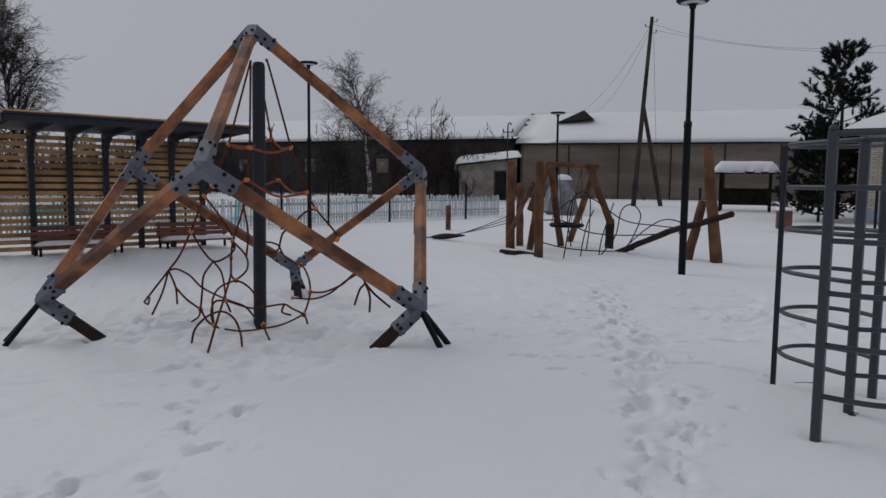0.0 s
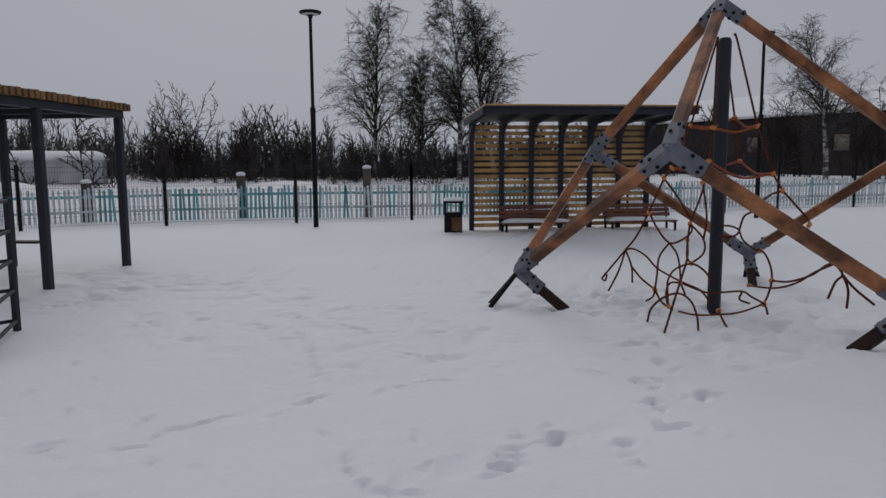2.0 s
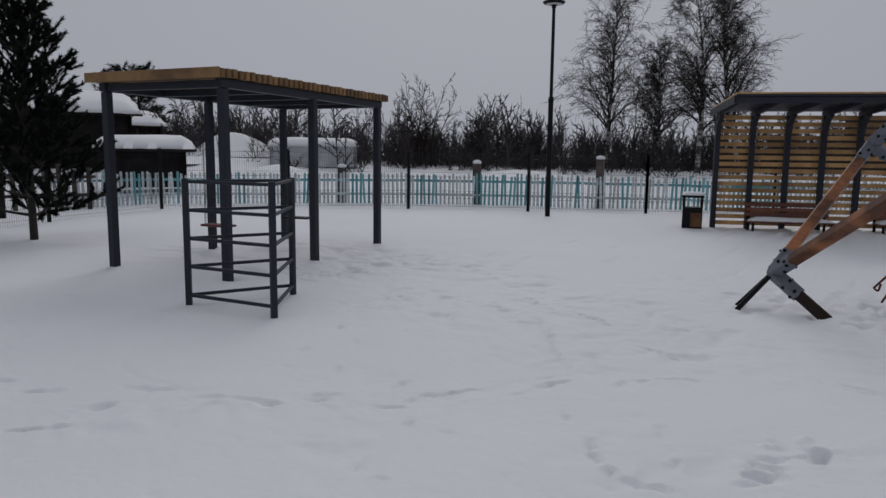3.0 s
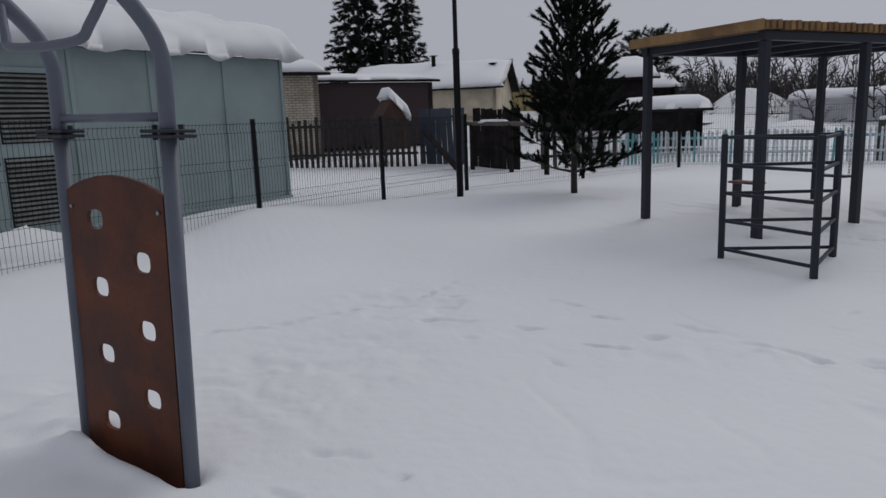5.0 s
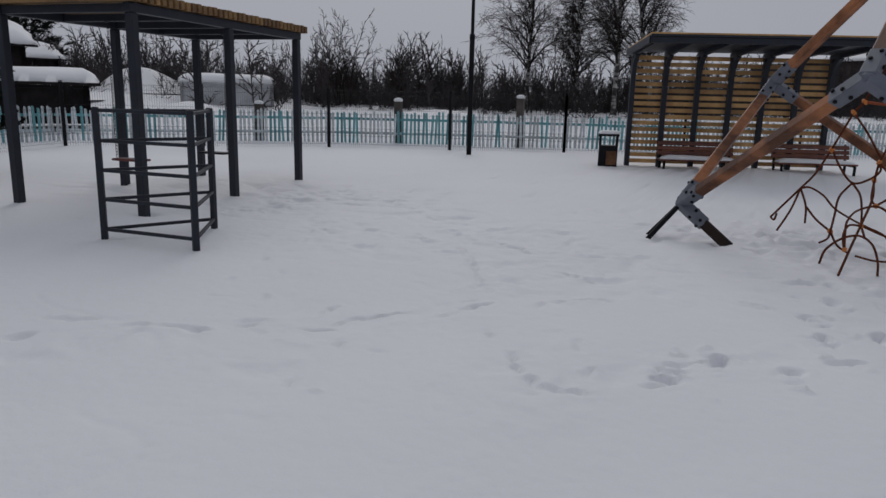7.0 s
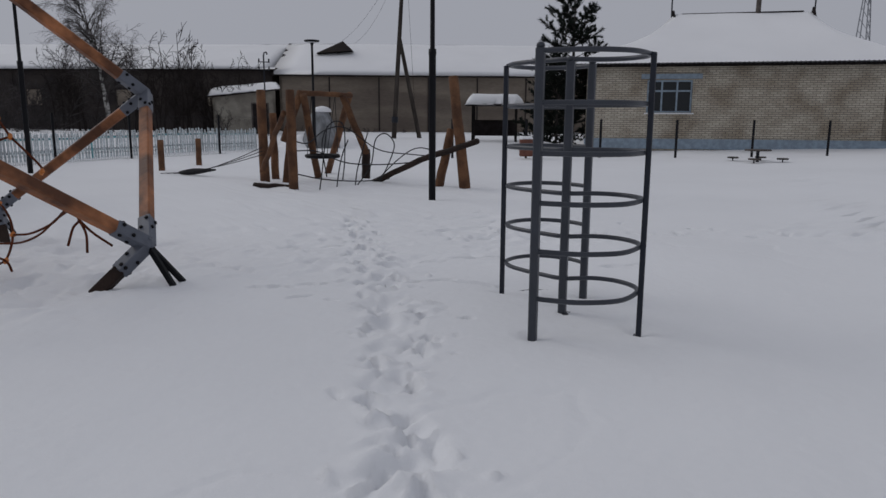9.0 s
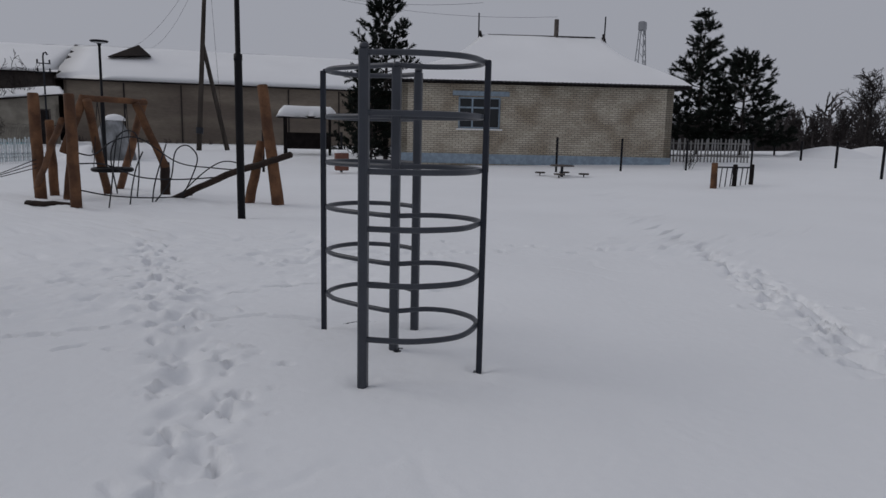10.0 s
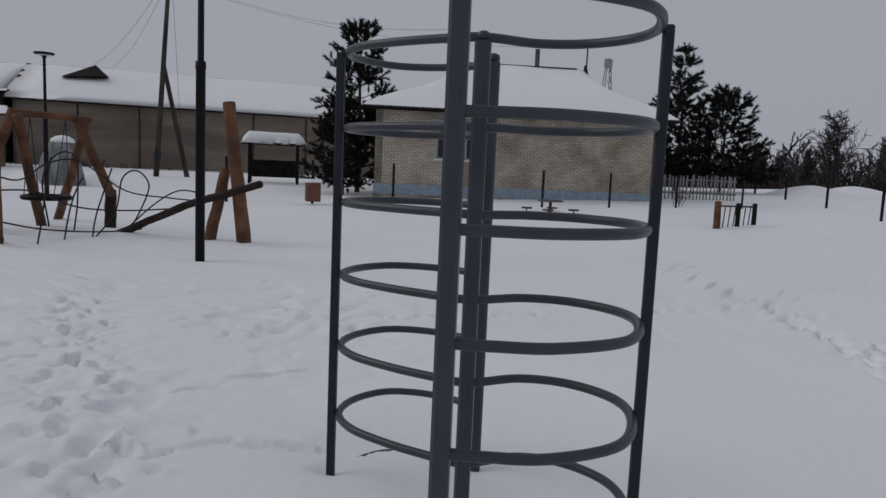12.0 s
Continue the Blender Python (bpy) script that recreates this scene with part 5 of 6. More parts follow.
def brick_house():
    a, b = Vector((24.48, 20.22, 0)), Vector((31.75, 11.1, 0))
    u = (b - a).normalized()
    v = Vector((-u.y, u.x, 0))
    z0, z1, deep = 0.1, 3.62, 10.0
    L = (b - a).length
    root = thing("brick_house", "single-storey pale yellow brick house with a thick snow-covered hip roof", "house", pose(0, 0, 0))
    win = (2.45, 4.25, 1.72, 3.05)
    c, d = a + v * deep, b + v * deep
    uv_wall("wall", a, b, z0, z1, BRICK, root, holes=[win], label="pale yellow brick wall")
    uv_wall("wall", b, d, z0, z1, BRICK, root)
    uv_wall("wall", d, c, z0, z1, BRICK, root)
    uv_wall("wall", c, a, z0, z1, BRICK, root)
    part("plinth", Shape().beam(a - u * 0.03 + v * 0.1 + Vector((0, 0, 0.45)), b + u * 0.03 + v * 0.1 + Vector((0, 0, 0.45)), 0.3, 0.42, (0, 0, 1), 0.02), BLUE_TRIM, root, "blue-grey painted plinth")
    w = part("window", Shape().box((0, 0, 0), (win[1] - win[0] - 0.02, 0.03, win[3] - win[2] - 0.02)), GLASS, root, "dark window panes",
             at=Matrix.Translation(a + u * (win[0] + win[1]) / 2 + v * 0.13 + Vector((0, 0, (win[2] + win[3]) / 2))) @ Matrix.Rotation(math.atan2(u.y, u.x), 4, "Z"))
    ww, wh = win[1] - win[0], win[3] - win[2]
    for x in (-ww / 2 + 0.04, -0.3, 0.3, ww / 2 - 0.04):
        part("frame_bar", Shape().box((x, -0.03, 0), (0.07, 0.05, wh - 0.02), None, 0.006), BLUE_TRIM, w)
    for z in (-wh / 2 + 0.04, 0.22, wh / 2 - 0.04):
        part("frame_bar", Shape().box((0, -0.035, z), (ww - 0.02, 0.05, 0.07), None, 0.006), BLUE_TRIM, w)
    part("sill", Shape().box((0, -0.2, -wh / 2 - 0.03), (ww + 0.16, 0.2, 0.05), None, 0.008), SNOW_CAP, w, "snowy sill")
    part("lintel_board", Shape().box((0.05, -0.16, wh / 2 + 0.14), (ww + 0.6, 0.04, 0.2), None, 0.006), BLUE_TRIM, w, "pale blue board over the window")
    # roof
    o = 0.55
    e = [a - u * o - v * o, b + u * o - v * o, d + u * o + v * o, c - u * o + v * o]
    zr = z1 + 0.05
    r0, r1 = a + u * 3.8 + v * deep / 2 + Vector((0, 0, 6.1)), a + u * 9.65 + v * deep / 2 + Vector((0, 0, 6.1))
    e = [p + Vector((0, 0, zr)) for p in e]
    part("eave", Shape().add([p + Vector((0, 0, -0.1)) for p in e] + [p + Vector((0, 0, 0.02)) for p in e], [(3, 2, 1, 0), (4, 5, 6, 7), (0, 1, 5, 4), (1, 2, 6, 5), (2, 3, 7, 6), (3, 0, 4, 7)]), DARK_WOOD, root, "dark eave boards")
    lip = Shape()
    n = int((L + 2 * o) / 0.085)
    for k in range(n):
        p = e[0] + (e[1] - e[0]) * ((k + 0.5) / n) + Vector((0, 0, -0.02 + 0.022 * (k % 2)))
        lip.tube([p - v * 0.09, p + v * 0.12], 0.032, 6)
    tagged(part("corrugated_edge", lip, ROOF_SHEET, root, "dark corrugated roof edge"), kind="stuff")
    zg, wg = 0.85, 1.25
    up = Vector((0, 0, 0.2))
    g = {(s, t): p + v * wg * t - Vector((0, 0, zg)) for s, p in ((0, r0), (1, r1)) for t in (-1, 1)}
    snow = Shape()

    def sheet(low, high, n=24, m=10):
        """Snow between the eave line and a line above it."""
        k0 = len(snow.v)
        for j in range(m + 1):
            t = j / m
            for i in range(n + 1):
                f = i / n
                lo = low[0].lerp(low[1], f)
                x = f * (len(high) - 1)
                q = min(int(x), len(high) - 2)
                hi = high[q].lerp(high[q + 1], x - q)
                p = lo.lerp(hi, t)
                snow.v.append(tuple(p + Vector((0, 0, 0.02 + 0.18 * min(1, t * 4) ** 0.5 + 0.05 * noise.noise(p * 0.45) * min(1, t * 5)))))
        for j in range(m):
            for i in range(n):
                a_ = k0 + j * (n + 1) + i
                snow.f.append((a_, a_ + 1, a_ + n + 2, a_ + n + 1))
    sheet((e[0], e[1]), (g[0, -1], r0, r0.lerp(r1, 0.25), r0.lerp(r1, 0.5), r0.lerp(r1, 0.75), r1, g[1, -1]), 36)
    sheet((e[1], e[2]), (g[1, -1], g[1, 1]))
    sheet((e[2], e[3]), (g[1, 1], r1, r0.lerp(r1, 0.75), r0.lerp(r1, 0.5), r0.lerp(r1, 0.25), r0, g[0, 1]), 36)
    sheet((e[3], e[0]), (g[0, 1], g[0, -1]))
    part("roof_snow", snow, SNOW_CAP, root, "thick smooth roof snow", True)
    for s, p in ((0, r0), (1, r1)):
        out = u * (1 if s else -1)
        part("gablet", Shape().prism([g[s, -1] + out * 0.04 + up, g[s, 1] + out * 0.04 + up, p + out * 0.04 + up * 1.2], out * 0.06), DARK_WOOD, root, "dark roof gablet")
        part("gable_board", Shape().beam(g[s, -1] + up * 0.6, p + up * 1.6 + out * 0.1, 0.1, 0.14, (0, 0, 1)), DARK_WOOD, root, "dark barge board")
        part("roof_mast", Shape().tube([p + out * 0.15 + Vector((0, 0, -0.6)), p + out * 0.17 + Vector((0, 0, 1.2))], 0.035, 6), DARK_STEEL, root, "thin roof mast")
    part("ridge_board", Shape().beam(r0 + u * 0.3 + Vector((0, 0, 0.2)), r1 - u * 0.3 + Vector((0, 0, 0.2)), 0.1, 0.05, (0, 0, 1)), DARK_WOOD, root, "bare dark ridge board")
    ch = r0.lerp(r1, 0.62)
    part("chimney_pipe", Shape().tube([ch + Vector((0, 0, -0.4)), ch + Vector((0, 0, 1.0))], 0.11, 10), OLD_WOOD, root, "grey flue pipe", True)


brick_house()


def plain_block(name, label, category, a, b, deep, z0, z1, mat, roof, overhang=0.3, snow=0.25, seed=1, ridge=0.0, roof_mat=None, rise=0.0):
    """A building on the line a to b, its body behind that line, with a shed or gable roof under snow."""
    a, b = Vector((*a, 0)), Vector((*b, 0))
    u = (b - a).normalized()
    v = Vector((-u.y, u.x, 0)) * deep
    root = thing(name, label, category, pose(0, 0, 0))
    for p, q in ((a, b), (b, b + v), (b + v, a + v), (a + v, a)):
        uv_wall("wall", p, q, z0, z1, mat, root, 0.2)
    o, w = u * overhang, v.normalized() * overhang
    if ridge <= 0:
        back = Vector((0, 0, roof))
        high = Vector((0, 0, rise))
        quad = [a - o - w + Vector((0, 0, z1)), b + o - w + high + Vector((0, 0, z1)), b + o + v + w + back + high + Vector((0, 0, z1)), a - o + v + w + back + Vector((0, 0, z1))]
        if rise:
            part("gable", Shape().prism([a + Vector((0, 0, z1)), b + Vector((0, 0, z1)), b + high + Vector((0, 0, z1))], v.normalized() * 0.2), mat, root)
        part("roof", Shape().prism(quad, (0, 0, 0.09)), roof_mat or DARK_WOOD, root, "dark roof edge")
        part("roof_snow", snow_slab([p + Vector((0, 0, 0.096)) for p in quad], snow, seed, droop=0.0), SNOW_CAP, root, "thick roof snow", True)
    else:
        mid = v / 2
        up = Vector((0, 0, ridge))
        q1 = [a - o - w, b + o - w, b + o + mid + up, a - o + mid + up]
        q2 = [a - o + mid + up, b + o + mid + up, b + o + v + w, a - o + v + w]
        zz = Vector((0, 0, z1))
        for k, q in enumerate((q1, q2)):
            q = [p + zz for p in q]
            part("roof", Shape().prism(q, (0, 0, 0.09)), roof_mat or DARK_WOOD, root, "dark roof edge")
            part("roof_snow", snow_slab([p + Vector((0, 0, 0.096)) for p in q], snow, seed + k, droop=0.0), SNOW_CAP, root, "thick roof snow", True)
        for p in (a, b):
            part("gable", Shape().prism([p + zz, p + v + zz, p + mid + up + zz], u * 0.15 * (1 if p == a else -1)), mat, root)
    return root, a, b, u, v


# long warehouse
wh, wa, wb, wu, wv = plain_block("warehouse", "long stained concrete warehouse with a snow-covered gable roof", "warehouse", (26.93, 54.02), (66.0, 25.6), 17.0, 0.0, 4.8, CONCRETE, 0, 0.5, 0.3, 21, 3.3)
for k in range(1, 12):
    p = wa + wu * (k * 4.0) - Vector((wv.x, wv.y, 0)).normalized() * 0.03
    part("wall_joint", Shape().box(p + Vector((0, 0, 2.4)), (0.1, 0.1, 4.7), Matrix.Rotation(math.atan2(wu.y, wu.x), 3, "Z"), 0.01), DARK_WALL, wh, "dark upright panel joint")
g = Vector((31.6, 55.3, 6.95))
part("roof_vent", Shape().prism([g - wu * 0.5, g + wu * 2.6 + Vector((0, 0, 0.25)), g + wu * 1.8 + Vector((0, 0, 1.0))], wv.normalized() * 2.5), DARK_WALL, wh, "dark triangular roof vent")
dk, da, db, du, dv = plain_block("dark_warehouse", "long dark sooty warehouse wing with a snow roof", "warehouse", (-4.0, 84.0), (27.4, 56.2), 18.0, 0.0, 5.35, DARK_WALL, 0, 0.4, 0.3, 31, 2.9)
for k in range(1, 11):
    p = da + du * (k * 3.9) - dv.normalized() * 0.03
    part("pilaster", Shape().box(p + Vector((0, 0, 2.6)), (0.3, 0.14, 5.1), Matrix.Rotation(math.atan2(du.y, du.x), 3, "Z"), 0.01), DARK_WALL, dk)
    if k % 2:
        q = p + du * 1.9
        part("bricked_window", Shape().box(q + Vector((0, 0, 3.1)), (1.2, 0.1, 1.3), Matrix.Rotation(math.atan2(du.y, du.x), 3, "Z"), 0.01), CONCRETE, dk, "blocked grey window")
plain_block("plaster_outbuilding", "small stained plaster outbuilding with snowy lean-to roof", "outbuilding", (18.6, 46.8), (22.3, 45.2), 5.0, 0.2, 2.75, KIOSK, 0.7, 0.3, 0.14, 41, rise=0.55)
d = thing("outbuilding_door", "dark old wooden door in the plaster wall", "door", pose(21.35, 45.6, 0.4, 0, 0, -23.4))
part("leaf", Shape().box((0, -0.03, 1.0), (0.95, 0.06, 1.95), None, 0.01), DARK_WOOD, d)
part("frame", Shape().box((0, 0.0, 1.02), (1.15, 0.04, 2.08), None, 0.01), OLD_WOOD, d)


def insulator_mast():
    root = thing("insulator_mast", "thin steel mast with three small crossbars", "mast", pose(21.6, 45.3, 0))
    part("mast", Shape().tube([(0, 0, 0.3), (0, 0, 5.5), (0.05, 0, 5.7), (0.18, 0, 5.75), (0.26, 0, 5.6)], 0.05, 8), DARK_STEEL, root, smooth=True)
    for z in (4.6, 5.1):
        part("crossbar", Shape().box((0, -0.02, z), (0.75, 0.06, 0.06), Matrix.Rotation(-0.35, 3, "Z"), 0.006), DARK_STEEL, root)
        for s in (-0.32, 0.32):
            part("insulator", Shape().lathe([(0.03, 0), (0.06, 0.05), (0.04, 0.1), (0.06, 0.14), (0.02, 0.2)], 8, (s * 0.94, -s * 0.34 - 0.02, z + 0.03)), BLACK, root, smooth=True)


insulator_mast()


def utility_pole():
    root = thing("utility_pole", "leaning dark timber utility pole with a brace and insulators", "utility pole", pose(0, 0, 0))
    base, top, foot = Vector((25.45, 35.9, -0.3)), Vector((26.25, 35.78, 11.3)), Vector((27.05, 35.2, -0.3))
    part("pole", Shape().tube([base, base.lerp(top, 0.5), top], [0.15, 0.13, 0.1], 10), POLE_WOOD, root, smooth=True)
    j = base.lerp(top, 0.56)
    part("brace", Shape().tube([foot, j], [0.14, 0.11], 10), POLE_WOOD, root, smooth=True)
    for t, s in ((0.975, 1), (0.95, -1), (0.92, 1)):
        p = base.lerp(top, t)
        part("insulator_arm", Shape().tube([p, p + Vector((0.3 * s, -0.1 * s, 0.02)), p + Vector((0.32 * s, -0.11 * s, 0.18))], [0.02, 0.02, 0.045], 6), DARK_STEEL, root, smooth=True)
    part("collar", Shape().tube([base + (top - base) * 0.13, base + (top - base) * 0.16], 0.2, 10), DARK_STEEL, root)
    for k, (a, b) in enumerate((((26.35, 35.78, 11.0), (34.0, 54.0, 7.8)), ((26.15, 35.78, 10.8), (32.5, 55.0, 7.6)), ((26.35, 35.78, 10.9), (28.1, 18.6, 7.2)), ((26.25, 35.78, 10.6), (34.0, 18.0, 7.4)), ((26.35, 35.7, 10.2), (26.7, 35.3, 1.0)))):
        c = thing("overhead_cable", "thin dark overhead cable", "cable", pose(0, 0, 0), "overhead cables")
        a, b = Vector(a), Vector(b)
        pts = [a.lerp(b, t) - Vector((0, 0, (0.9 if k < 4 else 0.0) * 4 * t * (1 - t))) for t in np.linspace(0, 1, 14)]
        part("cable", Shape().tube(pts, 0.008, 4), BLACK, c)


utility_pole()


def well_roof():
    root = thing("snowy_canopy", "small dark timber canopy under a thick loaf of snow", "canopy", pose(28.4, 30.1, 0.2, 0, 0, -44))
    for x in (-1.2, 1.2):
        for y in (-0.7, 0.7):
            part("post", Shape().box((x, y, 0.9), (0.14, 0.14, 2.2), None, 0.01), DARK_WOOD, root)
    part("roof", Shape().box((0, 0, 2.02), (3.2, 2.0, 0.1), None, 0.01), DARK_WOOD, root)
    part("roof_snow", snow_slab([(-1.6, -1, 2.07), (1.6, -1, 2.07), (1.6, 1, 2.07), (-1.6, 1, 2.07)], 0.55, 8, droop=0.06), SNOW_CAP, root, "thick loaf of snow", True)
    part("side_board", Shape().box((0, 0.7, 0.75), (2.4, 0.05, 0.9), None, 0.006), DARK_WOOD, root)


well_roof()


def metal_shed():
    n_, f_ = Vector((-9.97, -2.95, 0)), Vector((-13.13, 1.19, 0))
    u = (f_ - n_).normalized()
    v = Vector((u.y, -u.x, 0))
    if v.dot(Vector((-1, -0.6, 0))) < 0:
        v = -v
    L, z1 = (f_ - n_).length, 2.6
    turn = Matrix.Rotation(math.atan2(u.y, u.x), 3, "Z")
    root = thing("substation_hut", "grey-green sheet metal hut with louvred doors and deep roof snow", "hut", pose(0, 0, 0))
    part("body", Shape().box(n_ + u * L / 2 + v * 1.5 + Vector((0, 0, z1 / 2 - 0.1)), (L, 3.0, z1 + 0.2), turn, 0.02), SHED_GREEN, root)
    for x in (0.05, 1.35, 2.55, 3.9, L - 0.05):
        part("panel_rib", Shape().box(n_ + u * x - v * 0.012 + Vector((0, 0, z1 / 2)), (0.07, 0.03, z1), turn, 0.005), SHED_GREEN, root)
    part("sill_beam", Shape().box(n_ + u * L / 2 - v * 0.02 + Vector((0, 0, 0.1)), (L + 0.02, 0.05, 0.2), turn, 0.006), SHED_GREEN, root)
    tilt = 1 if (turn @ Vector((0, 1, 0))).dot(v) > 0 else -1
    door = part("door", Shape().box(n_ + u * 0.7 - v * 0.018 + Vector((0, 0, 1.22)), (1.05, 0.036, 2.14), turn, 0.006), SHED_GREEN, root, "hut door with two louvres")
    for z0 in (0.33, 1.38):
        for k in range(14):
            part("louvre_slat", Shape().box(n_ + u * 0.75 - v * 0.045 + Vector((0, 0, z0 + k * 0.062)), (0.74, 0.05, 0.014), turn @ Matrix.Rotation(0.75 * tilt, 3, "X"), 0.003), LOUVRE, door)
        # flat sheet on the door, no opening: its dark colour paints the shade
        part("louvre_back", Shape().box(n_ + u * 0.75 - v * 0.038 + Vector((0, 0, z0 + 0.4)), (0.78, 0.008, 0.88), turn), LOUVRE_SHADE, door, "near-black sheet painted as the shade behind the slats")
    part("door_knob", Shape().tube([n_ + u * 0.26 - v * 0.03 + Vector((0, 0, 1.1)), n_ + u * 0.26 - v * 0.08 + Vector((0, 0, 1.1))], 0.035, 10), BLACK, door, "round black lock")
    for z0 in (0.25, 1.28):
        for k in range(14):
            part("end_louvre_slat", Shape().box(n_ - u * 0.02 + v * 0.7 + Vector((0, 0, z0 + k * 0.062)), (0.02, 0.8, 0.035), turn, 0.003), LOUVRE, root)
    q = [n_ - u * 0.1 - v * 0.1, f_ + u * 0.05 - v * 0.1, f_ + u * 0.05 + v * 3.1, n_ - u * 0.1 + v * 3.1]
    lift = [0, 0, 0.75, 0.75]
    q = [p + Vector((0, 0, z1 + l)) for p, l in zip(q, lift)]
    part("roof", Shape().prism(q, (0, 0, 0.06)), DARK_STEEL, root, "thin roof sheet")
    part("roof_snow", snow_slab([q[0] - u * 0.12 - v * 0.16 + Vector((0, 0, 0.064)), q[1] + u * 0.2 - v * 0.16 + Vector((0, 0, 0.064)), q[2] + u * 0.2 + Vector((0, 0, 0.064)), q[3] - u * 0.12 + Vector((0, 0, 0.064))], 0.36, 77, droop=0.1, uneven=0.16, lumps=1.5), SNOW_CAP, root, "deep lumpy roof snow hanging over the edge", True)


metal_shed()
plain_block("brick_outbuilding", "small pale brick outbuilding with hanging roof snow", "outbuilding", (-25.1, 0.6), (-25.75, 3.9), 3.0, 0.3, 3.15, BRICK, 0.2, 0.35, 0.45, 51)
plain_block("maroon_shed", "dark maroon sheet shed under a flat snow roof", "shed", (-27.5, 3.2), (-28.3, 9.0), 4.0, 0.5, 3.0, MAROON, 0.3, 0.25, 0.22, 52)
plain_block("cream_house", "low cream plastered village house with a snowy roof", "house", (-42.0, 8.5), (-37.5, 15.8), 7.0, 1.2, 3.1, PLASTER, 0, 0.5, 0.3, 53, 1.7)
plain_block("yellow_house", "small yellow village house with a snow-covered roof", "house", (-48.0, 21.0), (-44.5, 25.0), 6.0, 1.5, 3.4, YELLOW, 0, 0.5, 0.3, 54, 1.6)
plain_block("dark_barn", "dark old timber barn under roof snow", "barn", (-31.0, 15.5), (-29.0, 20.0), 5.0, 0.6, 3.0, DARK_WOOD, 0, 0.4, 0.4, 55, 0.9)
plain_block("woodshed", "low black woodshed with a thick snow roof", "shed", (-20.9, 13.4), (-19.5, 15.4), 2.2, 0.3, 1.45, DARK_WOOD, 0.15, 0.3, 0.35, 56)
plain_block("low_barn", "low dark barn with a snowy roof among the houses", "barn", (-41.0, 23.0), (-38.5, 28.5), 6.0, 1.2, 2.9, DARK_WOOD, 0, 0.4, 0.35, 57, 0.9)
plain_block("film_greenhouse", "low film greenhouse buried under snow", "greenhouse", (-28.6, 28.0), (-25.1, 31.2), 3.0, 0.7, 1.75, TARP, 0, 0.1, 0.3, 58, 0.25, TARP)
for cx_, cy_, z_, h_ in ((-41.5, 13.5, 4.0, 1.2), (-45.0, 11.5, 3.6, 2.6), (-39.5, 16.5, 3.4, 1.2)):
    c = thing("chimney", "thin dark stove chimney rising above the roof snow", "chimney", pose(cx_, cy_, z_), "chimneys")
    part("flue", Shape().tube([(0, 0, -0.8), (0, 0, h_)], 0.13, 8), DARK_WOOD, c)
    part("cap", Shape().box((0, 0, h_ + 0.03), (0.4, 0.4, 0.05), None, 0.01), DARK_STEEL, c)
hw = thing("house_window", "small dark window in the cream house wall", "window", pose(-40.6, 10.78, 2.35, 0, 0, 121.6))
part("pane", Shape().box((0, 0.03, 0), (0.9, 0.05, 0.8), None, 0.006), GLASS, hw)
for x in (-0.45, 0.45):
    part("frame_bar", Shape().box((x, 0.06, 0), (0.08, 0.05, 0.9), None, 0.006), WHITE_PICKET, hw)


def board_fence(a, b, height, mat, label, gap=0.15, width=0.11, name="board_fence", ragged=0.08):
    rnd = random.Random(5)
    a, b = Vector((*a, 0)), Vector((*b, 0))
    d = b - a
    root = thing(name, label, "fence", pose(a.x, a.y, 0, 0, 0, math.degrees(math.atan2(d.y, d.x))))
    n = int(d.length / gap)
    for z in (0.35, height - 0.25):
        g0 = ground_z(a.x, a.y)
        part("rail", Shape().box((d.length / 2, 0.04, g0 + z), (d.length, 0.04, 0.08), None, 0.005), mat, root)
    for i in range(n):
        p = a + d * ((i + 0.5) / n)
        z = ground_z(p.x, p.y)
        h = height * (1 + rnd.uniform(-ragged, ragged))
        part("board", Shape().box(((i + 0.5) * d.length / n, 0, z + h / 2 - 0.1), (width, 0.025, h + 0.2), Matrix.Rotation(rnd.gauss(0, 0.02), 3, "Y"), 0.004), mat, root)


board_fence((-23.6, 1.7), (-21.2, 6.1), 1.5, OLD_DARK, "dark weathered board fence with gaps by the village sheds", 0.185, 0.105)
board_fence((-21.9, 6.4), (-20.5, 7.4), 1.72, GATE, "dark blue sheet gate", 0.2, 0.195, "yard_gate", 0.005)
board_fence((-20.0, 7.5), (-18.0, 8.1), 1.7, DARK_WOOD, "tall dark plank fence by the gate", 0.18, 0.176, ragged=0.012)
board_fence((-17.6, 8.4), (-16.9, 10.6), 1.05, OLD_WOOD, "old grey plank fence behind the pine", 0.3, 0.11)
pl = thing("leaning_plank", "dark plank leaning against the gate post", "plank", pose(0, 0, 0))
part("plank", Shape().beam((-19.0, 6.6, 0.05), (-20.6, 6.15, 1.15), 0.2, 0.05, (0, 0, 1), 0.006), DARK_WOOD, pl)
rl = thing("fence_rail", "old grey pole rail dusted with snow by the gate", "rail", pose(0, 0, 0))
part("rail", Shape().tube([(-19.3, 7.05, 1.32), (-17.6, 7.5, 1.3), (-15.9, 7.9, 1.24)], 0.06, 8), OLD_WOOD, rl, smooth=True)
for px, py in ((-19.1, 7.1), (-17.4, 7.55), (-16.0, 7.88)):
    part("post", Shape().tube([(px, py, ground_z(px, py) - 0.2), (px, py, 1.3)], 0.07, 8), DARK_WOOD, rl)
part("snow_strip", snow_slab([(-18.7, 7.12, 1.37), (-17.5, 7.45, 1.35), (-17.5, 7.58, 1.35), (-18.7, 7.25, 1.37)], 0.06, 91, droop=0.01, uneven=0.02), SNOW_CAP, rl, "strip of snow", True)
kn = thing("snowy_kennel", "small brown gabled kennel with a tall cap of snow", "kennel", pose(-23.2, 5.75, 0.55, 0, 0, 100))
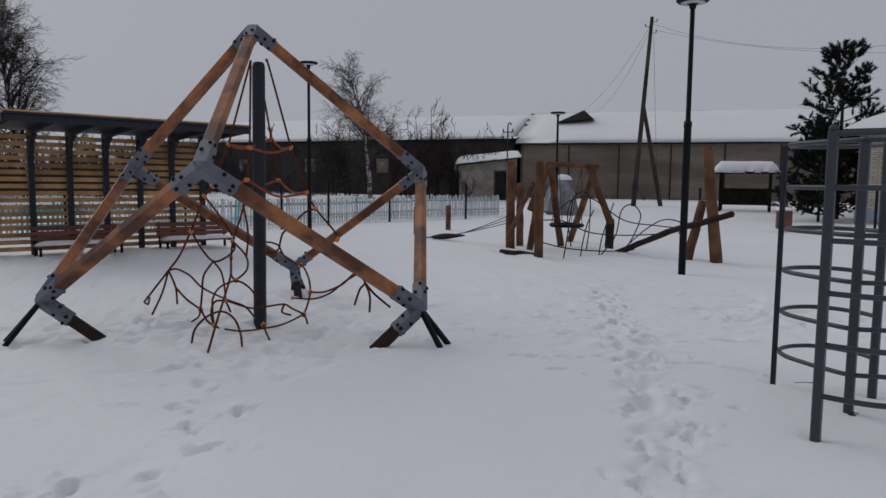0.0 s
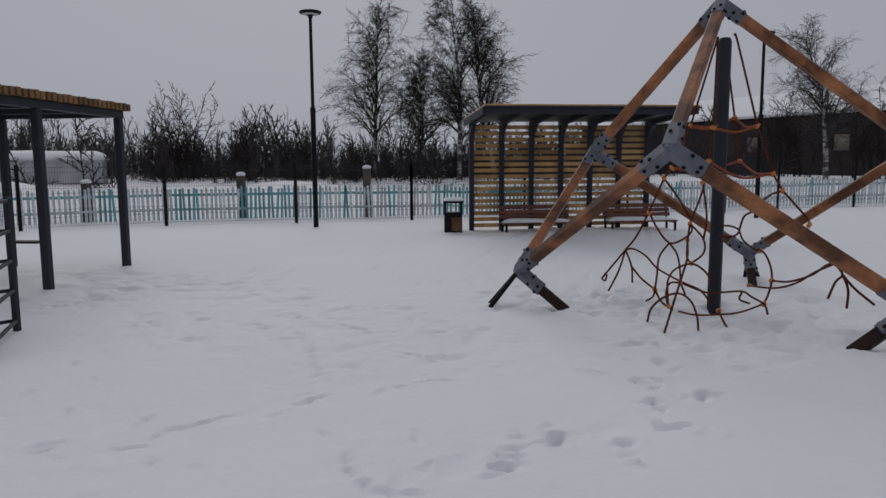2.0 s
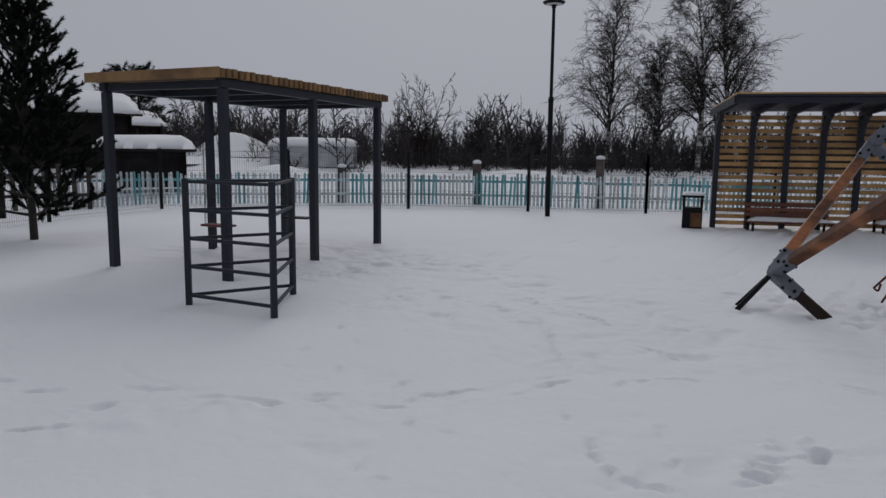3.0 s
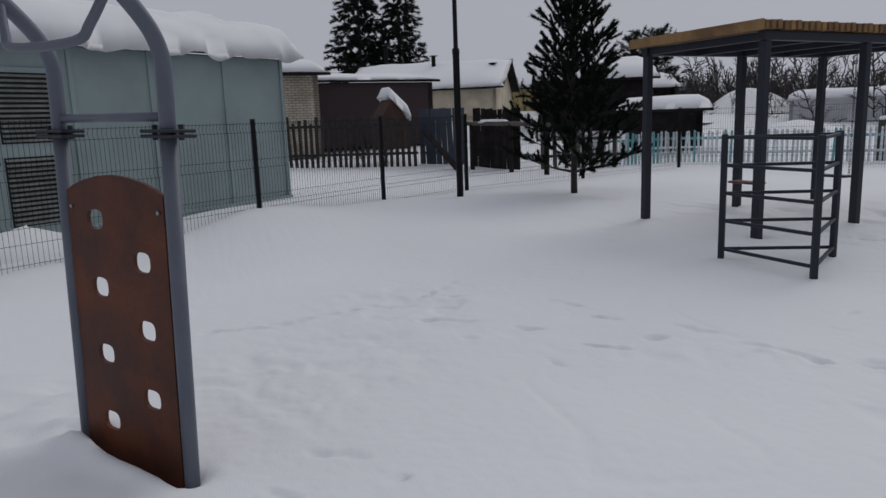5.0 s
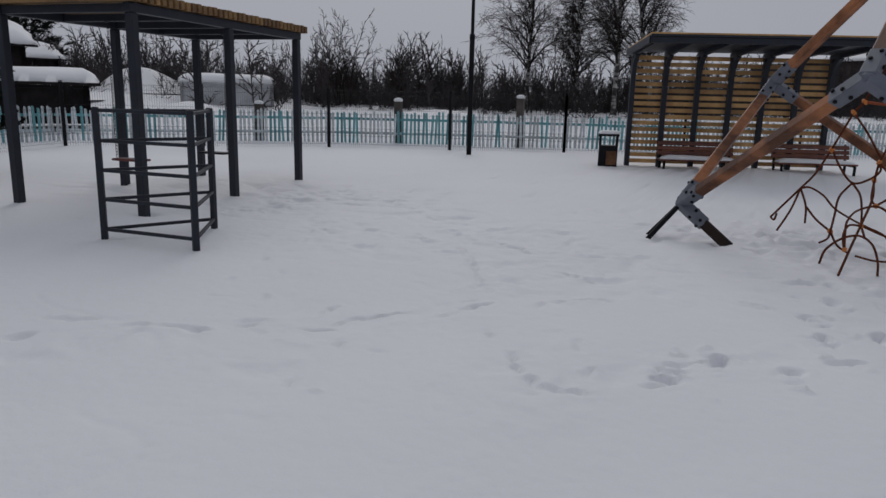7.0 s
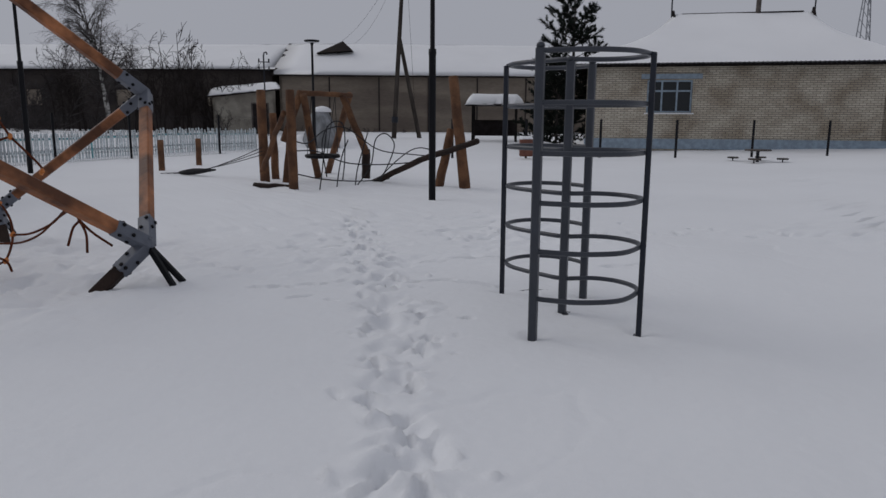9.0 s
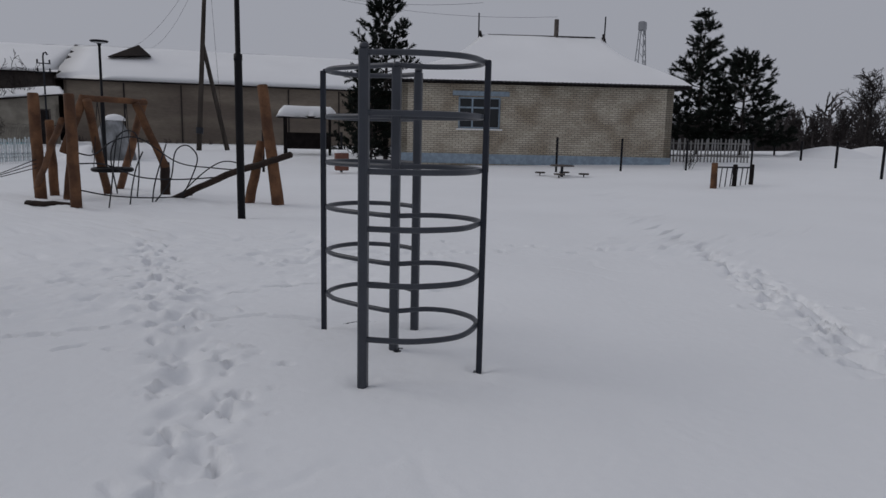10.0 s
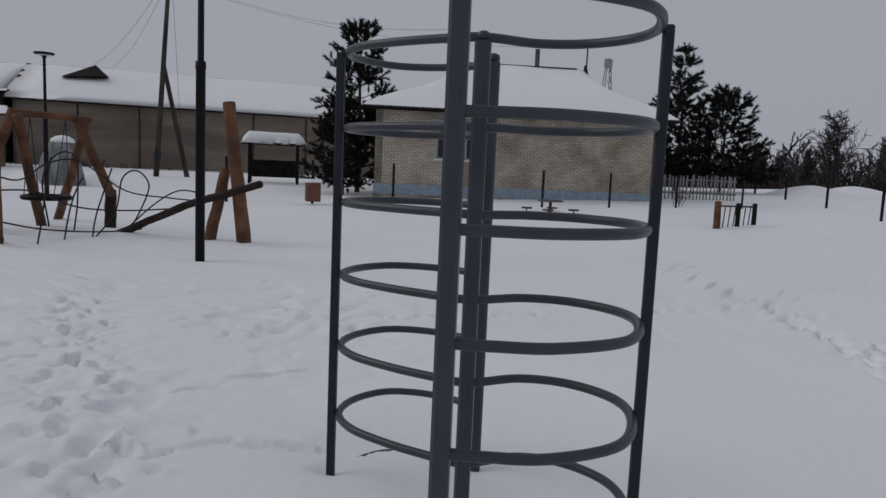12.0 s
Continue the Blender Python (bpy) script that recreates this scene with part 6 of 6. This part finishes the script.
part("body", Shape().prism([(-0.45, -0.4, 0), (0.45, -0.4, 0), (0.45, -0.4, 1.0), (0, -0.4, 1.72), (-0.45, -0.4, 1.0)], (0, 0.8, 0)), KENNEL, kn)
part("snow_cap", snow_slab([(-0.15, -0.52, 1.72), (0.62, -0.52, 0.98), (0.62, 0.52, 0.98), (-0.15, 0.52, 1.72)], 0.4, 61), SNOW_CAP, kn, "slumped snow cap", True)

# ---- small things towards the house ----
pt = thing("picnic_table", "low round picnic table with benches half buried in snow", "table", pose(23.2, 11.9, -0.02, 0, 0, 20))
part("tabletop", Shape().lathe([(0.4, 0.46), (0.42, 0.48), (0.4, 0.51)], 20), OLD_WOOD, pt, smooth=True)
part("leg", Shape().tube([(0, 0, -0.3), (0, 0, 0.46)], 0.05, 8), DARK_STEEL, pt)
for a_ in range(4):
    q_ = Vector((0.75 * math.cos(a_ * 1.571), 0.75 * math.sin(a_ * 1.571), 0.22))
    part("seat", Shape().lathe([(0.17, 0.2), (0.18, 0.22), (0.17, 0.25)], 14, (q_.x, q_.y, 0)), OLD_WOOD, pt, smooth=True)
    part("arm", Shape().tube([(0, 0, 0.05), (q_.x, q_.y, 0.05), (q_.x, q_.y, 0.2)], 0.025, 6), DARK_STEEL, pt)
rb = thing("rope_bridge_rail", "short brown posts joined by thin hanging bars in snow", "play rail", pose(22.4, 6.6, -0.08, 0, 0, -22))
for x_, h_, m_ in ((0, 0.85, LOG), (0.95, 0.8, DARK_WOOD), (1.75, 0.8, DARK_WOOD)):
    log(rb, (x_, 0, -0.3), (x_, 0, h_), 0.1 if x_ == 0 else 0.07, 0.09 if x_ == 0 else 0.065, m_, "post")
part("top_rail", Shape().tube([(0, 0, 0.74), (1.75, 0, 0.72)], 0.025, 6), DARK_STEEL, rb)
for k in range(6):
    part("bar", Shape().tube([(0.35 + 0.24 * k, 0, 0.73), (0.33 + 0.24 * k, 0.05, -0.1)], 0.016, 5), DARK_STEEL, rb)
bx = thing("brown_litter_bin", "small red-brown bin with a snow cap by the fence", "bin", pose(18.5, 17.8, 0.25, 0, 0, -40))
part("body", Shape().box((0, 0, 0.2), (0.45, 0.4, 0.6), None, 0.02), BENCH, bx)
part("snow_cap", snow_slab([(-0.23, -0.2, 0.5), (0.23, -0.2, 0.5), (0.23, 0.2, 0.5), (-0.23, 0.2, 0.5)], 0.1, 63, droop=0.005), SNOW_CAP, bx, "cap of snow", True)
hp = thing("covered_heap", "grey sheeted heap with snow on its top", "heap", pose(17.5, 30.5, 0.1))
part("sheet", Shape().lathe([(0.95, -0.2), (0.85, 0.4), (0.65, 1.1), (0.4, 1.6), (0.1, 1.75)], 9), DULL_TARP, hp)
part("snow_cap", Shape().lathe([(0.45, 1.62), (0.42, 1.75), (0.25, 1.86), (0.05, 1.9)], 9, (0.1, 0, 0)), SNOW_CAP, hp, "cap of snow", True)

# ---- trees ----


def spray(out, rnd, start, way, length, radius, level, bend, gaps, kids, droop, shrink):
    """Grow one limb with its twigs; each limb is a list of points and radii."""
    steps = 3 if level > 2 else max(3, int(3 + length * 1.4)) if level else max(6, int(length * 1.2))
    pts, rad = [start.copy()], [radius]
    d = way.normalized()
    for k in range(steps):
        d = (d + Vector((rnd.gauss(0, bend), rnd.gauss(0, bend), rnd.gauss(0, bend * 0.6) - droop * level * (k / steps)))).normalized()
        pts.append(pts[-1] + d * (length / steps))
        rad.append(max(radius * (1 - 0.85 * (k + 1) / steps), 0.004))
    out.append((pts, rad, level))
    if level >= len(kids):
        return
    for i in range(kids[level]):
        t = gaps + (1 - gaps) * (i + rnd.random()) / kids[level]
        k = min(int(t * steps), steps - 1)
        p = pts[k].lerp(pts[k + 1], t * steps - k)
        axis = (pts[k + 1] - pts[k]).normalized()
        side = axis.orthogonal().normalized()
        side.rotate(Matrix.Rotation(rnd.uniform(0, 6.283), 3, axis))
        ang = rnd.uniform(0.5, 0.95) if level == 0 else rnd.uniform(0.4, 1.1)
        way2 = axis * math.cos(ang) + side * math.sin(ang) + Vector((0, 0, 0.18 if level == 0 else 0.0))
        reach = length * shrink[level] * rnd.uniform(0.65, 1.15) * (1.15 - 0.75 * t if level == 0 else 1.0)
        spray(out, rnd, p, way2, reach, max(rad[k] * 0.5, 0.005), level + 1, bend * 1.15, 0.12, kids, droop, shrink)


def cone(s, pts, r, plain=False):
    """One thin bent twig that runs out to a point."""
    a, m, t = pts[0], pts[len(pts) // 2], pts[-1]
    d = (t - a).normalized()
    x = d.orthogonal().normalized()
    y = d.cross(x)
    k = len(s.v)
    if plain:
        s.v += [tuple(a + f * r) for f in (x, -0.5 * x + 0.87 * y, -0.5 * x - 0.87 * y)] + [tuple(t)]
        s.f += [(k, k + 1, k + 3), (k + 1, k + 2, k + 3), (k + 2, k, k + 3)]
        return
    for p in (a, m):
        for f in (x, -0.5 * x + 0.87 * y, -0.5 * x - 0.87 * y):
            s.v.append(tuple(p + f * r))
    s.v.append(tuple(t))
    s.f += [(k, k + 1, k + 4, k + 3), (k + 1, k + 2, k + 5, k + 4), (k + 2, k, k + 3, k + 5), (k + 3, k + 4, k + 6), (k + 4, k + 5, k + 6), (k + 5, k + 3, k + 6)]


def limbs_mesh(limbs, name, mat, thick=1.0, seg=3, least=0.0):
    s = Shape()
    for pts, rad, level in limbs:
        if level >= 3:
            cone(s, pts, max(rad[0] * thick, least))
        else:
            s.tube(pts, [max(r * thick, least) for r in rad], 6 if level == 0 else seg, caps=False)
    return s.mesh(name, mat, True)


def bare_tree(seed, height, kids, shrink, radius, droop, bend=0.1, gaps=0.3):
    limbs = []
    spray(limbs, random.Random(seed), Vector((0, 0, -0.4)), Vector((0.04, 0.02, 1)), height, radius, 0, bend * 0.5, gaps, kids, droop, shrink)
    return limbs


def birch(x, y, height, seed, label, least=0.0085, twig=TWIG):
    root = thing("birch_tree", label, "tree", pose(x, y, ground_z(x, y), 0, 0, seed * 47), "birches")
    limbs = bare_tree(seed, height, (38, 15, 9), (0.4, 0.44, 0.42), 0.16, 0.15, 0.1, 0.24)
    part("trunk", limbs_mesh([l for l in limbs if l[2] == 0], "trunk", BIRCH), BIRCH, root, "white and black bark trunk")
    part("branchwork", limbs_mesh([l for l in limbs if l[2] == 1], "branchwork", BARK, 1.0, 4, least * 1.3), BARK, root)
    tagged(part("crown", limbs_mesh([l for l in limbs if l[2] > 1], "crown", twig, 1.0, 3, least), twig, root, "dense drooping bare twigs"), kind="stuff")


birch(-14.8, 42.7, 10.2, 1, "tall bare birch with drooping twigs at the field edge")
birch(-9.0, 41.2, 10.3, 2, "tall bare birch with a dense drooping crown")
birch(-7.0, 42.2, 10.0, 3, "bare birch standing close beside another birch")
birch(11.7, 45.0, 8.5, 4, "bare white-trunked birch before the dark warehouse", 0.006, TWIG_PALE)
birch(-11.8, 43.5, 7.4, 6, "slender young bare birch among taller ones")


def shrub_kind(seed, height, stems):
    limbs = []
    rnd = random.Random(seed)
    for _ in range(stems):
        a, r = rnd.uniform(0, 6.28), rnd.uniform(0, 0.5)
        spray(limbs, rnd, Vector((r * math.cos(a), r * math.sin(a), -0.3)), Vector((0.35 * math.cos(a) * rnd.random(), 0.35 * math.sin(a) * rnd.random(), 1)), height * rnd.uniform(0.6, 1.05), 0.035, 0, 0.07, 0.2, (9, 5), 0.02, (0.34, 0.45))
    return limbs


BUSH = [limbs_mesh(shrub_kind(20 + k, 4.0, 6), "bush", TWIG, 1.0, 3, 0.01) for k in range(3)]
for k, (x, y, s, turn) in enumerate(((11.5, 50.0, 1.35, 10), (17.6, 49.5, 1.45, 80), (20.5, 48.2, 1.3, 150), (14.6, 50.5, 1.1, 200), (17.3, 42.0, 0.62, 260), (-26.0, 38.5, 1.45, 300), (-24.0, 36.5, 1.3, 20), (-21.0, 38.5, 1.35, 60), (15.8, 49.6, 1.55, 35), (16.7, 48.9, 1.7, 120), (18.6, 48.7, 1.6, 215), (19.6, 48.9, 1.5, 330), (10.4, 50.6, 1.3, 95))):
    b = thing("bare_bush", "bare dark many-stemmed bush in the snow", "bush", pose(x, y, ground_z(x, y), 0, 0, turn), "bare bushes")
    part("twig_growth", BUSH[k % 3], TWIG, b, at=Matrix.Diagonal((s, s, s, 1)))
for x, y, s in ((29.6, 9.6, 0.3), (20.5, 42.5, 0.55), (-22.5, 4.6, 0.4), (-23.2, 5.6, 0.45)):
    b = thing("bare_bush", "small bare twiggy bush beside the fence", "bush", pose(x, y, ground_z(x, y), 0, 0, x * 40), "bare bushes")
    part("twig_growth", BUSH[1], TWIG, b, at=Matrix.Diagonal((s, s, s, 1)))


def belt(name, label, lines, count, height, seed, mat=TWIG_FAR, spread=4.0, fat=1.0):
    """A far strip of bare scrub, twig by twig, in one object."""
    rnd = random.Random(seed)
    kinds = []
    for k in range(4):
        limbs = []
        r2 = random.Random(seed * 10 + k)
        for _ in range(5):
            a = r2.uniform(0, 6.28)
            spray(limbs, r2, Vector((0.6 * math.cos(a), 0.6 * math.sin(a), -0.4)), Vector((0.3 * math.cos(a), 0.3 * math.sin(a), 1)), r2.uniform(0.7, 1.0), 0.012, 0, 0.04, 0.1, (13, 7), 0.01, (0.3, 0.5))
        s = Shape()
        for pts, rad, level in limbs:
            if level == 2:
                cone(s, pts, 0.0033 * fat, True)
            else:
                if level == 0:
                    s.tube(pts[::2], 0.0042, 3, caps=False)
                else:
                    cone(s, pts, 0.004 * fat, True)
        tris = [(f[0], f[1], f[2]) for f in s.f] + [(f[0], f[2], f[3]) for f in s.f if len(f) == 4]
        kinds.append((np.array(s.v), np.array(tris)))
    vs, fs, n0 = [], [], 0
    total = sum((Vector(b) - Vector(a)).length for a, b in lines)
    for a, b in lines:
        a, b = Vector(a), Vector(b)
        n = int(count * (b - a).length / total)
        side = Vector((-(b - a).y, (b - a).x)).normalized()
        for k in range(n):
            p = a.lerp(b, (k + rnd.random()) / n) + side * rnd.gauss(0, spread)
            h = height * rnd.uniform(0.4, 1.15) * (1 + 0.45 * noise.noise(Vector((p.x * 0.15, p.y * 0.15, seed))))
            v, f = kinds[rnd.randint(0, 3)]
            c, s = math.cos(rnd.uniform(0, 6.28)), math.sin(rnd.uniform(0, 6.28))
            w = h * 0.9
            q = np.stack([(v[:, 0] * c - v[:, 1] * s) * w + p.x, (v[:, 0] * s + v[:, 1] * c) * w + p.y, v[:, 2] * h + ground_z(p.x, p.y)], -1)
            vs.append(q)
            fs.append(f + n0)
            n0 += len(v)
    me = bpy.data.meshes.new(name)
    me.from_pydata(np.concatenate(vs).tolist(), [], np.concatenate(fs).tolist())
    me.materials.append(mat)
    tagged(new(name, me), label, "trees", kind="stuff")


belt("scrub_belt", "dense dark leafless scrub along the far field edge", [((-52, 30), (-34, 37)), ((-34, 37), (-14, 45)), ((-14, 45), (2, 52)), ((2, 52), (8, 56))], 245, 5.4, 3, spread=3.2, fat=1.5)
belt("tall_scrub", "taller thin leafless saplings rising behind the scrub", [((-50, 38), (-30, 46)), ((-30, 46), (-8, 54)), ((-8, 54), (6, 60))], 110, 7.8, 9, spread=3.5, fat=1.2)
belt("low_scrub", "low dark leafless scrub under the birches", [((-40, 36), (-20, 41)), ((-20, 41), (0, 47)), ((0, 47), (9, 50))], 150, 2.8, 4, spread=1.6, fat=1.9)
belt("far_woods", "far leafless woods beyond the snowy field", [((60, -25), (88, 0)), ((88, 0), (92, 22)), ((92, 22), (80, 40))], 240, 7.8, 5, spread=4.5, fat=2.5)
belt("village_trees", "bare trees and scrub behind the village houses", [((-75, -10), (-72, 20)), ((-72, 20), (-52, 38))], 60, 6.5, 6, spread=5)
belt("southern_scrub", "bare scrub at the far end of the field", [((-60, -40), (0, -60)), ((0, -60), (60, -25))], 8, 5.5, 7, spread=5)
belt("dry_weeds", "thin dry weeds along the warehouse wall", [((24.5, 54.3), (30.0, 50.0)), ((30.0, 50.0), (52.0, 34.5))], 40, 0.75, 8, spread=0.7, fat=3.5)
big = thing("bare_oak", "broad bare tree standing above the far woods", "tree", pose(80.0, 8.6, 1.0))
limbs = bare_tree(15, 6.6, (24, 10, 7), (0.5, 0.5, 0.5), 0.22, 0.0, 0.1, 0.2)
part("trunk", limbs_mesh([l for l in limbs if l[2] == 0], "trunk", BARK), BARK, big)
part("crown", limbs_mesh([l for l in limbs if l[2] > 0], "crown", TWIG_FAR, 1.0, 3, 0.022), TWIG_FAR, big)
limbs = bare_tree(16, 4.1, (22, 9, 7), (0.42, 0.5, 0.5), 0.17, 0.0, 0.1, 0.22)
FAR_TRUNK = limbs_mesh([l for l in limbs if l[2] == 0], "trunk", BARK)
FAR_CROWN = limbs_mesh([l for l in limbs if l[2] > 0], "crown", TWIG_FAR, 1.0, 3, 0.022)
for x, y, s in ((82.1, 15.6, 1.0), (82.4, 13.6, 0.86), (82.8, 11.2, 1.02), (83.6, 4.4, 1.05), (80.5, 0.8, 0.9), (81.0, 18.6, 0.85)):
    far = thing("bare_tree", "bare dark tree among the far woods", "tree", pose(x, y, 0.7, 0, 0, x * 90), "far bare trees")
    part("trunk", FAR_TRUNK, BARK, far, at=Matrix.Diagonal((s, s, s, 1)))
    part("crown", FAR_CROWN, TWIG_FAR, far, at=Matrix.Diagonal((s, s, s, 1)))


def needle_tree(name, label, x, y, height, seed, first, whorls, reach, rise, tuft, needles, mat, group="pines", width=0.012, form=0.9, gap=0.0, lean=(0.35, 0.9), flare=(0.5, 1.0), short=0.48, close=0.34, level=0.35):
    """A conifer of whorled limbs, each set with tufts of needles."""
    rnd = random.Random(seed)
    z = ground_z(x, y)
    root = thing(name, label, "tree", pose(x, y, z, 0, 0, seed * 31), group)
    wood, tufts = Shape(), []
    part("trunk", Shape().tube([(0, 0, -0.4), (0.02, 0, height * 0.5), (0, 0, height * 0.97)], [0.017 * height, 0.011 * height, 0.006], 8), BARK, root, smooth=True)
    for k in range(whorls):
        t = (k + rnd.uniform(0.2, 0.8)) / whorls
        zz = height * (first + (0.97 - first) * t)
        n = rnd.randint(4, 6)
        for i in range(n):
            if rnd.random() < gap:
                continue
            a = 2 * math.pi * (i + rnd.random() * 0.7) / n
            ln = reach * ((1 - t) ** form + 0.06) * rnd.uniform(0.7, 1.15)
            d = Vector((math.cos(a), math.sin(a), rise * (level + t)))
            pts = [Vector((0, 0, zz))]
            for s in range(4):
                d.z += rise * 0.28 * (0.5 + t)
                pts.append(pts[-1] + d.normalized() * ln / 4)
            wood.tube(pts, [0.02 + 0.01 * ln, 0.016 + 0.006 * ln, 0.012, 0.009, 0.006], 4, caps=False)
            tufts.append((pts[-1], (pts[-1] - pts[-2]).normalized(), 1.0))
            m = max(2, int(ln / (tuft * close)))
            for j in range(m):
                f = 0.25 + 0.75 * (j + rnd.random()) / m
                q = f * 3.999
                p = pts[int(q)].lerp(pts[int(q) + 1], q % 1)
                s = Vector((rnd.gauss(0, 1), rnd.gauss(0, 1), rnd.gauss(0.1, 0.4))).normalized()
                w = (s * 0.9 + (pts[-1] - pts[0]).normalized() * 0.7 + Vector((0, 0, rise * 0.7))).normalized()
                stem = tuft * rnd.uniform(0.3, 1.0)
                wood.tube([p, p + w * stem], [0.008, 0.005], 3, caps=False)
                tufts.append((p + w * stem * 0.4, w, rnd.uniform(0.7, 1.1)))
    tufts.append((Vector((0, 0, height * 0.9)), Vector((0, 0, 1)), 1.2))
    tagged(part("branchwork", wood, BARK, root), kind="stuff")
    vs, fs = [], []
    for p, d, s in tufts:
        side = d.orthogonal().normalized()
        other = d.cross(side)
        for i in range(needles):
            a = rnd.uniform(0, 6.283)
            out = (side * math.cos(a) + other * math.sin(a))
            b = p + d * (tuft * s * rnd.uniform(0, 0.9))
            tip = b + (d * rnd.uniform(*lean) + out * rnd.uniform(*flare)).normalized() * (tuft * short * s * rnd.uniform(0.7, 1.1))
            w = d.cross(out) * width
            k = len(vs)
            vs += [tuple(b - w), tuple(b + w), tuple(tip)]
            fs.append((k, k + 1, k + 2))
    me = bpy.data.meshes.new("needles")
    me.from_pydata(vs, [], fs)
    me.materials.append(mat)
    tagged(part("needles", me, mat, root, "dense dark green needles"), kind="stuff")
    return root


needle_tree("young_pine", "young dark green pine with upright shoots by the fence", -11.9, 6.35, 4.2, 7, 0.07, 15, 1.22, 0.68, 0.33, 110, NEEDLE, width=0.0125, form=0.78, lean=(0.55, 0.95), flare=(0.55, 0.85), short=0.26, close=0.22, level=0.06)
needle_tree("pine_tree", "dark pine with an uneven crown beside the brick house", 27.2, 23.4, 7.5, 8, 0.06, 17, 2.2, 0.3, 0.4, 46, NEEDLE_FAR, width=0.026, form=0.5, gap=0.08)
needle_tree("pine_tree", "tall dark pine rising behind the brick house corner", 41.5, 12.95, 7.6, 9, 0.06, 17, 2.5, 0.25, 0.46, 44, NEEDLE_FAR, width=0.03, form=0.95, gap=0.08)
needle_tree("pine_tree", "broad lower dark pine beside a taller one", 41.9, 10.75, 5.5, 10, 0.05, 13, 2.6, 0.2, 0.46, 44, NEEDLE_FAR, width=0.03, form=0.6, gap=0.1)
needle_tree("pine_tree", "low dark conifer by the house wall", 24.4, 21.8, 3.9, 11, 0.03, 10, 1.3, 0.3, 0.3, 46, NEEDLE_FAR, width=0.02, form=0.45, gap=0.05)
needle_tree("spruce_tree", "tall dark spruce behind the village roofs", -58.5, 12.9, 13.5, 12, 0.05, 26, 3.0, -0.12, 0.7, 44, NEEDLE_FAR, "spruces", 0.042)
needle_tree("spruce_tree", "tall dark spruce beside another behind roofs", -57.6, 16.0, 12.4, 13, 0.05, 24, 2.8, -0.12, 0.7, 44, NEEDLE_FAR, "spruces", 0.042)
needle_tree("pine_tree", "dark round pine among the far village trees", -45.0, 31.0, 5.2, 14, 0.1, 10, 2.6, 0.2, 0.7, 30, NEEDLE_FAR, width=0.034, form=0.4)


def lattice_tower():
    root = thing("lattice_tower", "far thin steel lattice mast above the house roof", "tower", pose(131.9, 51.8, 0))
    for sx in (-1, 1):
        for sy in (-1, 1):
            part("leg", Shape().tube([(1.6 * sx, 1.6 * sy, 0), (0.4 * sx, 0.4 * sy, 22)], 0.1, 4), STEEL, root)
    for k in range(12):
        z0, z1 = 22 * k / 12, 22 * (k + 1) / 12
        w0, w1 = 1.6 - 1.2 * k / 12, 1.6 - 1.2 * (k + 1) / 12
        brace = Shape().tube([(-w0, -w0, z0), (w1, -w1, z1)], 0.06, 4).tube([(w0, -w0, z0), (-w1, -w1, z1)], 0.06, 4).tube([(-w0, -w0, z0), (-w1, w1, z1)], 0.06, 4)
        part("brace", brace, STEEL, root)
    part("aerials", Shape().box((0, 0, 22.3), (1.5, 1.2, 1.7), None, 0.2), STEEL, root)


lattice_tower()

# heaps and banks of snow beyond the fences
for hx, hy, r, h in ((-33.0, 22.0, 3.6, 0.75), (-24.5, 24.5, 2.4, 0.5), (-36.0, 32.0, 3.5, 1.4), (44.0, 6.6, 2.6, 0.55), (48.5, 5.0, 2.8, 0.55), (17.0, 31.5, 1.6, 0.6), (19.2, 31.0, 1.2, 0.5), (6.0, 34.0, 3.0, 0.5), (-16.0, 33.0, 4.0, 0.3), (-9.45, -2.35, 0.75, 0.26)):
    b = Shape()
    n, m = 28, 9
    z = ground_z(hx, hy)
    for j in range(m):
        t = j / (m - 1)
        for i in range(n):
            a = 2 * math.pi * i / n
            w = 1 + 0.25 * noise.noise(Vector((math.cos(a) + hx, math.sin(a) + hy, t)))
            b.v.append((r * (1 - t * 0.97) * w * math.cos(a), r * (1 - t * 0.97) * w * math.sin(a), h * (math.sin(t * math.pi / 2) ** 1.4 if r > 1 else math.sqrt(t * (2 - t)) * w) - 0.15 * (1 - t)))
    for j in range(m - 1):
        b.f += [(j * n + i, j * n + (i + 1) % n, j * n + n + (i + 1) % n, j * n + n + i) for i in range(n)]
    b.f.append(tuple((m - 1) * n + i for i in range(n)))
    hb = part("snow_bank", b, SNOW_CAP, None, smooth=True, at=pose(hx, hy, z))
    tagged(hb, "lumpy heap of snow against the hut door" if hx == -9.45 else "rounded heap of piled snow beyond the fence", "snow heap", "snow heaps")
